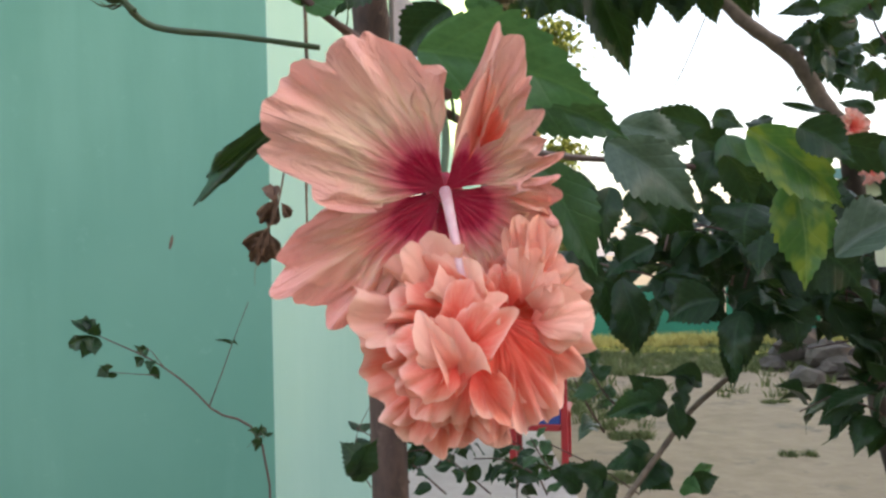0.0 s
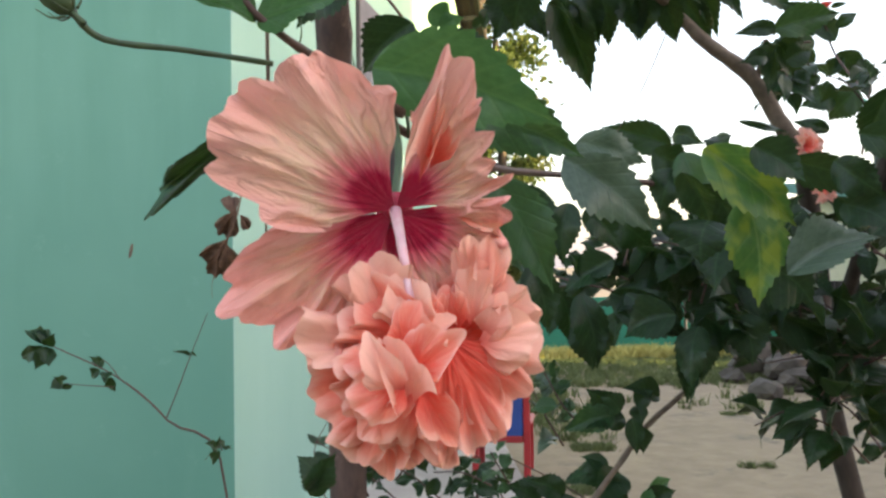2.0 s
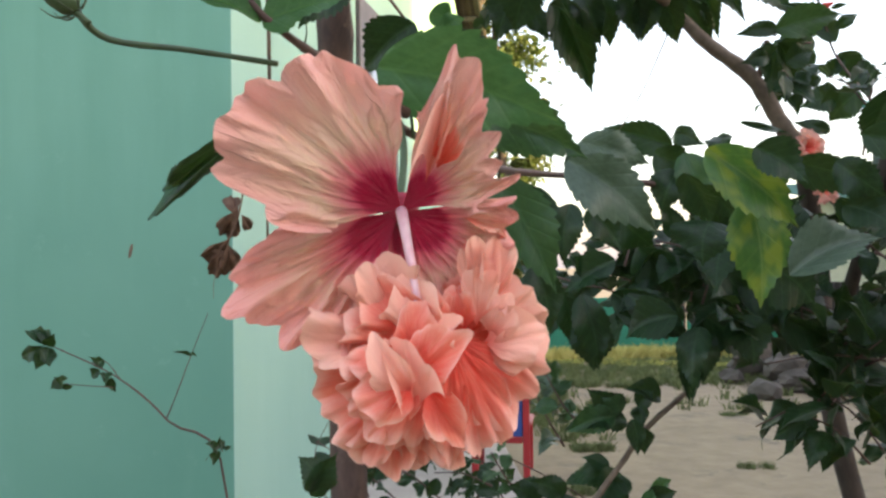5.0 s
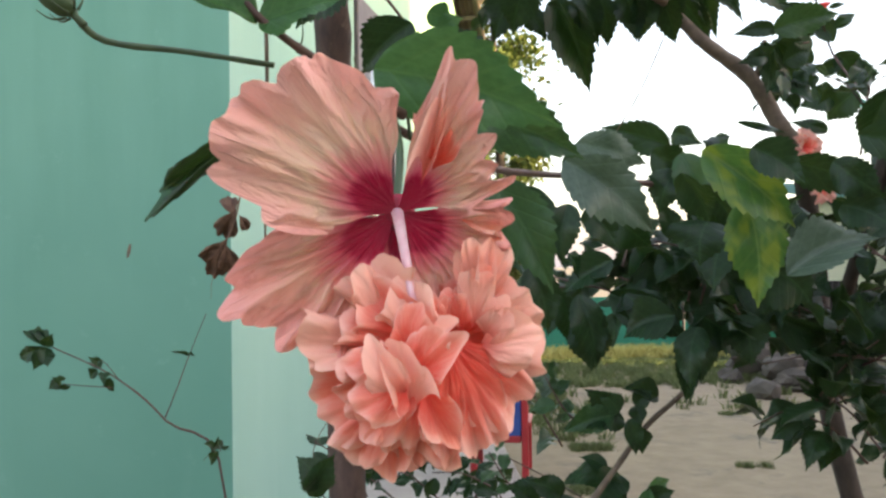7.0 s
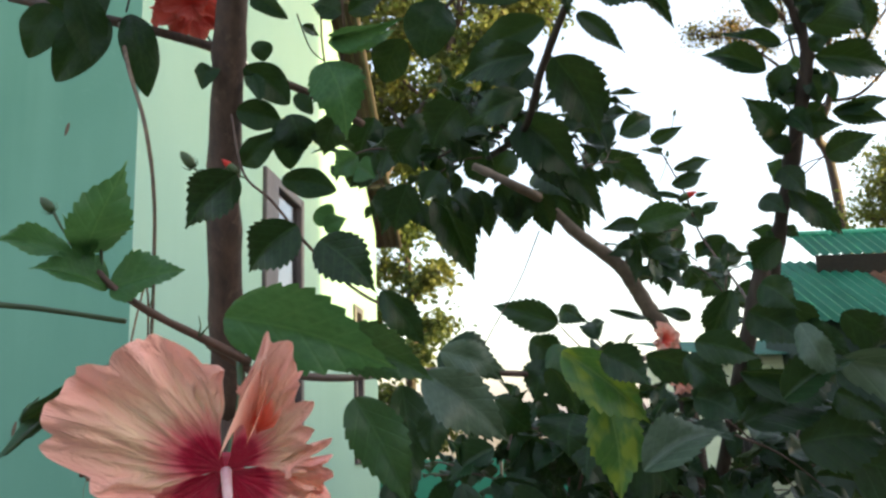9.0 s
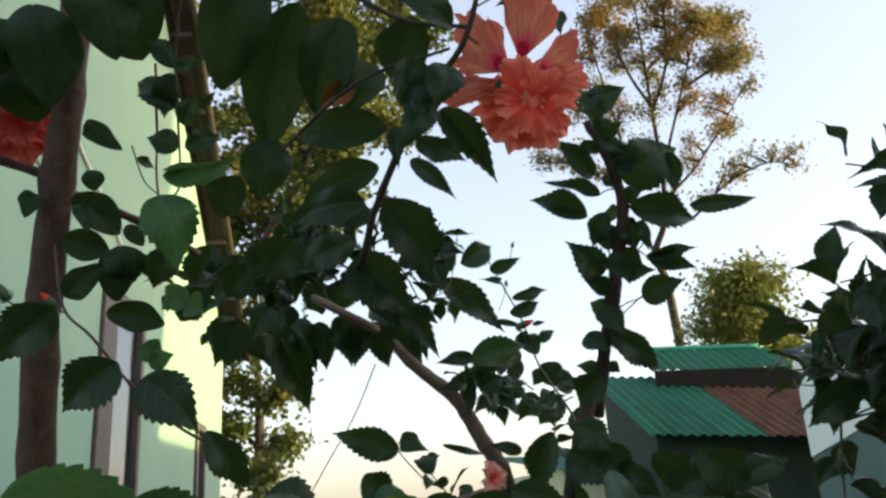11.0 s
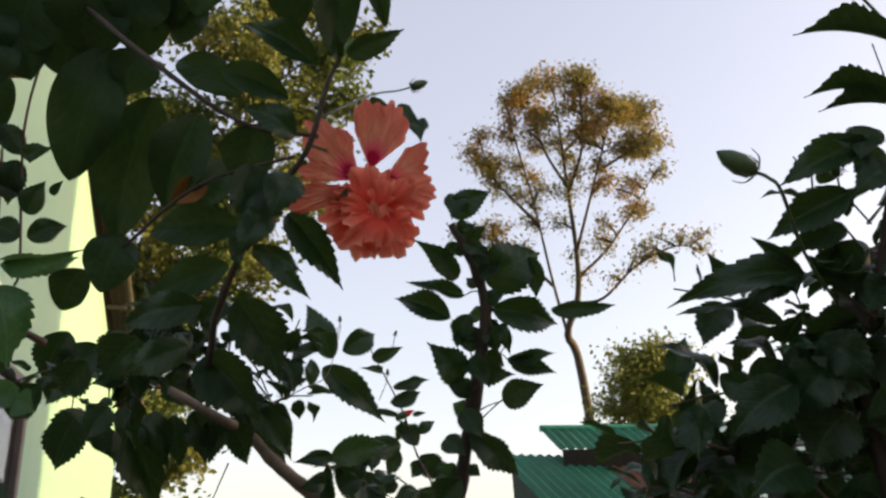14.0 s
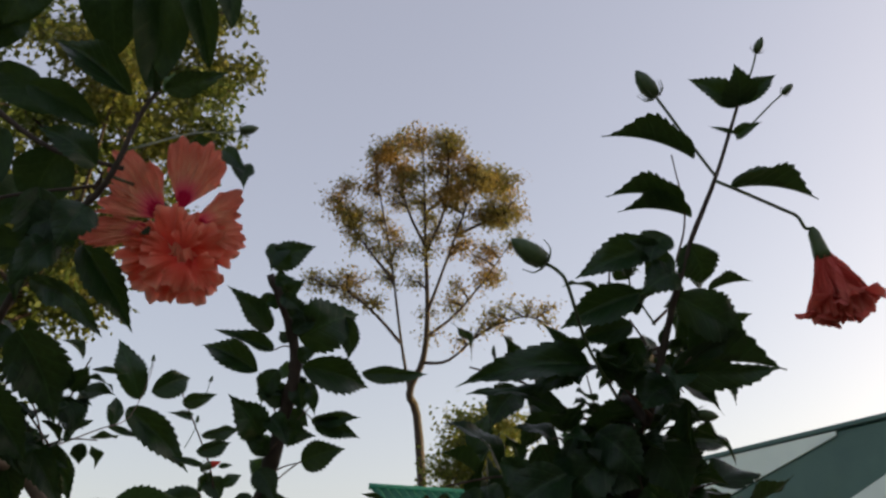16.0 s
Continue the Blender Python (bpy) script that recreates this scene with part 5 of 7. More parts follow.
leaf(bush, (0.494, 1.597, 2.055), (0.552, 1.541, 1.980), (-0.62, -0.78, 0.10), 0.064, "leaf", 1)
leaf(bush, (0.517, 1.595, 2.042), (0.527, 1.585, 1.955), (-0.62, -0.79, 0.02), 0.046, "leaf", 2)
leaf(bush, (0.563, 1.586, 2.041), (0.624, 1.652, 1.945), (-0.10, -0.79, -0.60), 0.044, "leaf", 3)
thicket(bush, (0.256, 1.701, 2.145), (0.107, 0.090, -0.076), 21, 0.055, 1, "leaf")
stem(bush, ((0.361, 1.430, 2.034), (0.377, 1.223, 2.010), (0.355, 1.013, 2.026), (0.366, 0.914, 2.077), (0.382, 0.856, 2.127)), 0.0062, 0.0046, BARK_DARK, "branch")
stem(bush, ((0.382, 0.856, 2.127), (0.416, 0.769, 2.164), (0.432, 0.729, 2.240), (0.445, 0.709, 2.275)), 0.0046, 0.0022, BARK_DARK, "branch")
leaf(bush, (0.430, 0.910, 2.148), (0.510, 0.918, 2.045), (-0.29, -0.87, -0.39), 0.048, "leaf", 4)
leaf(bush, (0.443, 1.107, 2.162), (0.515, 1.103, 2.096), (-0.26, -0.90, -0.36), 0.032)
leaf(bush, (0.325, 0.938, 2.014), (0.231, 0.993, 1.994), (-0.44, -0.86, -0.27), 0.052, "leaf", 1)
leaf(bush, (0.312, 0.954, 1.963), (0.237, 0.984, 1.928), (-0.21, -0.92, -0.34), 0.046, "leaf", 2)
leaf(bush, (0.399, 1.095, 2.083), (0.476, 1.134, 1.968), (-0.23, -0.87, -0.44), 0.083, "leaf", 3)
leaf(bush, (0.372, 1.219, 2.028), (0.462, 1.205, 1.924), (-0.47, -0.83, -0.29), 0.089, "leaf", 4)
leaf(bush, (0.330, 1.208, 2.106), (0.356, 1.181, 2.060), (-0.59, -0.79, 0.13), 0.039)
leaf(bush, (0.365, 0.905, 2.113), (0.367, 0.913, 2.052), (-0.30, -0.95, -0.13), 0.025, "leaf", 1)
leaf(bush, (0.387, 0.896, 2.134), (0.410, 0.854, 2.160), (-0.12, -0.57, -0.81), 0.047, "leaf", 2)
leaf(bush, (0.313, 1.239, 1.998), (0.270, 1.232, 2.000), (0.13, -0.93, -0.34), 0.020, "leaf", 3)
leaf(bush, (0.420, 0.724, 2.265), (0.329, 0.766, 2.337), (-0.51, -0.84, -0.16), 0.043, "leaf", 4)
leaf(bush, (0.452, 0.706, 2.277), (0.510, 0.657, 2.295), (-0.17, -0.51, -0.84), 0.030)
leaf(bush, (0.440, 0.712, 2.272), (0.423, 0.672, 2.285), (0.12, -0.35, -0.93), 0.017, "leaf", 1)
leaf(bush, (0.406, 0.784, 2.138), (0.377, 0.784, 2.073), (-0.03, -1.00, 0.01), 0.051, "leaf", 2)
leaf(bush, (0.368, 0.835, 2.056), (0.422, 0.799, 2.017), (-0.70, -0.44, -0.56), 0.032, "leaf", 3)
leaf(bush, (0.352, 0.799, 2.155), (0.370, 0.845, 2.076), (-0.18, -0.83, -0.52), 0.057, "leaf", 4)
leaf(bush, (0.394, 0.794, 2.126), (0.342, 0.814, 2.098), (-0.22, -0.94, -0.26), 0.050)
leaf(bush, (0.402, 0.766, 2.184), (0.331, 0.765, 2.211), (-0.07, -0.97, -0.23), 0.044, "leaf", 1)
leaf(bush, (0.383, 0.809, 2.101), (0.344, 0.819, 2.033), (-0.03, -0.99, -0.13), 0.042, "leaf", 2)
leaf(bush, (0.452, 0.708, 2.272), (0.465, 0.719, 2.317), (0.07, -0.97, 0.22), 0.014, "young", 3)
leaf(bush, (0.410, 1.289, 2.152), (0.375, 1.311, 2.104), (-0.15, -0.94, -0.32), 0.050, "leaf", 4)
leaf(bush, (0.470, 1.331, 1.992), (0.540, 1.311, 1.880), (-0.34, -0.94, -0.04), 0.049)
leaf(bush, (0.431, 1.339, 2.012), (0.474, 1.303, 1.926), (-0.67, -0.74, -0.02), 0.042, "leaf", 1)
leaf(bush, (0.391, 1.339, 2.052), (0.424, 1.300, 1.983), (-0.48, -0.84, 0.26), 0.039, "leaf", 2)
leaf(bush, (0.502, 1.295, 2.045), (0.542, 1.257, 1.996), (-0.71, -0.70, -0.03), 0.040, "leaf", 3)
flower((0.528, 0.848, 2.196), (-0.15, -1, -0.28), (0, 0, 1), 0.087,
       ((9, 34, 1.10, 20, 0.05, 0.10, 0.03, (0.70, 0.98, 1.00, 0.95, 1.03, 0.98, 0.88, 0.62)),
        (-58, 38, 1.20, 12, 0.04, 0.10, (-0.14, -0.17, 0.05), (0.86, 0.80, 0.78, 0.80, 0.92, 1.03, 0.94, 0.76, 0.62)),
        (76, 38, 0.92, 20, 0.0, 0.12, (0.14, -0.20, 0.08), (0.72, 1.06, 0.90, 0.82, 0.92, 1.00, 0.85)),
        (-106, 18, 1.14, 6, 0.04, 0.10, (-0.20, -0.28, 0.03), (0.70, 0.96, 1.00, 0.86, 0.60)),
        (186, 44, 0.95, 2, 0.10, 0.10, -0.02, (0.8, 0.9, 1.0, 0.95, 0.85))),
       ((0.02, -0.66, 0.10, 205, 0, 0.72, 40, 0.16, 0.10, 0), (0.24, -0.68, 0.14, 166, 4, 0.66, 38, 0.20, 0.10, 1), (-0.02, -0.60, 0.12, 242, 2, 0.72, 30, 0.20, 0.10, 0),
        (0.30, -0.64, 0.12, 126, 2, 0.58, 36, 0.25, 0.10, 0), (0.26, -0.50, 0.16, 80, 8, 0.66, 38, 0.22, 0.10, 1), (0.10, -0.56, 0.22, 34, 12, 0.56, 40, 0.24, 0.10, 1),
        (-0.04, -0.58, 0.24, -16, 14, 0.58, 36, 0.22, 0.10, 0), (-0.08, -0.62, 0.16, -72, 6, 0.54, 34, 0.26, 0.10, 0),
        (0.06, -0.70, 0.26, 204, 14, 0.56, 42, 0.30, 0.10, 0), (0.30, -0.72, 0.26, 140, 20, 0.44, 42, 0.40, 0.12, 0), (0.22, -0.58, 0.28, 70, 20, 0.48, 44, 0.36, 0.10, 1),
        (-0.02, -0.66, 0.26, 270, 16, 0.42, 40, 0.40, 0.12, 0), (0.10, -0.62, 0.32, 10, 28, 0.40, 40, 0.40, 0.10, 0), (0.14, -0.78, 0.32, 184, 26, 0.40, 44, 0.45, 0.10, 0),
        (0.30, -0.76, 0.34, 100, 48, 0.26, 38, 0.60, 0.60, 1), (0.34, -0.88, 0.26, 160, 36, 0.24, 34, 0.55, 0.50, 1)),
       "double coral hibiscus on an upright leafy shoot, against the sky", 300, None, ((0.500, 0.885, 2.235), (0.426, 0.780, 2.183),), (PETAL_CORAL_SHADED, PETALOID_CORAL_SHADED, PETALOID_CORAL_SHADED))
bud((0.624, 0.915, 2.398), (0.880, -0.30, 0.36), 0.030, ((0.624, 0.915, 2.398), (0.598, 0.905, 2.380), (0.535, 0.860, 2.330), (0.432, 0.765, 2.215)), "small green hibiscus bud on a thin stalk", False)
leaf(bush, (0.610, 0.983, 2.402), (0.575, 1.019, 2.410), (-0.73, -0.66, -0.19), 0.023, "leaf", 4)
leaf(bush, (0.623, 0.976, 2.397), (0.650, 0.941, 2.346), (-0.85, -0.52, -0.10), 0.029)
leaf(bush, (0.651, 0.973, 2.373), (0.650, 0.945, 2.317), (-0.47, -0.79, 0.40), 0.036, "leaf", 1)
leaf(bush, (0.485, 0.841, 2.155), (0.492, 0.836, 2.147), (-0.61, -0.79, -0.09), 0.015, "leaf", 2)
stem(bush, ((0.873, 1.387, 1.788), (0.874, 1.294, 1.952), (0.871, 1.212, 2.093), (0.864, 1.180, 2.148), (0.831, 1.155, 2.213), (0.786, 1.135, 2.279)), 0.0135, 0.0075, BARK_DARK, "branch", 10, 0.5, 0.3)
leaf(bush, (0.857, 1.250, 1.997), (0.833, 1.255, 1.999), (-0.45, -0.86, -0.23), 0.022, "mid", 0)
leaf(bush, (0.806, 1.129, 2.240), (0.844, 1.114, 2.211), (-0.45, -0.80, -0.38), 0.028, "leaf", 1)
leaf(bush, (0.880, 1.315, 1.965), (0.862, 1.331, 1.978), (-0.45, -0.87, -0.20), 0.034, "leaf", 2)
leaf(bush, (0.841, 1.160, 2.214), (0.873, 1.159, 2.223), (-0.46, -0.81, -0.37), 0.031, "leaf", 3)
leaf(bush, (0.814, 1.159, 2.240), (0.788, 1.159, 2.230), (-0.43, -0.82, -0.38), 0.028, "mid", 4)
leaf(bush, (0.884, 1.214, 2.124), (0.898, 1.207, 2.102), (-0.48, -0.83, -0.30), 0.029)
leaf(bush, (0.813, 1.165, 2.253), (0.783, 1.183, 2.227), (-0.43, -0.82, -0.38), 0.028, "leaf", 1)
leaf(bush, (0.863, 1.167, 2.146), (0.884, 1.135, 2.153), (-0.48, -0.81, -0.33), 0.032, "leaf", 2)
leaf(bush, (0.868, 1.348, 1.865), (0.824, 1.354, 1.877), (-0.43, -0.89, -0.14), 0.028, "mid", 3)
leaf(bush, (0.789, 1.121, 2.264), (0.810, 1.103, 2.260), (-0.44, -0.80, -0.41), 0.029, "leaf", 4)
leaf(bush, (0.867, 1.225, 2.081), (0.815, 1.226, 2.088), (-0.45, -0.85, -0.28), 0.034)
leaf(bush, (0.883, 1.341, 1.877), (0.905, 1.331, 1.859), (-0.46, -0.88, -0.14), 0.025, "leaf", 1)
leaf(bush, (0.873, 1.301, 1.965), (0.850, 1.320, 1.993), (-0.45, -0.87, -0.21), 0.035, "mid", 2)
leaf(bush, (0.842, 1.151, 2.186), (0.887, 1.131, 2.220), (-0.47, -0.80, -0.36), 0.034, "leaf", 3)
leaf(bush, (0.873, 1.225, 2.108), (0.818, 1.240, 2.092), (-0.45, -0.85, -0.29), 0.025, "leaf", 4)
leaf(bush, (0.888, 1.223, 2.118), (0.902, 1.196, 2.113), (-0.48, -0.83, -0.30), 0.026)
leaf(bush, (0.864, 1.339, 1.862), (0.836, 1.338, 1.847), (-0.44, -0.89, -0.13), 0.026, "mid", 1)
leaf(bush, (0.789, 1.115, 2.256), (0.812, 1.088, 2.260), (-0.44, -0.80, -0.41), 0.021, "leaf", 2)
leaf(bush, (0.845, 1.172, 2.174), (0.833, 1.190, 2.198), (-0.45, -0.82, -0.35), 0.024, "leaf", 3)
leaf(bush, (0.877, 1.304, 1.921), (0.912, 1.297, 1.898), (-0.47, -0.87, -0.17), 0.036, "leaf", 4)
leaf(bush, (0.865, 1.261, 2.004), (0.842, 1.278, 2.031), (-0.45, -0.86, -0.24), 0.025, "mid", 0)
leaf(bush, (0.825, 1.138, 2.215), (0.847, 1.110, 2.231), (-0.46, -0.80, -0.38), 0.024, "leaf", 1)
leaf(bush, (0.855, 1.246, 1.992), (0.809, 1.258, 2.018), (-0.44, -0.86, -0.23), 0.034, "leaf", 2)
leaf(bush, (0.802, 1.143, 2.273), (0.834, 1.150, 2.252), (-0.44, -0.80, -0.40), 0.032, "leaf", 3)
leaf(bush, (0.872, 1.215, 2.130), (0.857, 1.235, 2.146), (-0.46, -0.83, -0.31), 0.034, "mid", 4)
leaf(bush, (0.881, 1.232, 2.069), (0.920, 1.227, 2.043), (-0.48, -0.84, -0.26), 0.033)
leaf(bush, (0.826, 1.190, 2.162), (0.715, 1.195, 2.180), (-0.06, -1.00, -0.08), 0.033, "leaf", 3)
leaf(bush, (0.808, 1.213, 2.125), (0.726, 1.280, 2.179), (-0.64, -0.77, -0.02), 0.054, "leaf", 4)
leaf(bush, (0.814, 1.182, 2.194), (0.715, 1.152, 2.247), (0.02, -0.88, -0.47), 0.046)
leaf(bush, (0.790, 1.147, 2.302), (0.856, 1.102, 2.339), (-0.35, -0.85, -0.39), 0.052, "leaf", 1)
leaf(bush, (0.863, 1.166, 2.182), (0.962, 1.128, 2.238), (-0.23, -0.95, -0.23), 0.100, "leaf", 2)
leaf(bush, (0.931, 1.120, 2.223), (0.945, 1.131, 2.146), (-0.66, -0.71, -0.23), 0.040, "leaf", 3)
leaf(bush, (0.877, 1.179, 2.138), (1.016, 1.181, 2.119), (-0.04, -0.91, -0.41), 0.065, "leaf", 4)
leaf(bush, (0.978, 1.139, 2.131), (1.086, 1.086, 2.132), (-0.34, -0.71, -0.62), 0.031)
leaf(bush, (0.837, 1.246, 2.020), (0.760, 1.219, 2.078), (-0.11, -0.83, -0.54), 0.062, "leaf", 1)
leaf(bush, (0.896, 1.182, 2.112), (0.911, 1.185, 2.053), (-0.64, -0.74, -0.21), 0.025, "leaf", 2)
leaf(bush, (0.913, 1.202, 2.047), (0.969, 1.121, 2.043), (-0.68, -0.44, -0.58), 0.026, "leaf", 3)
leaf(bush, (0.919, 1.201, 2.044), (0.993, 1.166, 2.019), (-0.48, -0.84, -0.26), 0.037, "leaf", 4)
leaf(bush, (0.912, 1.231, 1.980), (0.965, 1.167, 1.997), (-0.70, -0.66, -0.29), 0.054)
leaf(bush, (0.861, 1.272, 1.935), (0.970, 1.300, 1.857), (-0.21, -0.78, -0.59), 0.051, "leaf", 1)
leaf(bush, (0.839, 1.198, 2.130), (0.837, 1.254, 2.082), (-0.63, -0.52, -0.58), 0.043, "leaf", 2)
leaf(bush, (0.874, 1.192, 2.109), (0.891, 1.202, 2.058), (-0.45, -0.84, -0.31), 0.042, "leaf", 3)
leaf(bush, (0.846, 1.228, 2.053), (0.864, 1.187, 1.990), (-0.70, -0.67, 0.24), 0.041, "leaf", 4)
leaf(bush, (0.844, 1.265, 1.966), (0.873, 1.243, 1.910), (-0.58, -0.81, 0.02), 0.046)
leaf(bush, (0.801, 1.128, 2.335), (0.781, 1.124, 2.279), (-0.26, -0.95, 0.15), 0.041, "leaf", 1)
leaf(bush, (0.827, 1.150, 2.256), (0.839, 1.100, 2.269), (-0.68, -0.33, -0.66), 0.031, "leaf", 2)
leaf(bush, (0.834, 1.155, 2.236), (0.850, 1.126, 2.204), (-0.90, -0.44, -0.06), 0.038, "leaf", 3)
leaf(bush, (0.854, 1.310, 1.850), (0.834, 1.376, 1.808), (-0.68, -0.53, -0.50), 0.063, "leaf", 4)
leaf(bush, (0.819, 1.296, 1.920), (0.842, 1.255, 1.882), (-0.76, -0.62, 0.21), 0.041)
leaf(bush, (0.876, 1.224, 2.032), (0.905, 1.163, 2.011), (-0.87, -0.27, -0.41), 0.044, "leaf", 1)
stem(bush, ((0.860, 1.257, 1.997), (0.888, 1.226, 2.043), (0.916, 1.199, 2.081)), 0.0016, 0.0010, TWIG, "petiole")
stem(bush, ((0.866, 1.235, 2.045), (0.840, 1.227, 2.089), (0.815, 1.222, 2.126)), 0.0016, 0.0010, TWIG, "petiole")
stem(bush, ((0.867, 1.218, 2.084), (0.895, 1.212, 2.070), (0.923, 1.209, 2.049)), 0.0016, 0.0010, TWIG, "petiole")
stem(bush, ((0.864, 1.272, 1.958), (0.890, 1.255, 1.974), (0.917, 1.240, 1.982)), 0.0016, 0.0010, TWIG, "petiole")
stem(bush, ((0.862, 1.285, 1.929), (0.899, 1.253, 1.969), (0.937, 1.223, 2.002)), 0.0016, 0.0010, TWIG, "petiole")
stem(bush, ((0.859, 1.184, 2.171), (0.844, 1.190, 2.172), (0.831, 1.199, 2.165)), 0.0016, 0.0010, TWIG, "petiole")
stem(bush, ((0.963, 2.101, 2.333), (1.026, 2.118, 2.232), (1.071, 2.131, 2.153), (1.118, 2.158, 2.044), (1.110, 1.970, 1.879), (1.018, 1.683, 1.722)), 0.0018, 0.0040, TWIG, "branch")
stem(bush, ((0.711, 1.890, 2.155), (0.825, 2.067, 2.243), (0.876, 2.115, 2.384), (0.874, 2.108, 2.407)), 0.0016, 0.0008, TWIG, "branch")
stem(bush, ((0.552, 1.680, 2.042), (0.711, 1.890, 2.155)), 0.0020, 0.0016, TWIG, "branch")
leaf(bush, (0.865, 2.150, 2.314), (0.794, 2.181, 2.482), (-0.42, -0.91, -0.00), 0.080, "leaf", 2)
leaf(bush, (0.842, 2.169, 2.291), (1.024, 2.164, 2.136), (-0.26, -0.93, -0.27), 0.088, "leaf", 3)
leaf(bush, (0.888, 2.132, 2.333), (0.995, 2.146, 2.395), (0.23, -0.95, -0.19), 0.075, "leaf", 4)
leaf(bush, (0.970, 2.109, 2.308), (1.042, 2.044, 2.329), (-0.40, -0.66, -0.64), 0.043)
leaf(bush, (0.817, 2.200, 2.245), (0.822, 2.227, 2.333), (-0.27, -0.91, 0.30), 0.044, "leaf", 1)
leaf(bush, (0.806, 2.204, 2.245), (0.897, 2.197, 2.221), (-0.14, -0.95, -0.28), 0.020, "leaf", 2)
leaf(bush, (1.033, 2.114, 2.230), (1.146, 2.104, 2.254), (0.06, -0.76, -0.64), 0.037, "leaf", 3)
leaf(bush, (1.030, 2.133, 2.189), (1.122, 2.119, 2.221), (0.02, -0.89, -0.45), 0.047, "leaf", 4)
leaf(bush, (1.055, 2.138, 2.154), (0.968, 2.158, 2.173), (-0.27, -0.94, -0.23), 0.020)
leaf(bush, (0.999, 2.110, 2.275), (0.915, 2.066, 2.266), (0.47, -0.84, -0.28), 0.023, "leaf", 1)
leaf(bush, (1.070, 2.165, 2.075), (0.913, 2.187, 2.036), (-0.11, -0.99, -0.11), 0.069, "leaf", 2)
leaf(bush, (1.069, 2.172, 2.059), (1.063, 2.262, 2.000), (-0.66, -0.44, -0.61), 0.060, "leaf", 3)
leaf(bush, (1.116, 2.147, 2.071), (1.087, 2.197, 2.142), (-0.63, -0.73, 0.26), 0.059, "leaf", 4)
leaf(bush, (1.126, 2.155, 2.044), (1.210, 2.214, 1.988), (0.12, -0.76, -0.64), 0.074)
leaf(bush, (1.135, 2.196, 1.935), (1.045, 2.206, 1.911), (-0.10, -0.99, -0.05), 0.075, "leaf", 1)
leaf(bush, (1.112, 2.134, 2.105), (1.163, 2.122, 2.136), (-0.20, -0.98, -0.07), 0.035, "leaf", 2)
leaf(bush, (1.080, 2.134, 2.137), (1.070, 2.208, 2.086), (-0.54, -0.53, -0.66), 0.035, "leaf", 3)
leaf(bush, (1.142, 2.155, 2.028), (1.115, 2.203, 1.987), (-0.70, -0.65, -0.29), 0.045, "leaf", 4)
leaf(bush, (1.168, 2.162, 1.981), (1.247, 2.174, 1.999), (0.14, -0.99, -0.02), 0.074)
leaf(bush, (1.093, 2.122, 2.152), (1.129, 2.103, 2.156), (-0.44, -0.87, -0.22), 0.015, "leaf", 1)
leaf(bush, (1.186, 2.168, 1.949), (1.140, 2.240, 1.879), (-0.58, -0.73, -0.36), 0.088, "leaf", 2)
leaf(bush, (1.208, 2.186, 1.888), (1.312, 2.184, 1.854), (-0.09, -0.97, -0.22), 0.088, "leaf", 3)
bud((1.049, 2.143, 2.146), (0.820, -0.479, 0.313), 0.0463, ((1.049, 2.143, 2.146), (1.072, 2.140, 2.131), (1.079, 2.144, 2.115)), "red opening hibiscus bud among small leaves", True)
bud((0.874, 2.106, 2.410), (-0.084, -0.358, 0.930), 0.0189, ((0.874, 2.106, 2.410), (0.870, 2.120, 2.380), (0.859, 2.141, 2.342)), "tiny green hibiscus bud on a thin stalk", False)
bud((1.024, 2.062, 2.365), (0.144, -0.436, 0.888), 0.0180, ((1.024, 2.062, 2.365), (1.021, 2.076, 2.335), (1.009, 2.096, 2.298)), "tiny green hibiscus bud on a thin stalk", False)
bud((1.015, 2.109, 2.262), (-0.012, -0.385, 0.923), 0.0190, ((1.015, 2.109, 2.262), (1.012, 2.123, 2.233), (1.000, 2.143, 2.196)), "tiny green hibiscus bud on a thin stalk", False)
leaf(bush, (0.719, 0.993, 1.612), (0.840, 0.957, 1.576), (-0.38, -0.78, -0.50), 0.050, "leaf", 4)
leaf(bush, (0.611, 1.033, 1.539), (0.751, 1.030, 1.560), (-0.08, -0.90, 0.42), 0.074)
leaf(bush, (0.764, 0.988, 1.600), (0.890, 0.988, 1.631), (0.09, -0.92, -0.37), 0.045, "leaf", 1)
leaf(bush, (0.688, 0.985, 1.669), (0.731, 0.954, 1.615), (-0.75, -0.62, -0.24), 0.035, "leaf", 2)
leaf(bush, (0.603, 1.018, 1.606), (0.753, 1.024, 1.596), (-0.00, -0.83, -0.56), 0.050, "leaf", 4)
leaf(bush, (0.682, 1.026, 1.510), (0.808, 1.011, 1.513), (-0.12, -0.99, 0.06), 0.092)
leaf(bush, (0.794, 0.992, 1.558), (0.832, 0.959, 1.506), (-0.70, -0.71, -0.07), 0.072, "leaf", 1)
leaf(bush, (0.733, 0.974, 1.678), (0.818, 0.995, 1.640), (-0.13, -0.71, -0.69), 0.053, "leaf", 2)
leaf(bush, (0.613, 0.996, 1.683), (0.668, 0.966, 1.634), (-0.52, -0.85, -0.05), 0.063, "leaf", 3)
leaf(bush, (0.591, 0.993, 1.713), (0.583, 1.047, 1.638), (-0.52, -0.72, -0.47), 0.046, "leaf", 4)
leaf(bush, (0.658, 0.984, 1.696), (0.709, 0.998, 1.643), (-0.45, -0.66, -0.60), 0.049)
leaf(bush, (0.628, 0.984, 1.719), (0.661, 0.951, 1.677), (-0.74, -0.67, -0.06), 0.046, "leaf", 1)
leaf(bush, (0.210, 1.086, 1.645), (0.290, 1.052, 1.602), (-0.20, -0.91, 0.36), 0.072, "leaf", 2)
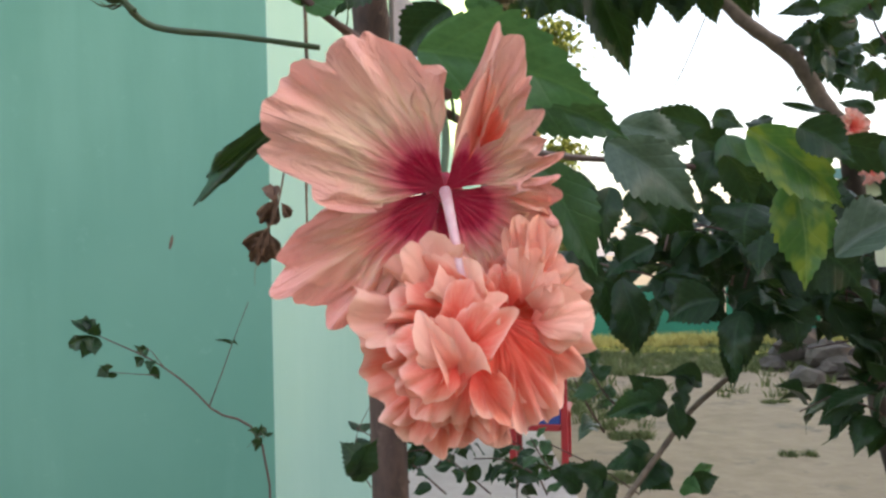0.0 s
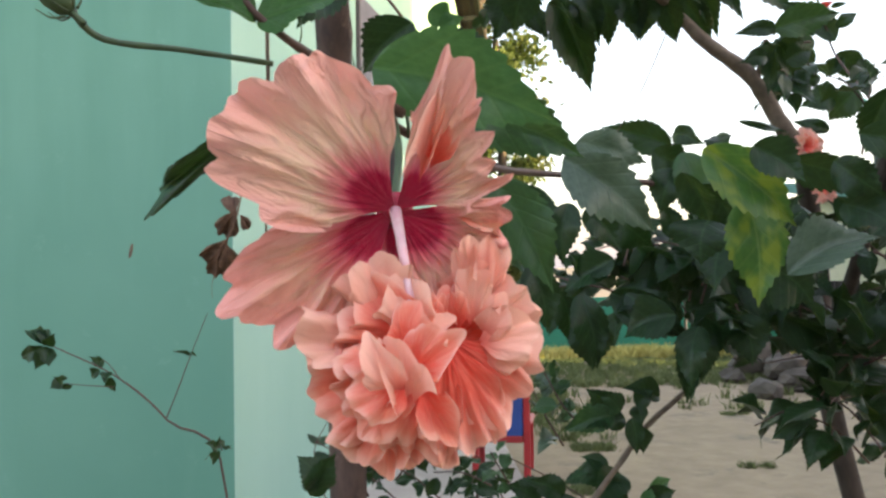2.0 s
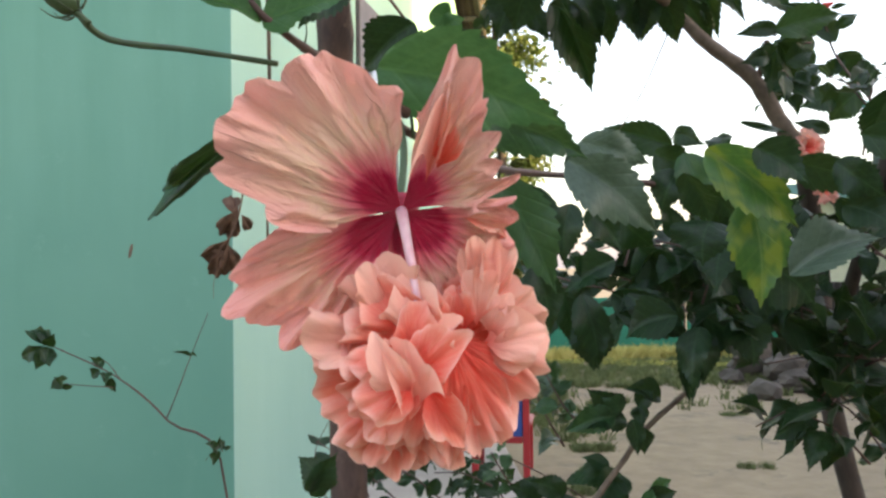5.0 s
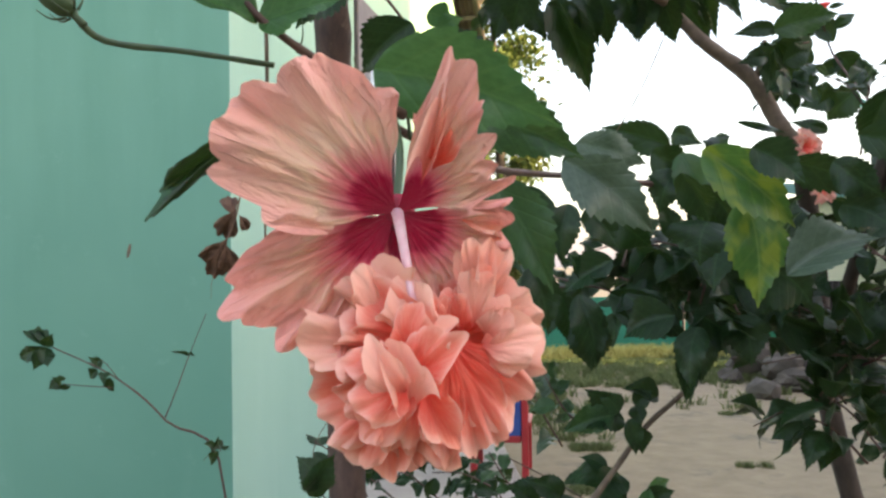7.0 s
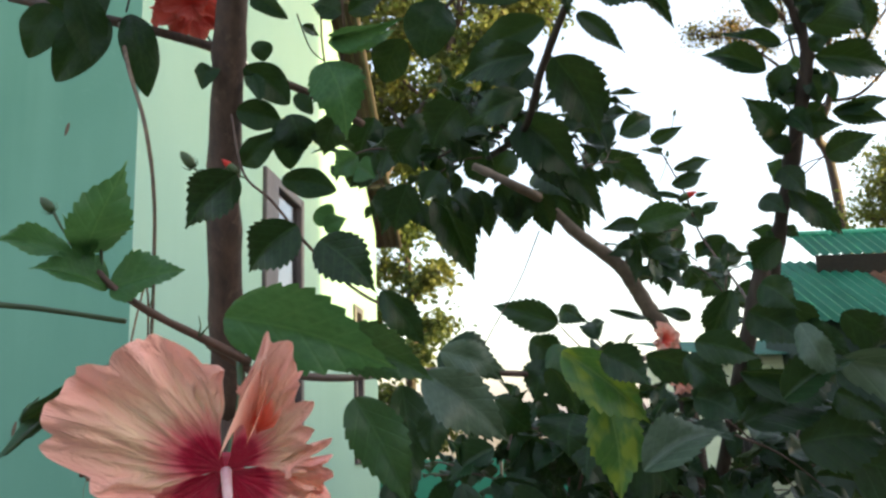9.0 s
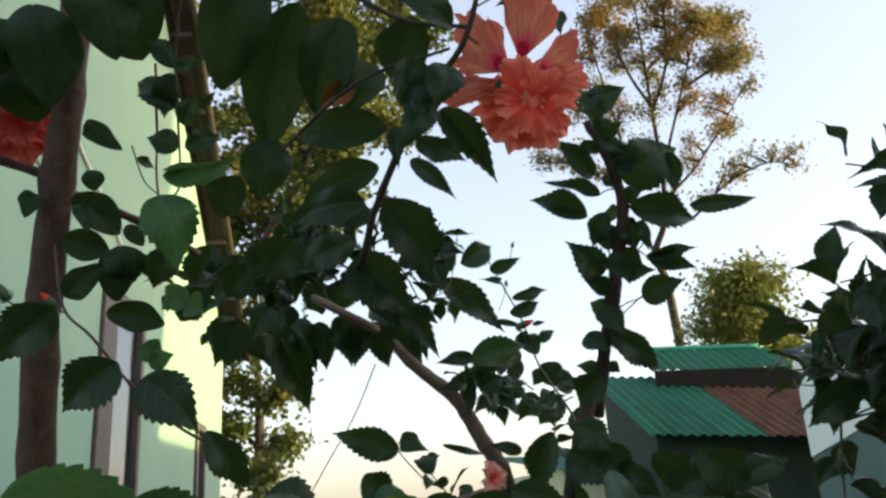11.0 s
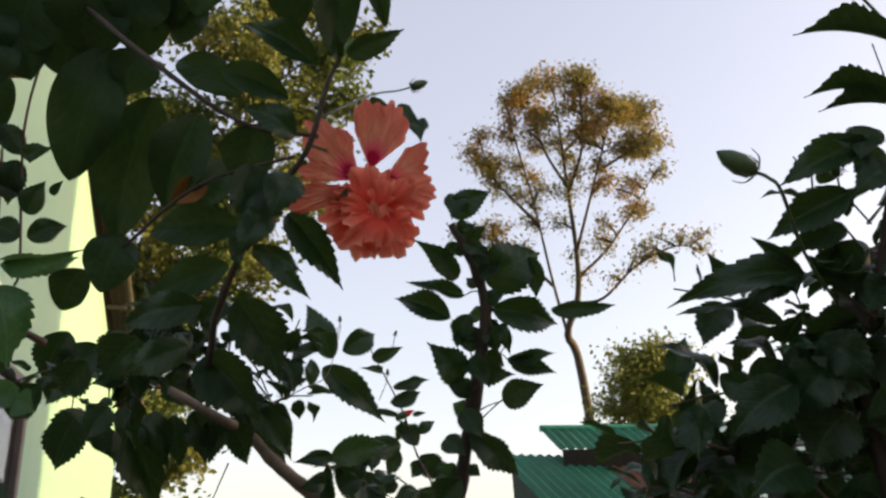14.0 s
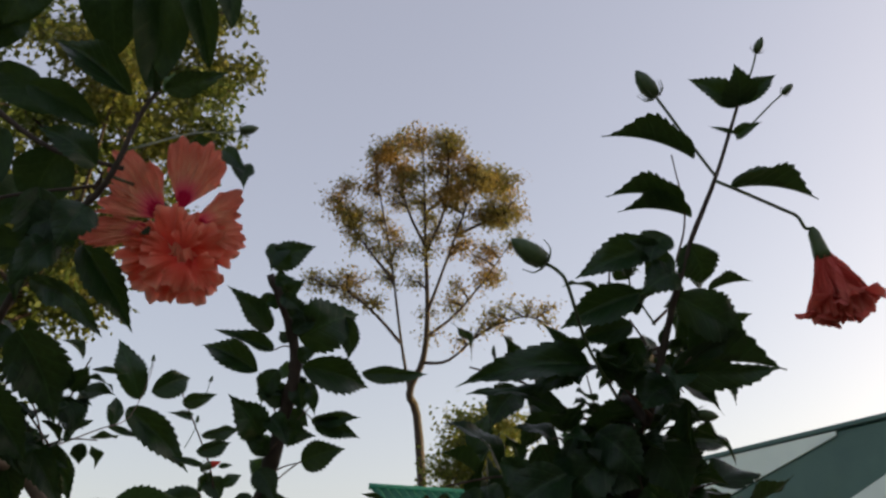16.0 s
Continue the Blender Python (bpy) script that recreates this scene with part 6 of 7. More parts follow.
leaf(bush, (0.532, 1.027, 1.627), (0.584, 1.003, 1.580), (-0.59, -0.75, -0.29), 0.048, "leaf", 2)
leaf(bush, (0.547, 1.037, 1.575), (0.588, 0.995, 1.543), (-0.65, -0.74, 0.16), 0.052, "leaf", 3)
leaf(bush, (0.808, 0.960, 1.675), (0.888, 0.985, 1.630), (-0.03, -0.84, -0.54), 0.062, "leaf", 4)
leaf(bush, (0.727, 1.001, 1.575), (0.769, 0.961, 1.537), (-0.76, -0.61, -0.20), 0.048)
leaf(bush, (0.569, 1.031, 1.581), (0.642, 1.045, 1.572), (0.08, -0.81, -0.59), 0.044, "leaf", 1)
leaf(bush, (0.390, 1.072, 1.558), (0.374, 1.056, 1.501), (-0.21, -0.93, 0.31), 0.083, "leaf", 2)
leaf(bush, (0.465, 1.073, 1.496), (0.534, 1.093, 1.448), (0.09, -0.96, -0.27), 0.092, "leaf", 3)
leaf(bush, (0.750, 1.019, 1.486), (0.873, 1.035, 1.434), (0.03, -0.98, -0.22), 0.100)
leaf(bush, (0.831, 0.970, 1.615), (0.884, 0.976, 1.554), (-0.35, -0.85, -0.39), 0.069, "leaf", 1)
thicket(bush, (0.922, 1.349, 1.501), (0.3, 0.15, 0.06), 70, 0.080, 21, "leaf")
flower((0.564, 1.175, 1.664), (0.05, -1, -0.02), (0, 0, 1), 0.026,
       ((0, 44, 1.0, 30, 0.3, 0.3, 0.0),
        (72, 44, 1.0, 40, 0.3, 0.3, 0.0),
        (144, 44, 1.0, 50, 0.3, 0.3, 0.0),
        (216, 44, 1.0, 60, 0.3, 0.3, 0.0),
        (288, 44, 1.0, 70, 0.3, 0.3, 0.0)),
       ((0, 0, 0.1, 0, 50, 0.7, 50),
        (0, 0, 0.1, 70, 50, 0.7, 50),
        (0, 0, 0.1, 140, 50, 0.7, 50),
        (0, 0, 0.1, 210, 50, 0.7, 50),
        (0, 0, 0.1, 280, 50, 0.7, 50)),
       "small wilted coral hibiscus flower among dark leaves", 500, None, ((0.612, 1.234, 1.646),))
flower((0.562, 1.127, 1.603), (0.05, -1, -0.02), (0, 0, 1), 0.024,
       ((0, 44, 1.0, 30, 0.3, 0.3, 0.0),
        (72, 44, 1.0, 40, 0.3, 0.3, 0.0),
        (144, 44, 1.0, 50, 0.3, 0.3, 0.0),
        (216, 44, 1.0, 60, 0.3, 0.3, 0.0),
        (288, 44, 1.0, 70, 0.3, 0.3, 0.0)),
       ((0, 0, 0.1, 0, 50, 0.7, 50),
        (0, 0, 0.1, 70, 50, 0.7, 50),
        (0, 0, 0.1, 140, 50, 0.7, 50),
        (0, 0, 0.1, 210, 50, 0.7, 50),
        (0, 0, 0.1, 280, 50, 0.7, 50)),
       "small wilted coral hibiscus flower among dark leaves", 520, None, ((0.611, 1.185, 1.584),))
stem(side_bush, ((1.016, 0.516, 1.907), (0.992, 0.438, 2.020), (0.992, 0.397, 2.091), (0.998, 0.354, 2.156), (0.999, 0.307, 2.233)), 0.0050, 0.0018, BARK_DARK, "branch")
stem(side_bush, ((1.016, 0.516, 1.907), (1.035, 0.567, 1.824), (1.33, 0.75, 0.6), (1.35, 0.75, -0.05)), 0.0065, 0.016, BARK_DARK, "trunk", 10, 0.25, 0.05)
leaf(side_bush, (0.972, 0.360, 2.176), (0.876, 0.411, 2.200), (-0.18, -0.64, 0.75), 0.036, "leaf", 4)
leaf(side_bush, (0.975, 0.385, 2.130), (0.897, 0.434, 2.137), (-0.26, -0.49, 0.83), 0.036, "leaf", 4)
leaf(side_bush, (0.986, 0.387, 2.115), (0.913, 0.433, 2.121), (-0.25, -0.48, 0.84), 0.036, "leaf", 4)
leaf(side_bush, (1.015, 0.349, 2.144), (1.104, 0.295, 2.132), (-0.25, -0.54, 0.81), 0.036, "leaf", 4)
leaf(side_bush, (0.989, 0.400, 2.088), (1.033, 0.422, 2.054), (-0.42, -0.42, -0.80), 0.049, "leaf", 1)
leaf(side_bush, (0.994, 0.430, 2.032), (1.085, 0.412, 1.992), (-0.39, -0.71, -0.58), 0.056, "leaf", 2)
leaf(side_bush, (0.999, 0.307, 2.233), (0.940, 0.327, 2.257), (-0.47, -0.69, -0.56), 0.031, "leaf", 3)
leaf(side_bush, (0.999, 0.307, 2.233), (1.027, 0.269, 2.263), (-0.59, -0.72, -0.37), 0.024, "leaf", 4)
leaf(side_bush, (1.000, 0.308, 2.231), (0.959, 0.277, 2.255), (-0.29, -0.31, -0.91), 0.042)
leaf(side_bush, (1.005, 0.322, 2.200), (1.002, 0.283, 2.196), (-0.83, 0.13, -0.54), 0.016, "leaf", 1)
leaf(side_bush, (1.005, 0.321, 2.203), (0.979, 0.338, 2.212), (-0.58, -0.57, -0.57), 0.006, "leaf", 2)
leaf(side_bush, (0.956, 0.424, 2.086), (0.888, 0.487, 2.051), (-0.62, -0.77, -0.17), 0.044, "leaf", 3)
leaf(side_bush, (0.955, 0.453, 2.037), (0.903, 0.535, 2.007), (-0.72, -0.59, -0.37), 0.045, "leaf", 4)
leaf(side_bush, (0.959, 0.472, 2.002), (0.908, 0.523, 1.985), (-0.68, -0.72, -0.14), 0.034)
leaf(side_bush, (0.928, 0.517, 1.961), (0.790, 0.594, 1.933), (-0.48, -0.88, 0.00), 0.050, "leaf", 1)
leaf(side_bush, (0.919, 0.527, 1.956), (0.866, 0.567, 1.924), (-0.59, -0.81, -0.03), 0.031, "leaf", 2)
leaf(side_bush, (0.965, 0.475, 1.990), (0.985, 0.506, 1.949), (-0.82, -0.18, -0.54), 0.042, "leaf", 3)
leaf(side_bush, (0.909, 0.523, 1.974), (0.871, 0.529, 2.005), (-0.51, -0.72, -0.47), 0.017, "leaf", 4)
leaf(side_bush, (1.015, 0.463, 1.953), (1.083, 0.374, 1.945), (-0.53, -0.34, -0.78), 0.037)
leaf(side_bush, (1.010, 0.466, 1.953), (1.122, 0.390, 1.953), (-0.22, -0.29, 0.93), 0.036, "leaf", 4)
leaf(side_bush, (0.919, 0.553, 1.913), (0.828, 0.625, 1.938), (-0.56, -0.79, 0.25), 0.029, "leaf", 2)
leaf(side_bush, (1.012, 0.471, 1.943), (0.970, 0.482, 1.906), (-0.46, -0.84, 0.28), 0.056, "leaf", 3)
leaf(side_bush, (1.033, 0.467, 1.924), (1.059, 0.489, 1.859), (-0.87, -0.24, -0.42), 0.022, "leaf", 4)
leaf(side_bush, (0.965, 0.425, 2.074), (0.923, 0.432, 2.088), (-0.32, -0.72, -0.62), 0.028)
leaf(side_bush, (0.979, 0.416, 2.074), (0.968, 0.452, 2.063), (-0.80, -0.39, -0.46), 0.042, "leaf", 1)
leaf(side_bush, (0.989, 0.420, 2.056), (0.946, 0.446, 2.027), (-0.51, -0.86, -0.02), 0.042, "leaf", 2)
leaf(side_bush, (0.964, 0.411, 2.098), (0.944, 0.421, 2.060), (-0.54, -0.84, 0.08), 0.041, "leaf", 3)
leaf(side_bush, (0.951, 0.561, 1.862), (1.011, 0.534, 1.830), (-0.52, -0.80, -0.30), 0.056, "leaf", 4)
leaf(side_bush, (0.902, 0.583, 1.880), (0.944, 0.614, 1.844), (-0.30, -0.53, -0.79), 0.049)
leaf(side_bush, (0.869, 0.616, 1.864), (0.904, 0.571, 1.833), (-0.81, -0.30, -0.50), 0.032, "leaf", 1)
leaf(side_bush, (0.954, 0.541, 1.891), (0.994, 0.509, 1.837), (-0.75, -0.64, -0.16), 0.055, "leaf", 2)
leaf(side_bush, (1.013, 0.509, 1.878), (1.065, 0.516, 1.818), (-0.53, -0.66, -0.54), 0.070, "leaf", 3)
leaf(side_bush, (0.968, 0.539, 1.879), (0.951, 0.603, 1.842), (-0.90, -0.37, -0.23), 0.043, "leaf", 4)
leaf(side_bush, (0.934, 0.558, 1.886), (0.931, 0.579, 1.850), (-0.81, -0.53, -0.25), 0.018)
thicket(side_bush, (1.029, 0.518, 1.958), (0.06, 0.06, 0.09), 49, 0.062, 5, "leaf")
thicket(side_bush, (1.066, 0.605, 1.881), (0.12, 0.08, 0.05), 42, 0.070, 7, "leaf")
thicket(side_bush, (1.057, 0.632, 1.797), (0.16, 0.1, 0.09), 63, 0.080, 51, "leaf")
leaf(side_bush, (0.915, 0.557, 1.842), (0.853, 0.603, 1.787), (-0.57, -0.82, -0.06), 0.059, "leaf", 1)
leaf(side_bush, (0.958, 0.528, 1.863), (0.934, 0.586, 1.811), (-0.78, -0.56, -0.28), 0.060, "leaf", 2)
leaf(side_bush, (0.976, 0.544, 1.810), (0.960, 0.594, 1.756), (-0.79, -0.55, -0.28), 0.073, "leaf", 3)
leaf(side_bush, (0.936, 0.586, 1.761), (0.866, 0.599, 1.726), (-0.26, -0.95, 0.16), 0.065, "leaf", 4)
thicket(side_bush, (1.040, 0.753, 1.777), (0.15, 0.1, 0.06), 49, 0.080, 8, "leaf")
leaf(side_bush, (0.941, 0.568, 1.862), (0.933, 0.579, 1.903), (-0.75, -0.66, 0.03), 0.015, "young", 0)
bud((0.764, 0.401, 2.005), (-0.813, 0.243, 0.528), 0.0425, ((0.764, 0.401, 2.005), (0.775, 0.397, 1.998), (0.787, 0.397, 1.985), (0.866, 0.456, 1.955), (0.965, 0.513, 1.926)), "long green hibiscus bud on a curved stalk", False)
bud((0.918, 0.358, 2.241), (-0.694, 0.049, 0.718), 0.0396, ((0.918, 0.358, 2.241), (0.931, 0.357, 2.227), (0.954, 0.356, 2.203), (0.996, 0.353, 2.159)), "dark hibiscus bud with a brownish tip on a stalk", False)
bud((1.002, 0.273, 2.287), (0.090, -0.554, 0.828), 0.0199, ((1.002, 0.273, 2.287), (1.003, 0.280, 2.274), (1.002, 0.302, 2.238)), "small green hibiscus bud on a thin stalk", False)
bud((1.039, 0.273, 2.243), (0.425, -0.660, 0.620), 0.0169, ((1.039, 0.273, 2.243), (1.031, 0.286, 2.232), (1.008, 0.323, 2.196)), "small green hibiscus bud on a thin stalk", False)
bud((0.941, 0.453, 2.054), (-0.367, -0.277, 0.888), 0.0235, ((0.941, 0.453, 2.054), (0.949, 0.457, 2.039), (0.981, 0.457, 2.003)), "small green hibiscus bud on a thin stalk", False)
bud((1.045, 0.468, 1.909), (0.853, -0.506, -0.132), 0.0267, ((1.045, 0.468, 1.909), (1.036, 0.472, 1.913), (1.006, 0.486, 1.925)), "faded brownish hibiscus bud on a thin stalk", False)
stem(side_bush, ((0.983, 0.416, 2.068), (0.979, 0.391, 2.115), (0.949, 0.373, 2.181)), 0.0014, 0.0008, TWIG, "branch")
flower((1.135, 0.325, 2.097), (0.28, 0.01, -0.96), (0, -1, 0.3), 0.070,
       tuple((72 * k + 20, 28, 1.34, (72, 77, 70, 74, 66)[k], -0.10, 0.12, 0.0, (0.80, 0.94, 1.00, 1.04, 1.00, 0.94, 0.80)) for k in range(5)),
       pompon(0.0, 0.0, ((8, 0.30, 0.95, 0.50, 40, 34, 0.35, 0.40, 0), (6, 0.12, 1.05, 0.44, 58, 34, 0.30, 0.40, 0)), 9),
       "drooping half open coral hibiscus on a long arched stalk", 700, None, ((1.120, 0.328, 2.114), (1.112, 0.330, 2.128), (1.087, 0.334, 2.133), (1.027, 0.342, 2.141), (0.998, 0.355, 2.153),), (PETALOID_RED_SHADED, PETALOID_RED_SHADED, PETALOID_RED_SHADED), cup=((-0.28, 0.04), (-0.18, 0.09), (0.0, 0.11), (0.15, 0.13), (0.30, 0.145)))
stem(young_tree, ((-0.108, 1.517, 1.574), (-0.110, 1.406, 1.845), (-0.107, 1.352, 2.025), (-0.092, 1.277, 2.196), (-0.083, 1.223, 2.374), (-0.078, 1.143, 2.641), (-0.077, 1.085, 2.837)), 0.0300, 0.0220, BARK, "trunk", 12, 0.2, 0.06)
stem(young_tree, ((-0.108, 1.517, 1.574), (-0.09, 1.42, 0.6), (-0.09, 1.42, -0.05)), 0.030, 0.033, BARK, "trunk", 12, 0.2, 0.06)
stem(young_tree, ((-0.490, 1.422, 2.316), (-0.326, 1.373, 2.259), (-0.124, 1.339, 2.193), (-0.076, 1.338, 2.159), (0.028, 1.367, 2.128), (0.131, 1.458, 2.105)), 0.0090, 0.0070, BARK, "branch", 10, 0.3, 0.08)
leaf(young_tree, (-0.299, 1.321, 2.233), (-0.378, 1.332, 2.122), (0.31, -0.90, -0.31), 0.074, "oval", 1)
leaf(young_tree, (-0.262, 1.313, 2.236), (-0.229, 1.320, 2.093), (0.12, -0.99, -0.02), 0.060, "oval", 2)
leaf(young_tree, (-0.342, 1.313, 2.299), (-0.256, 1.288, 2.286), (-0.31, -0.84, -0.44), 0.056, "oval", 4)
leaf(young_tree, (-0.351, 1.299, 2.363), (-0.371, 1.355, 2.256), (0.25, -0.84, -0.49), 0.142, "oval", 0)
leaf(young_tree, (-0.383, 1.332, 2.255), (-0.421, 1.328, 2.160), (0.42, -0.90, -0.13), 0.065, "oval", 1)
leaf(young_tree, (-0.176, 1.264, 2.365), (-0.137, 1.312, 2.274), (0.11, -0.90, -0.43), 0.114, "oval", 2)
leaf(young_tree, (-0.268, 1.288, 2.342), (-0.296, 1.278, 2.262), (0.26, -0.97, 0.02), 0.076, "oval", 3)
leaf(young_tree, (-0.332, 1.316, 2.280), (-0.295, 1.287, 2.217), (-0.21, -0.93, 0.30), 0.056, "oval", 4)
leaf(young_tree, (-0.286, 1.298, 2.315), (-0.350, 1.306, 2.315), (-0.11, -0.86, -0.49), 0.056, "oval", 0)
stem(young_tree, ((-0.241, 1.289, 2.355), (-0.276, 1.352, 2.260)), 0.0020, 0.0016, TWIG, "branch")
stem(young_tree, ((-0.287, 1.359, 2.242), (-0.238, 1.217, 2.101), (-0.198, 1.153, 1.988), (-0.182, 1.154, 1.889), (-0.183, 1.182, 1.781), (-0.188, 1.208, 1.681), (-0.195, 1.231, 1.596)), 0.0035, 0.0020, BARK_GREY, "dry_twig")
leaf(young_tree, (-0.058, 1.249, 2.249), (0.002, 1.231, 2.197), (-0.48, -0.84, -0.26), 0.032, "oval", 1)
leaf(young_tree, (-0.048, 1.266, 2.174), (-0.038, 1.272, 2.141), (0.00, -0.98, -0.20), 0.035, "oval", 2)
leaf(young_tree, (-0.070, 1.280, 2.134), (0.002, 1.313, 2.084), (0.13, -0.90, -0.42), 0.058, "oval", 3)
leaf(young_tree, (-0.083, 1.300, 2.067), (-0.011, 1.306, 2.051), (-0.03, -0.88, -0.48), 0.051, "oval", 4)
leaf(young_tree, (-0.059, 1.281, 2.121), (-0.041, 1.242, 2.060), (-0.21, -0.85, 0.49), 0.031, "oval", 0)
leaf(young_tree, (-0.076, 1.320, 1.980), (-0.016, 1.276, 2.022), (-0.10, -0.76, -0.65), 0.043, "oval", 1)
leaf(young_tree, (-0.010, 1.290, 2.049), (0.004, 1.308, 1.968), (0.02, -0.98, -0.22), 0.054, "oval", 2)
leaf(young_tree, (-0.010, 1.314, 1.952), (0.079, 1.297, 1.930), (-0.28, -0.85, -0.45), 0.048, "oval", 3)
leaf(young_tree, (0.042, 1.282, 2.040), (0.058, 1.303, 2.010), (0.12, -0.84, -0.53), 0.035, "oval", 4)
leaf(young_tree, (0.012, 1.276, 2.086), (0.040, 1.274, 2.052), (-0.20, -0.98, -0.10), 0.028, "oval", 0)
leaf(young_tree, (-0.125, 1.290, 2.137), (-0.133, 1.261, 2.085), (0.34, -0.84, 0.43), 0.037, "oval", 1)
leaf(young_tree, (0.061, 1.207, 2.114), (0.094, 1.206, 1.985), (-0.19, -0.98, -0.04), 0.089, "young", 2)
leaf(young_tree, (0.111, 1.234, 1.969), (0.072, 1.275, 1.947), (-0.54, -0.73, -0.42), 0.046, "young", 3)
leaf(young_tree, (0.111, 1.238, 1.951), (0.138, 1.222, 1.929), (-0.58, -0.81, -0.11), 0.045, "young", 4)
leaf(young_tree, (0.042, 1.269, 1.885), (0.077, 1.286, 1.870), (0.29, -0.89, -0.36), 0.040, "young", 0)
leaf(young_tree, (0.065, 1.198, 2.144), (0.172, 1.211, 2.174), (0.27, -0.72, -0.65), 0.042, "young", 1)
leaf(young_tree, (0.059, 1.272, 1.858), (0.095, 1.268, 1.876), (0.01, -0.98, -0.20), 0.032, "young", 2)
stem(young_tree, ((0.016, 1.225, 2.203), (0.037, 1.225, 2.145), (0.061, 1.216, 2.118)), 0.0014, 0.0010, GREEN_STEM, "branch")
stem(young_tree, ((0.046, 1.158, 2.318), (0.053, 1.192, 2.218), (0.060, 1.217, 2.118), (0.097, 1.368, 2.072)), 0.0020, 0.0016, TWIG, "branch")
stem(young_tree, ((-0.084, 1.225, 2.031), (-0.062, 1.204, 1.930), (-0.019, 1.187, 1.882), (0.043, 1.234, 1.814), (0.115, 1.336, 1.768), (0.198, 1.432, 1.741)), 0.0016, 0.0030, TWIG, "branch")
leaf(young_tree, (-0.071, 1.187, 1.923), (-0.149, 1.232, 1.850), (-0.09, -0.88, -0.46), 0.075, "leaf", 3)
leaf(young_tree, (0.018, 1.188, 1.846), (-0.054, 1.225, 1.782), (-0.14, -0.92, -0.37), 0.077, "leaf", 4)
leaf(young_tree, (0.051, 1.188, 1.823), (0.132, 1.173, 1.742), (-0.20, -0.98, -0.01), 0.079)
leaf(young_tree, (0.142, 1.189, 1.748), (0.209, 1.228, 1.667), (-0.03, -0.89, -0.46), 0.048, "leaf", 1)
bud((-0.137, 1.216, 1.941), (-0.605, -0.081, 0.792), 0.0321, ((-0.137, 1.216, 1.941), (-0.117, 1.216, 1.927), (-0.071, 1.207, 1.923)), "small green hibiscus bud on a thin stalk", False)
bud((-0.070, 1.196, 1.927), (-0.727, -0.030, 0.686), 0.0258, ((-0.070, 1.196, 1.927), (-0.064, 1.196, 1.922), (-0.059, 1.195, 1.920)), "small orange hibiscus bud opening on a twig", True)
leaf(young_tree, (0.180, 1.029, 2.445), (0.145, 1.116, 2.257), (0.01, -0.91, -0.42), 0.103, "oval", 2)
leaf(young_tree, (0.250, 1.030, 2.373), (0.222, 1.157, 2.189), (-0.07, -0.83, -0.56), 0.105, "oval", 3)
leaf(young_tree, (0.316, 1.014, 2.345), (0.282, 1.065, 2.203), (-0.07, -0.94, -0.32), 0.085, "oval", 4)
leaf(young_tree, (0.390, 1.050, 2.185), (0.269, 1.129, 2.195), (-0.55, -0.80, -0.26), 0.069, "oval", 0)
leaf(young_tree, (0.373, 0.978, 2.373), (0.279, 1.015, 2.436), (-0.54, -0.76, -0.36), 0.057, "oval", 1)
leaf(young_tree, (0.107, 1.034, 2.506), (0.116, 1.064, 2.405), (0.00, -0.96, -0.28), 0.112, "oval", 3)
leaf(young_tree, (0.009, 1.066, 2.528), (0.078, 1.059, 2.384), (-0.22, -0.97, -0.05), 0.136, "oval", 4)
leaf(young_tree, (-0.046, 1.129, 2.436), (0.027, 1.167, 2.326), (-0.01, -0.94, -0.34), 0.130, "oval", 0)
leaf(young_tree, (0.232, 1.012, 2.434), (0.205, 1.032, 2.371), (0.05, -0.94, -0.34), 0.077, "oval", 1)
leaf(young_tree, (0.203, 0.996, 2.500), (0.241, 1.018, 2.440), (-0.17, -0.89, -0.42), 0.086, "oval", 2)
leaf(young_tree, (0.306, 0.952, 2.501), (0.268, 0.960, 2.426), (0.15, -0.97, -0.18), 0.051, "oval", 3)
leaf(young_tree, (0.366, 1.023, 2.274), (0.326, 1.028, 2.196), (0.05, -1.00, -0.09), 0.068, "oval", 4)
leaf(young_tree, (0.231, 1.120, 2.179), (0.205, 1.133, 2.090), (0.02, -0.99, -0.15), 0.077, "oval", 2)
leaf(young_tree, (0.180, 1.160, 2.135), (0.153, 1.226, 2.091), (-0.23, -0.60, -0.76), 0.061, "oval", 3)
leaf(young_tree, (0.332, 1.019, 2.234), (0.283, 1.038, 2.200), (-0.07, -0.91, -0.41), 0.038, "dead", 4)
leaf(young_tree, (0.014, 1.079, 2.410), (0.078, 1.065, 2.390), (-0.34, -0.82, -0.46), 0.022, "dead", 0)
leaf(young_tree, (-0.149, 1.228, 2.413), (-0.130, 1.247, 2.268), (0.09, -0.99, -0.12), 0.111, "oval", 1)
leaf(young_tree, (-0.239, 1.249, 2.417), (-0.275, 1.291, 2.332), (0.20, -0.84, -0.50), 0.130, "oval", 2)
leaf(young_tree, (-0.311, 1.268, 2.411), (-0.312, 1.258, 2.299), (0.29, -0.95, 0.09), 0.091, "oval", 3)
leaf(young_tree, (-0.230, 1.252, 2.399), (-0.180, 1.294, 2.344), (0.17, -0.85, -0.50), 0.075, "oval", 0)
leaf(young_tree, (0.354, 0.701, 2.427), (0.396, 0.744, 2.325), (-0.21, -0.87, -0.45), 0.073, "oval", 2)
leaf(young_tree, (0.411, 0.659, 2.432), (0.436, 0.716, 2.275), (-0.23, -0.90, -0.36), 0.066, "oval", 3)
leaf(young_tree, (0.443, 0.645, 2.419), (0.489, 0.665, 2.296), (-0.39, -0.87, -0.29), 0.041, "oval", 4)
leaf(young_tree, (0.477, 0.622, 2.418), (0.495, 0.616, 2.328), (-0.47, -0.88, -0.03), 0.034, "oval", 0)
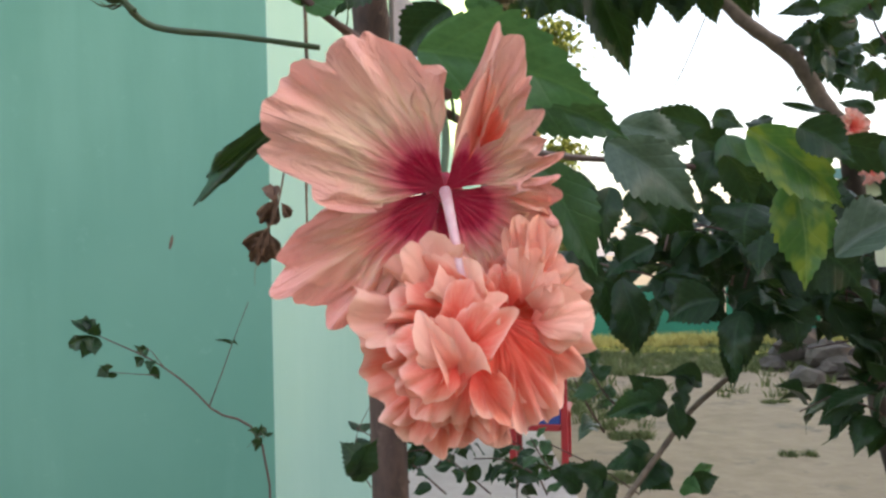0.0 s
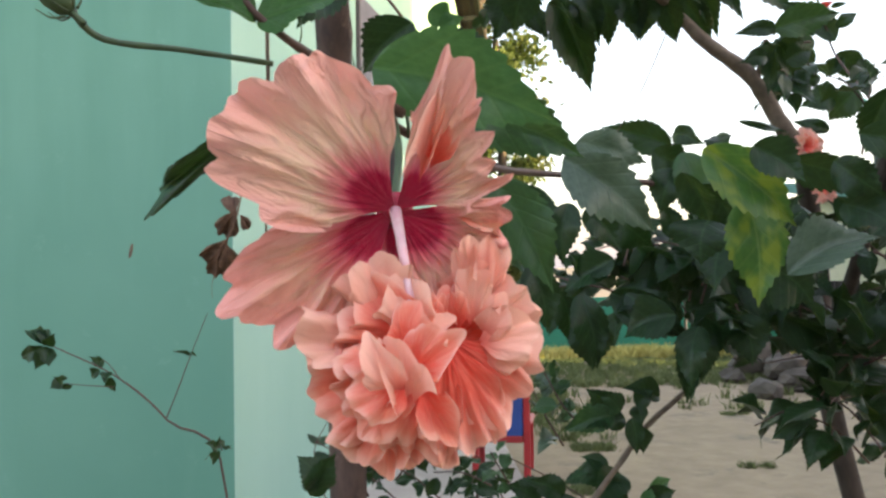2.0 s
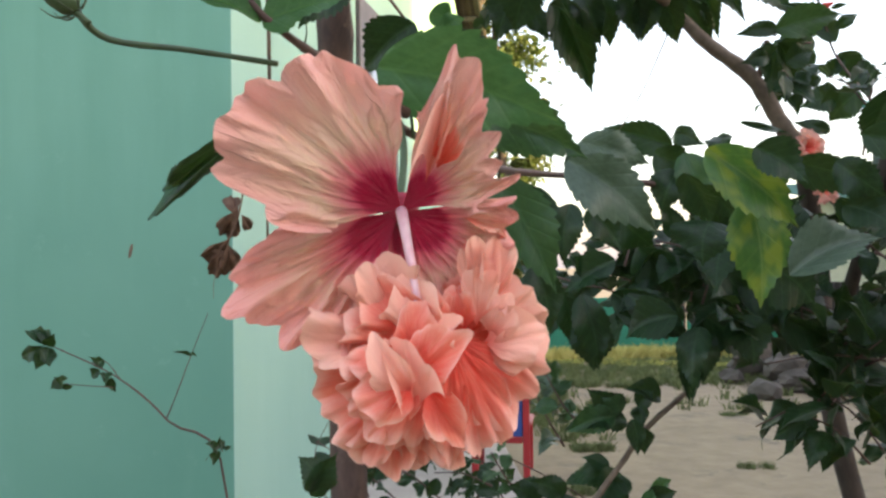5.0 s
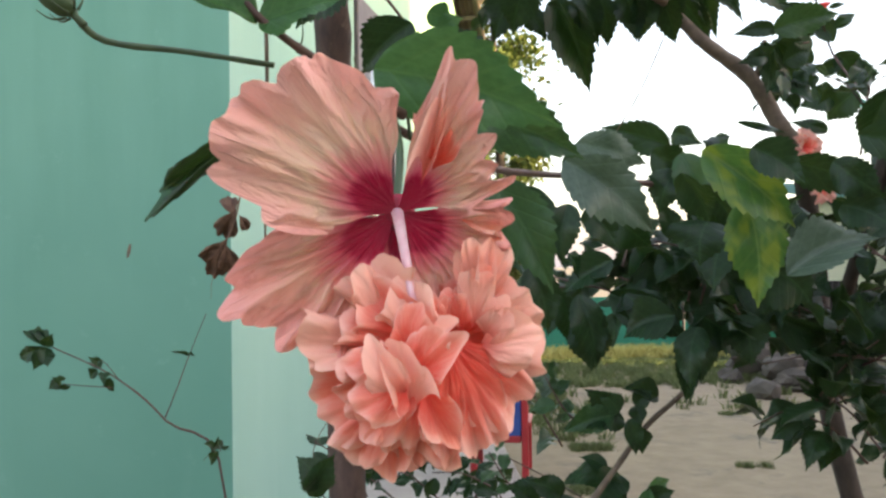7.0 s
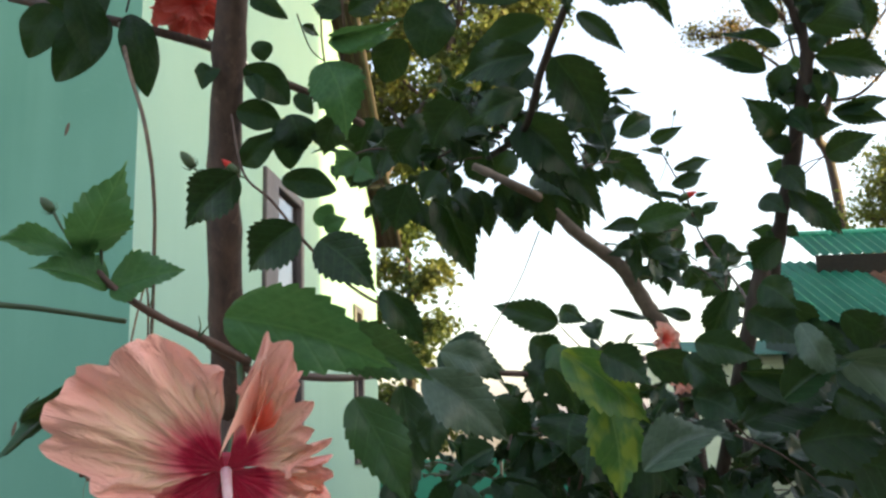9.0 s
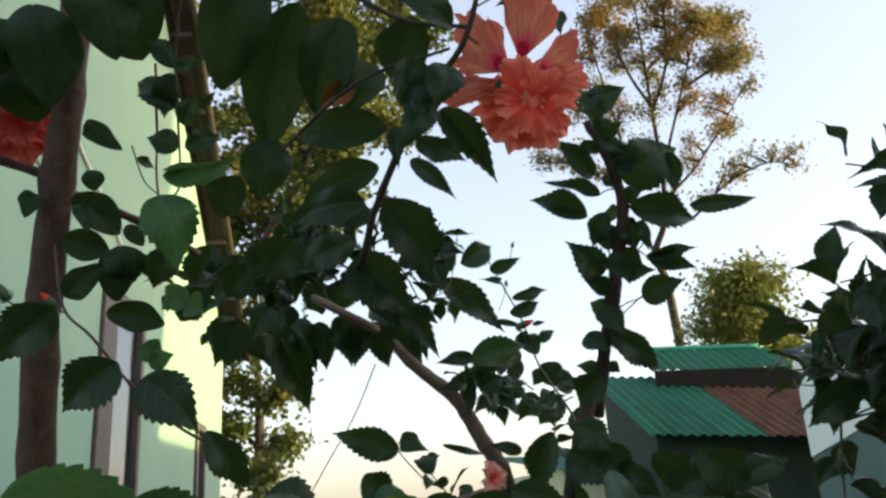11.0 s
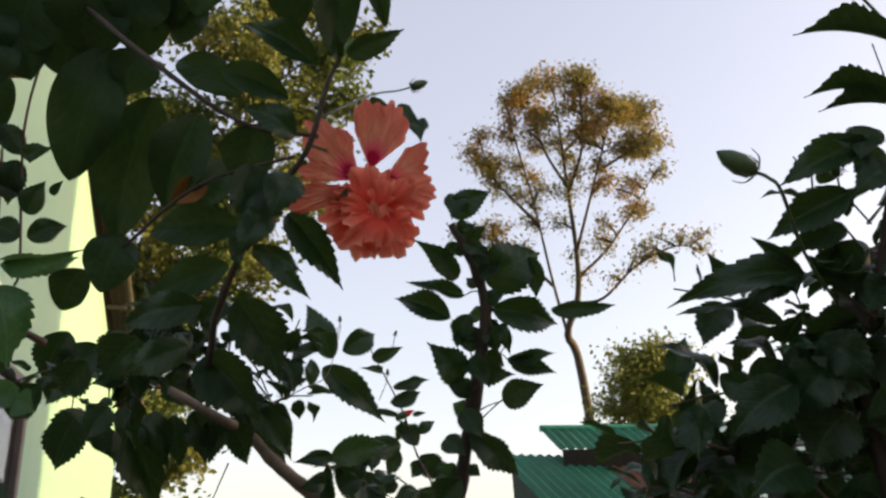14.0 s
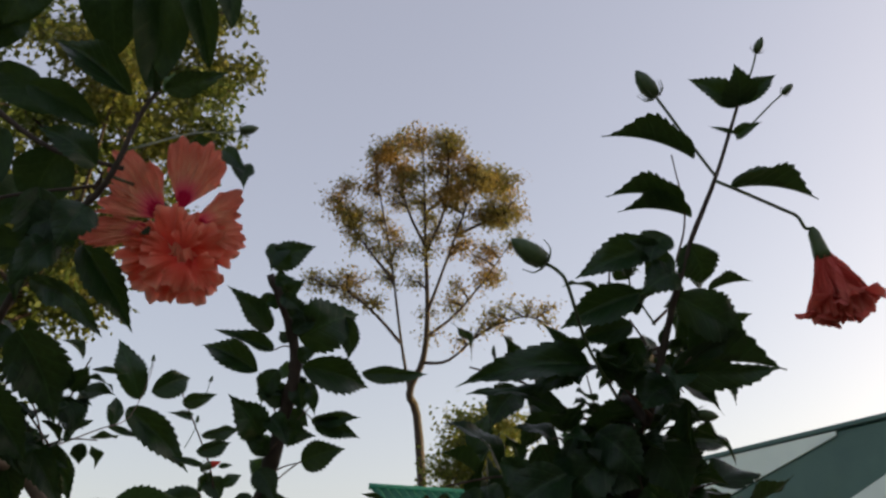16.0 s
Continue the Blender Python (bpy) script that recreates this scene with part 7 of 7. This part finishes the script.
leaf(young_tree, (0.296, 0.732, 2.441), (0.273, 0.765, 2.333), (0.02, -0.96, -0.29), 0.082, "oval", 1)
leaf(young_tree, (0.370, 0.812, 2.222), (0.361, 0.880, 2.164), (-0.17, -0.66, -0.73), 0.070, "oval", 3)
leaf(young_tree, (0.317, 0.807, 2.292), (0.401, 0.795, 2.256), (-0.32, -0.83, -0.46), 0.042, "oval", 4)
stem(young_tree, ((0.438, 0.789, 2.203), (0.342, 0.820, 2.226), (0.221, 0.853, 2.323), (0.106, 0.978, 2.503)), 0.0028, 0.0042, BARK_DARK, "branch")
stem(young_tree, ((0.413, 0.809, 2.181), (0.302, 0.869, 2.151), (0.227, 1.029, 2.122)), 0.0020, 0.0028, BARK_DARK, "branch")
stem(young_tree, ((0.106, 0.978, 2.503), (0.011, 1.047, 2.601), (-0.078, 1.143, 2.641)), 0.006, 0.010, BARK, "branch")
stem(young_tree, ((0.463, 0.575, 2.400), (0.375, 0.645, 2.429), (0.276, 0.762, 2.483), (0.122, 0.985, 2.558)), 0.0030, 0.0055, BARK_DARK, "branch")
stem(young_tree, ((0.089, 1.069, 2.443), (0.075, 1.121, 2.332), (0.091, 1.192, 2.148), (0.084, 1.259, 2.135)), 0.0020, 0.0020, TWIG, "branch")
leaf(young_tree, (0.076, 1.134, 2.300), (0.033, 1.153, 2.362), (-0.37, -0.93, 0.03), 0.038)
leaf(young_tree, (0.079, 1.158, 2.241), (0.021, 1.197, 2.304), (-0.51, -0.86, 0.05), 0.052, "leaf", 1)
leaf(young_tree, (0.076, 1.134, 2.300), (0.125, 1.079, 2.293), (-0.57, -0.41, -0.71), 0.026, "leaf", 2)
leaf(young_tree, (0.093, 1.163, 2.216), (0.113, 1.139, 2.264), (0.02, -0.89, -0.45), 0.038, "leaf", 3)
leaf(young_tree, (0.123, 1.139, 2.242), (0.138, 1.121, 2.259), (-0.16, -0.75, -0.65), 0.014, "leaf", 4)
leaf(young_tree, (0.086, 1.179, 2.184), (0.038, 1.194, 2.205), (-0.33, -0.94, -0.09), 0.044)
leaf(young_tree, (0.096, 1.175, 2.184), (0.150, 1.180, 2.211), (0.23, -0.93, -0.30), 0.038, "leaf", 1)
leaf(young_tree, (0.070, 1.140, 2.293), (0.063, 1.188, 2.238), (0.03, -0.75, -0.66), 0.043, "leaf", 2)
leaf(young_tree, (0.025, 1.208, 2.176), (0.052, 1.241, 2.173), (0.62, -0.57, -0.54), 0.017, "leaf", 3)
leaf(young_tree, (0.071, 1.199, 2.153), (0.178, 1.114, 2.148), (-0.45, -0.53, -0.72), 0.034, "young", 4)
leaf(young_tree, (0.191, 1.244, 1.927), (0.173, 1.291, 1.858), (-0.11, -0.83, -0.55), 0.061)
leaf(young_tree, (0.085, 1.239, 2.045), (0.058, 1.288, 1.986), (-0.09, -0.78, -0.62), 0.052, "leaf", 1)
leaf(young_tree, (0.005, 1.270, 2.050), (0.017, 1.311, 1.990), (0.15, -0.83, -0.53), 0.069, "leaf", 2)
leaf(young_tree, (0.268, 1.166, 2.034), (0.227, 1.216, 1.974), (-0.24, -0.82, -0.52), 0.078, "leaf", 3)
leaf(young_tree, (0.199, 1.207, 2.006), (0.172, 1.264, 1.966), (-0.30, -0.64, -0.71), 0.061, "leaf", 4)
leaf(young_tree, (0.237, 1.219, 1.940), (0.209, 1.229, 1.890), (-0.04, -0.98, -0.18), 0.043)
leaf(young_tree, (0.138, 1.244, 1.978), (0.101, 1.314, 1.940), (-0.37, -0.59, -0.72), 0.052, "leaf", 1)
thicket(young_tree, (0.249, 1.496, 2.099), (0.10, 0.06, 0.06), 21, 0.060, 9, "leaf")
leaf(young_tree, (0.004, 0.974, 2.475), (-0.005, 1.022, 2.344), (0.13, -0.93, -0.35), 0.135, "oval", 2)
leaf(young_tree, (0.085, 0.939, 2.477), (0.071, 0.990, 2.385), (0.07, -0.87, -0.49), 0.119, "oval", 3)
leaf(young_tree, (0.159, 0.913, 2.465), (0.152, 0.975, 2.402), (-0.02, -0.71, -0.70), 0.113, "oval", 4)
leaf(young_tree, (0.217, 0.884, 2.476), (0.202, 0.932, 2.412), (-0.04, -0.80, -0.60), 0.096, "oval", 0)
leaf(young_tree, (0.046, 0.983, 2.413), (0.004, 1.017, 2.325), (0.15, -0.89, -0.42), 0.087, "oval", 1)
leaf(young_tree, (-0.063, 1.032, 2.405), (-0.003, 1.045, 2.249), (-0.03, -1.00, -0.09), 0.110, "oval", 2)
flower((-0.170, 1.368, 2.280), (0.05, -1, -0.02), (0, 0, 1), 0.070,
       ((20, 42, 1.0, 20, 0.1, 0.2, 0.0),
        (92, 42, 1.0, 20, 0.1, 0.2, 0.0),
        (164, 42, 1.0, 20, 0.1, 0.2, 0.0),
        (236, 42, 1.0, 20, 0.1, 0.2, 0.0),
        (308, 42, 1.0, 20, 0.1, 0.2, 0.0)),
       ((0, 0, 0.2, 0, 45, 0.7, 46),
        (0, 0, 0.2, 60, 45, 0.7, 46),
        (0, 0, 0.2, 120, 45, 0.7, 46),
        (0, 0, 0.2, 180, 45, 0.7, 46),
        (0, 0, 0.2, 240, 45, 0.7, 46),
        (0, 0, 0.2, 300, 45, 0.7, 46)),
       "red hibiscus flower partly behind the brown trunk", 800, None, ((-0.141, 1.395, 2.234), (-0.124, 1.339, 2.193),), (PETALOID_RED_SHADED, PETALOID_RED_SHADED, PETALOID_RED_SHADED))
dry = thing("dried_flower", (-0.235, 1.110, 1.521), "withered brown hibiscus flower hanging on a dry twig", "flower")
stem(dry, ((-0.195, 1.231, 1.596), (-0.189, 1.192, 1.536)), 0.0015, 0.0010, DRY, "stalk")
stem(dry, ((-0.189, 1.192, 1.536), (-0.181, 1.124, 1.747), (-0.212, 1.108, 1.575), (-0.235, 1.110, 1.532)), 0.0015, 0.0010, DRY, "stalk")
stem(dry, ((-0.237, 1.111, 1.510), (-0.245, 1.111, 1.488), (-0.246, 1.112, 1.467)), 0.0005, 0.0003, DRY, "thread")
part("dried_petal", petal_mesh(0.049, 0.55, 900, 0.35, 0.6, 0.1, 0.4, 14, 9, 4, 0.4), DRY, dry, m=aim((-0.223, 1.109, 1.546), (-0.026, 0.002, -0.036), (0.3, -1, 0.2)))
part("dried_petal", petal_mesh(0.037, 0.55, 901, 0.35, 0.6, 0.1, 0.4, 14, 9, 4, 0.4), DRY, dry, m=aim((-0.227, 1.110, 1.539), (0.007, 0.000, -0.033), (0.3, -1, 0.2)))
part("dried_petal", petal_mesh(0.041, 0.55, 902, 0.35, 0.6, 0.1, 0.4, 14, 9, 4, 0.4), DRY, dry, m=aim((-0.212, 1.108, 1.583), (-0.019, 0.001, -0.033), (0.3, -1, 0.2)))
part("dried_petal", petal_mesh(0.020, 0.55, 903, 0.35, 0.6, 0.1, 0.4, 14, 9, 4, 0.4), DRY, dry, m=aim((-0.209, 1.108, 1.575), (0.011, -0.000, -0.015), (0.3, -1, 0.2)))
part("dried_petal", petal_mesh(0.036, 0.55, 904, 0.35, 0.6, 0.1, 0.4, 14, 9, 4, 0.4), DRY, dry, m=aim((-0.235, 1.110, 1.532), (-0.004, 0.001, -0.033), (0.3, -1, 0.2)))
part("dried_petal", petal_mesh(0.024, 0.55, 905, 0.35, 0.6, 0.1, 0.4, 14, 9, 4, 0.4), DRY, dry, m=aim((-0.231, 1.110, 1.528), (-0.020, 0.001, -0.007), (0.3, -1, 0.2)))
part("dried_petal", petal_mesh(0.029, 0.55, 906, 0.35, 0.6, 0.1, 0.4, 14, 9, 4, 0.4), DRY, dry, m=aim((-0.216, 1.109, 1.572), (-0.007, -0.000, 0.026), (0.3, -1, 0.2)))
stem(weed, ((-0.45, 1.95, -0.03), (-0.413, 1.979, 0.981), (-0.532, 1.930, 1.169), (-0.637, 1.912, 1.270), (-0.780, 1.917, 1.341)), 0.0035, 0.0014, TWIG, "stalk")
stem(weed, ((-0.536, 1.930, 1.173), (-0.509, 1.928, 1.238), (-0.480, 1.925, 1.313), (-0.441, 1.922, 1.407)), 0.0015, 0.0008, TWIG, "stalk")
stem(weed, ((-0.644, 1.913, 1.248), (-0.712, 1.916, 1.253), (-0.752, 1.917, 1.258)), 0.0012, 0.0008, TWIG, "stalk")
stem(weed, ((-0.631, 1.912, 1.267), (-0.662, 1.913, 1.305), (-0.693, 1.914, 1.311)), 0.0012, 0.0008, TWIG, "stalk")
stem(weed, ((-0.456, 1.949, 1.075), (-0.430, 1.948, 1.100), (-0.392, 1.946, 1.100)), 0.0010, 0.0006, GREEN_STEM, "stalk")
leaf(weed, (-0.788, 1.917, 1.341), (-0.854, 1.975, 1.371), (-0.27, -0.67, 0.69), 0.033, "leaf", 4)
leaf(weed, (-0.792, 1.917, 1.341), (-0.766, 1.899, 1.370), (0.26, -0.68, -0.68), 0.029)
leaf(weed, (-0.793, 1.917, 1.339), (-0.861, 1.955, 1.313), (-0.36, -0.87, -0.33), 0.033, "leaf", 1)
leaf(weed, (-0.791, 1.917, 1.337), (-0.811, 1.904, 1.290), (0.56, -0.83, 0.01), 0.036, "leaf", 2)
leaf(weed, (-0.786, 1.917, 1.337), (-0.768, 1.874, 1.299), (0.64, -0.35, 0.68), 0.036, "leaf", 3)
leaf(weed, (-0.788, 1.917, 1.349), (-0.816, 1.936, 1.377), (0.05, -0.81, 0.59), 0.028, "leaf", 4)
leaf(weed, (-0.760, 1.918, 1.259), (-0.776, 1.897, 1.249), (0.63, -0.67, 0.39), 0.027)
leaf(weed, (-0.752, 1.917, 1.258), (-0.751, 1.928, 1.242), (0.06, -0.84, -0.54), 0.025, "leaf", 1)
leaf(weed, (-0.756, 1.917, 1.266), (-0.756, 1.859, 1.282), (0.78, -0.18, -0.60), 0.021, "leaf", 2)
leaf(weed, (-0.668, 1.913, 1.292), (-0.713, 1.970, 1.299), (-0.37, -0.40, 0.84), 0.025, "leaf", 3)
leaf(weed, (-0.675, 1.914, 1.286), (-0.696, 1.923, 1.267), (-0.37, -0.93, -0.02), 0.027, "leaf", 4)
leaf(weed, (-0.662, 1.913, 1.280), (-0.643, 1.858, 1.262), (0.27, -0.21, 0.94), 0.025)
leaf(weed, (-0.674, 1.913, 1.305), (-0.685, 1.875, 1.321), (0.73, -0.42, -0.53), 0.018, "leaf", 1)
leaf(weed, (-0.650, 1.913, 1.270), (-0.659, 1.957, 1.236), (-0.04, -0.61, -0.79), 0.025, "leaf", 2)
leaf(weed, (-0.475, 1.905, 1.317), (-0.502, 1.858, 1.330), (0.88, -0.45, 0.16), 0.010, "leaf", 3)
leaf(weed, (-0.473, 1.905, 1.317), (-0.453, 1.875, 1.315), (-0.63, -0.45, 0.64), 0.010, "leaf", 4)
leaf(weed, (-0.421, 1.907, 1.109), (-0.435, 1.861, 1.131), (0.96, -0.25, 0.07), 0.027)
leaf(weed, (-0.418, 1.907, 1.112), (-0.406, 1.923, 1.124), (0.70, -0.66, 0.28), 0.023, "leaf", 1)
leaf(weed, (-0.413, 1.907, 1.105), (-0.440, 1.960, 1.076), (-0.55, -0.60, -0.58), 0.023, "leaf", 2)
leaf(weed, (-0.403, 1.906, 1.108), (-0.387, 1.904, 1.115), (-0.26, -0.93, 0.26), 0.010, "leaf", 3)
leaf(weed, (-0.409, 1.906, 1.115), (-0.400, 1.851, 1.150), (-0.09, -0.55, -0.83), 0.018, "leaf", 4)
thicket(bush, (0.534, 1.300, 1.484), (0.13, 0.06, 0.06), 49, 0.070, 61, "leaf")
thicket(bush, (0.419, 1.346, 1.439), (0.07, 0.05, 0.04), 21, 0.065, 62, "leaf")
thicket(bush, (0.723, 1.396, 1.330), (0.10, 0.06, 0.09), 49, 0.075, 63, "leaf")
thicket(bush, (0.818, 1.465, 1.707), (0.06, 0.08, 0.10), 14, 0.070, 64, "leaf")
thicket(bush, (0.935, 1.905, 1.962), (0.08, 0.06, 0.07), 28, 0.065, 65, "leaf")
leaf(bush, (0.455, 1.182, 1.542), (0.424, 1.145, 1.464), (-0.37, -0.78, 0.51), 0.071)
leaf(bush, (0.470, 1.184, 1.430), (0.482, 1.167, 1.360), (-0.38, -0.91, 0.15), 0.063, "leaf", 1)
leaf(bush, (0.414, 1.186, 1.415), (0.394, 1.157, 1.325), (-0.44, -0.82, 0.37), 0.048, "leaf", 2)
leaf(bush, (0.382, 1.187, 1.431), (0.319, 1.226, 1.397), (-0.61, -0.75, 0.27), 0.069, "leaf", 4)
thicket(bush, (0.370, 1.367, 2.008), (0.09, 0.05, 0.05), 14, 0.055, 73, "leaf")
leaf(young_tree, (0.316, 0.865, 2.559), (0.273, 0.971, 2.482), (-0.15, -0.62, -0.77), 0.084, "oval", 0)
leaf(young_tree, (0.113, 0.979, 2.554), (0.165, 1.047, 2.434), (-0.00, -0.87, -0.50), 0.142, "oval", 1)
leaf(young_tree, (0.377, 1.059, 2.123), (0.275, 1.137, 2.084), (-0.49, -0.81, -0.33), 0.059, "oval", 3)
leaf(young_tree, (0.257, 0.896, 2.562), (0.242, 0.977, 2.451), (-0.04, -0.81, -0.59), 0.100, "oval", 4)
thicket(young_tree, (0.318, 1.325, 2.034), (0.10, 0.05, 0.05), 42, 0.055, 76, "leaf")
thicket(bush, (0.418, 1.306, 2.086), (0.06, 0.05, 0.06), 28, 0.055, 77, "leaf")
thicket(bush, (0.495, 1.371, 2.000), (0.06, 0.05, 0.05), 28, 0.055, 78, "leaf")
thicket(side_bush, (1.152, 0.970, 1.769), (0.12, 0.08, 0.07), 28, 0.075, 79, "leaf")
leaf(young_tree, (0.248, 0.901, 2.555), (0.262, 0.952, 2.446), (-0.05, -0.90, -0.43), 0.103, "oval", 2)
leaf(young_tree, (0.274, 0.883, 2.554), (0.314, 0.899, 2.472), (-0.25, -0.92, -0.30), 0.071, "oval", 0)
thicket(side_bush, (1.033, 0.616, 1.914), (0.07, 0.05, 0.06), 35, 0.065, 80, "leaf")
thicket(side_bush, (1.067, 0.519, 1.991), (0.05, 0.04, 0.05), 21, 0.060, 82, "leaf")
leaf(bush, (0.562, 0.794, 1.644), (0.590, 0.782, 1.575), (-0.63, -0.77, -0.13), 0.033, "grey", 2)
leaf(bush, (0.603, 0.795, 1.605), (0.763, 0.792, 1.554), (-0.17, -0.85, -0.50), 0.062, "grey", 3)
leaf(bush, (0.549, 0.820, 1.565), (0.611, 0.775, 1.603), (-0.65, -0.73, 0.19), 0.045, "leaf", 4)
leaf(bush, (0.455, 0.824, 1.630), (0.519, 0.805, 1.608), (-0.36, -0.90, -0.25), 0.038)
leaf(bush, (0.663, 0.763, 1.662), (0.731, 0.769, 1.618), (-0.32, -0.75, -0.58), 0.046, "leaf", 1)
leaf(bush, (0.712, 0.762, 1.624), (0.781, 0.760, 1.647), (-0.14, -0.93, 0.33), 0.036, "leaf", 2)
leaf(bush, (0.358, 0.851, 1.622), (0.406, 0.837, 1.583), (-0.32, -0.95, -0.04), 0.044, "leaf", 3)
thicket(bush, (0.707, 1.297, 1.298), (0.05, 0.05, 0.07), 35, 0.070, 91, "leaf")
thicket(bush, (0.712, 1.279, 1.189), (0.04, 0.04, 0.06), 21, 0.065, 92, "leaf")
thicket(side_bush, (1.140, 0.866, 1.839), (0.09, 0.06, 0.06), 28, 0.075, 93, "leaf")
thicket(side_bush, (1.030, 0.981, 1.721), (0.10, 0.06, 0.04), 28, 0.070, 94, "leaf")
thicket(bush, (-0.037, 1.662, 1.077), (0.10, 0.05, 0.03), 28, 0.050, 95, "leaf")
thicket(bush, (0.142, 1.705, 1.050), (0.10, 0.05, 0.03), 21, 0.050, 96, "leaf")
leaf(bush, (0.655, 1.468, 1.913), (0.775, 1.463, 1.941), (-0.42, -0.87, -0.25), 0.058, "mid", 0)
leaf(bush, (0.658, 1.468, 1.917), (0.582, 1.472, 1.904), (-0.37, -0.89, -0.25), 0.030, "leaf", 1)
leaf(bush, (0.726, 1.419, 1.727), (0.659, 1.422, 1.743), (-0.43, -0.89, -0.14), 0.025, "leaf", 2)
leaf(bush, (0.572, 1.425, 1.744), (0.658, 1.422, 1.723), (-0.39, -0.91, -0.15), 0.013, "leaf", 2)
leaf(bush, (0.643, 1.470, 1.866), (0.593, 1.472, 1.854), (-0.38, -0.90, -0.22), 0.030, "leaf", 1)
leaf(bush, (0.673, 1.469, 1.855), (0.722, 1.466, 1.874), (-0.42, -0.88, -0.22), 0.044, "leaf", 4)
leaf(bush, (0.411, 1.233, 1.666), (0.442, 1.234, 1.558), (-0.32, -0.94, -0.08), 0.058, "mid", 1)
leaf(bush, (0.402, 1.234, 1.642), (0.376, 1.236, 1.576), (-0.30, -0.95, -0.08), 0.058, "leaf", 2)
leaf(bush, (0.237, 1.092, 1.576), (0.280, 1.091, 1.524), (-0.23, -0.97, -0.04), 0.044, "leaf", 3)
leaf(bush, (0.187, 0.944, 1.573), (0.179, 0.946, 1.503), (-0.19, -0.98, -0.03), 0.038, "leaf", 1)
leaf(bush, (0.265, 1.273, 1.460), (0.289, 1.275, 1.346), (-0.21, -0.97, 0.08), 0.054, "leaf", 1)
leaf(bush, (0.333, 1.270, 1.459), (0.421, 1.268, 1.390), (-0.28, -0.96, 0.06), 0.059, "leaf", 2)
leaf(bush, (0.423, 1.187, 1.429), (0.498, 1.186, 1.360), (-0.36, -0.93, 0.09), 0.051, "leaf", 3)
leaf(bush, (0.438, 1.207, 1.411), (0.425, 1.209, 1.331), (-0.33, -0.94, 0.10), 0.042, "leaf", 1)
leaf(bush, (0.424, 1.238, 1.401), (0.414, 1.240, 1.298), (-0.32, -0.94, 0.12), 0.035, "leaf", 4)
leaf(bush, (0.333, 1.355, 1.263), (0.251, 1.358, 1.237), (-0.20, -0.96, 0.18), 0.047, "mid", 1)
leaf(bush, (0.360, 1.353, 1.258), (0.368, 1.354, 1.199), (-0.25, -0.95, 0.19), 0.031)
leaf(bush, (0.342, 1.354, 1.268), (0.306, 1.355, 1.304), (-0.23, -0.96, 0.16), 0.036, "mid", 2)
leaf(bush, (0.369, 1.353, 1.276), (0.396, 1.351, 1.303), (-0.27, -0.95, 0.15), 0.031, "leaf", 3)


spray(bush, ((0.306, 1.446, 1.224), (0.268, 1.447, 1.263), (0.231, 1.447, 1.331)), 10, 0.042, 131, "mid")
spray(bush, ((0.276, 1.499, 1.185), (0.247, 1.499, 1.235), (0.223, 1.499, 1.285)), 9, 0.040, 132, "grey")
spray(bush, ((0.206, 1.503, 1.094), (0.176, 1.504, 1.127), (0.147, 1.504, 1.177)), 8, 0.040, 133, "mid")
leaf(young_tree, (-0.257, 1.174, 2.395), (-0.210, 1.198, 2.274), (0.20, -0.84, -0.50), 0.122, "oval", 0)
leaf(young_tree, (-0.131, 1.126, 2.377), (-0.100, 1.163, 2.226), (0.12, -0.85, -0.51), 0.103, "oval", 1)
leaf(young_tree, (-0.281, 1.235, 2.244), (-0.203, 1.213, 2.252), (0.20, -0.87, -0.45), 0.041, "oval", 2)
leaf(young_tree, (-0.333, 1.248, 2.244), (-0.309, 1.274, 2.133), (0.25, -0.88, -0.40), 0.062, "oval", 3)
leaf(young_tree, (-0.174, 1.197, 2.390), (-0.194, 1.228, 2.305), (0.16, -0.85, -0.51), 0.081, "oval", 4)
leaf(young_tree, (-0.309, 1.232, 2.388), (-0.299, 1.255, 2.301), (0.23, -0.84, -0.49), 0.099, "oval", 1)
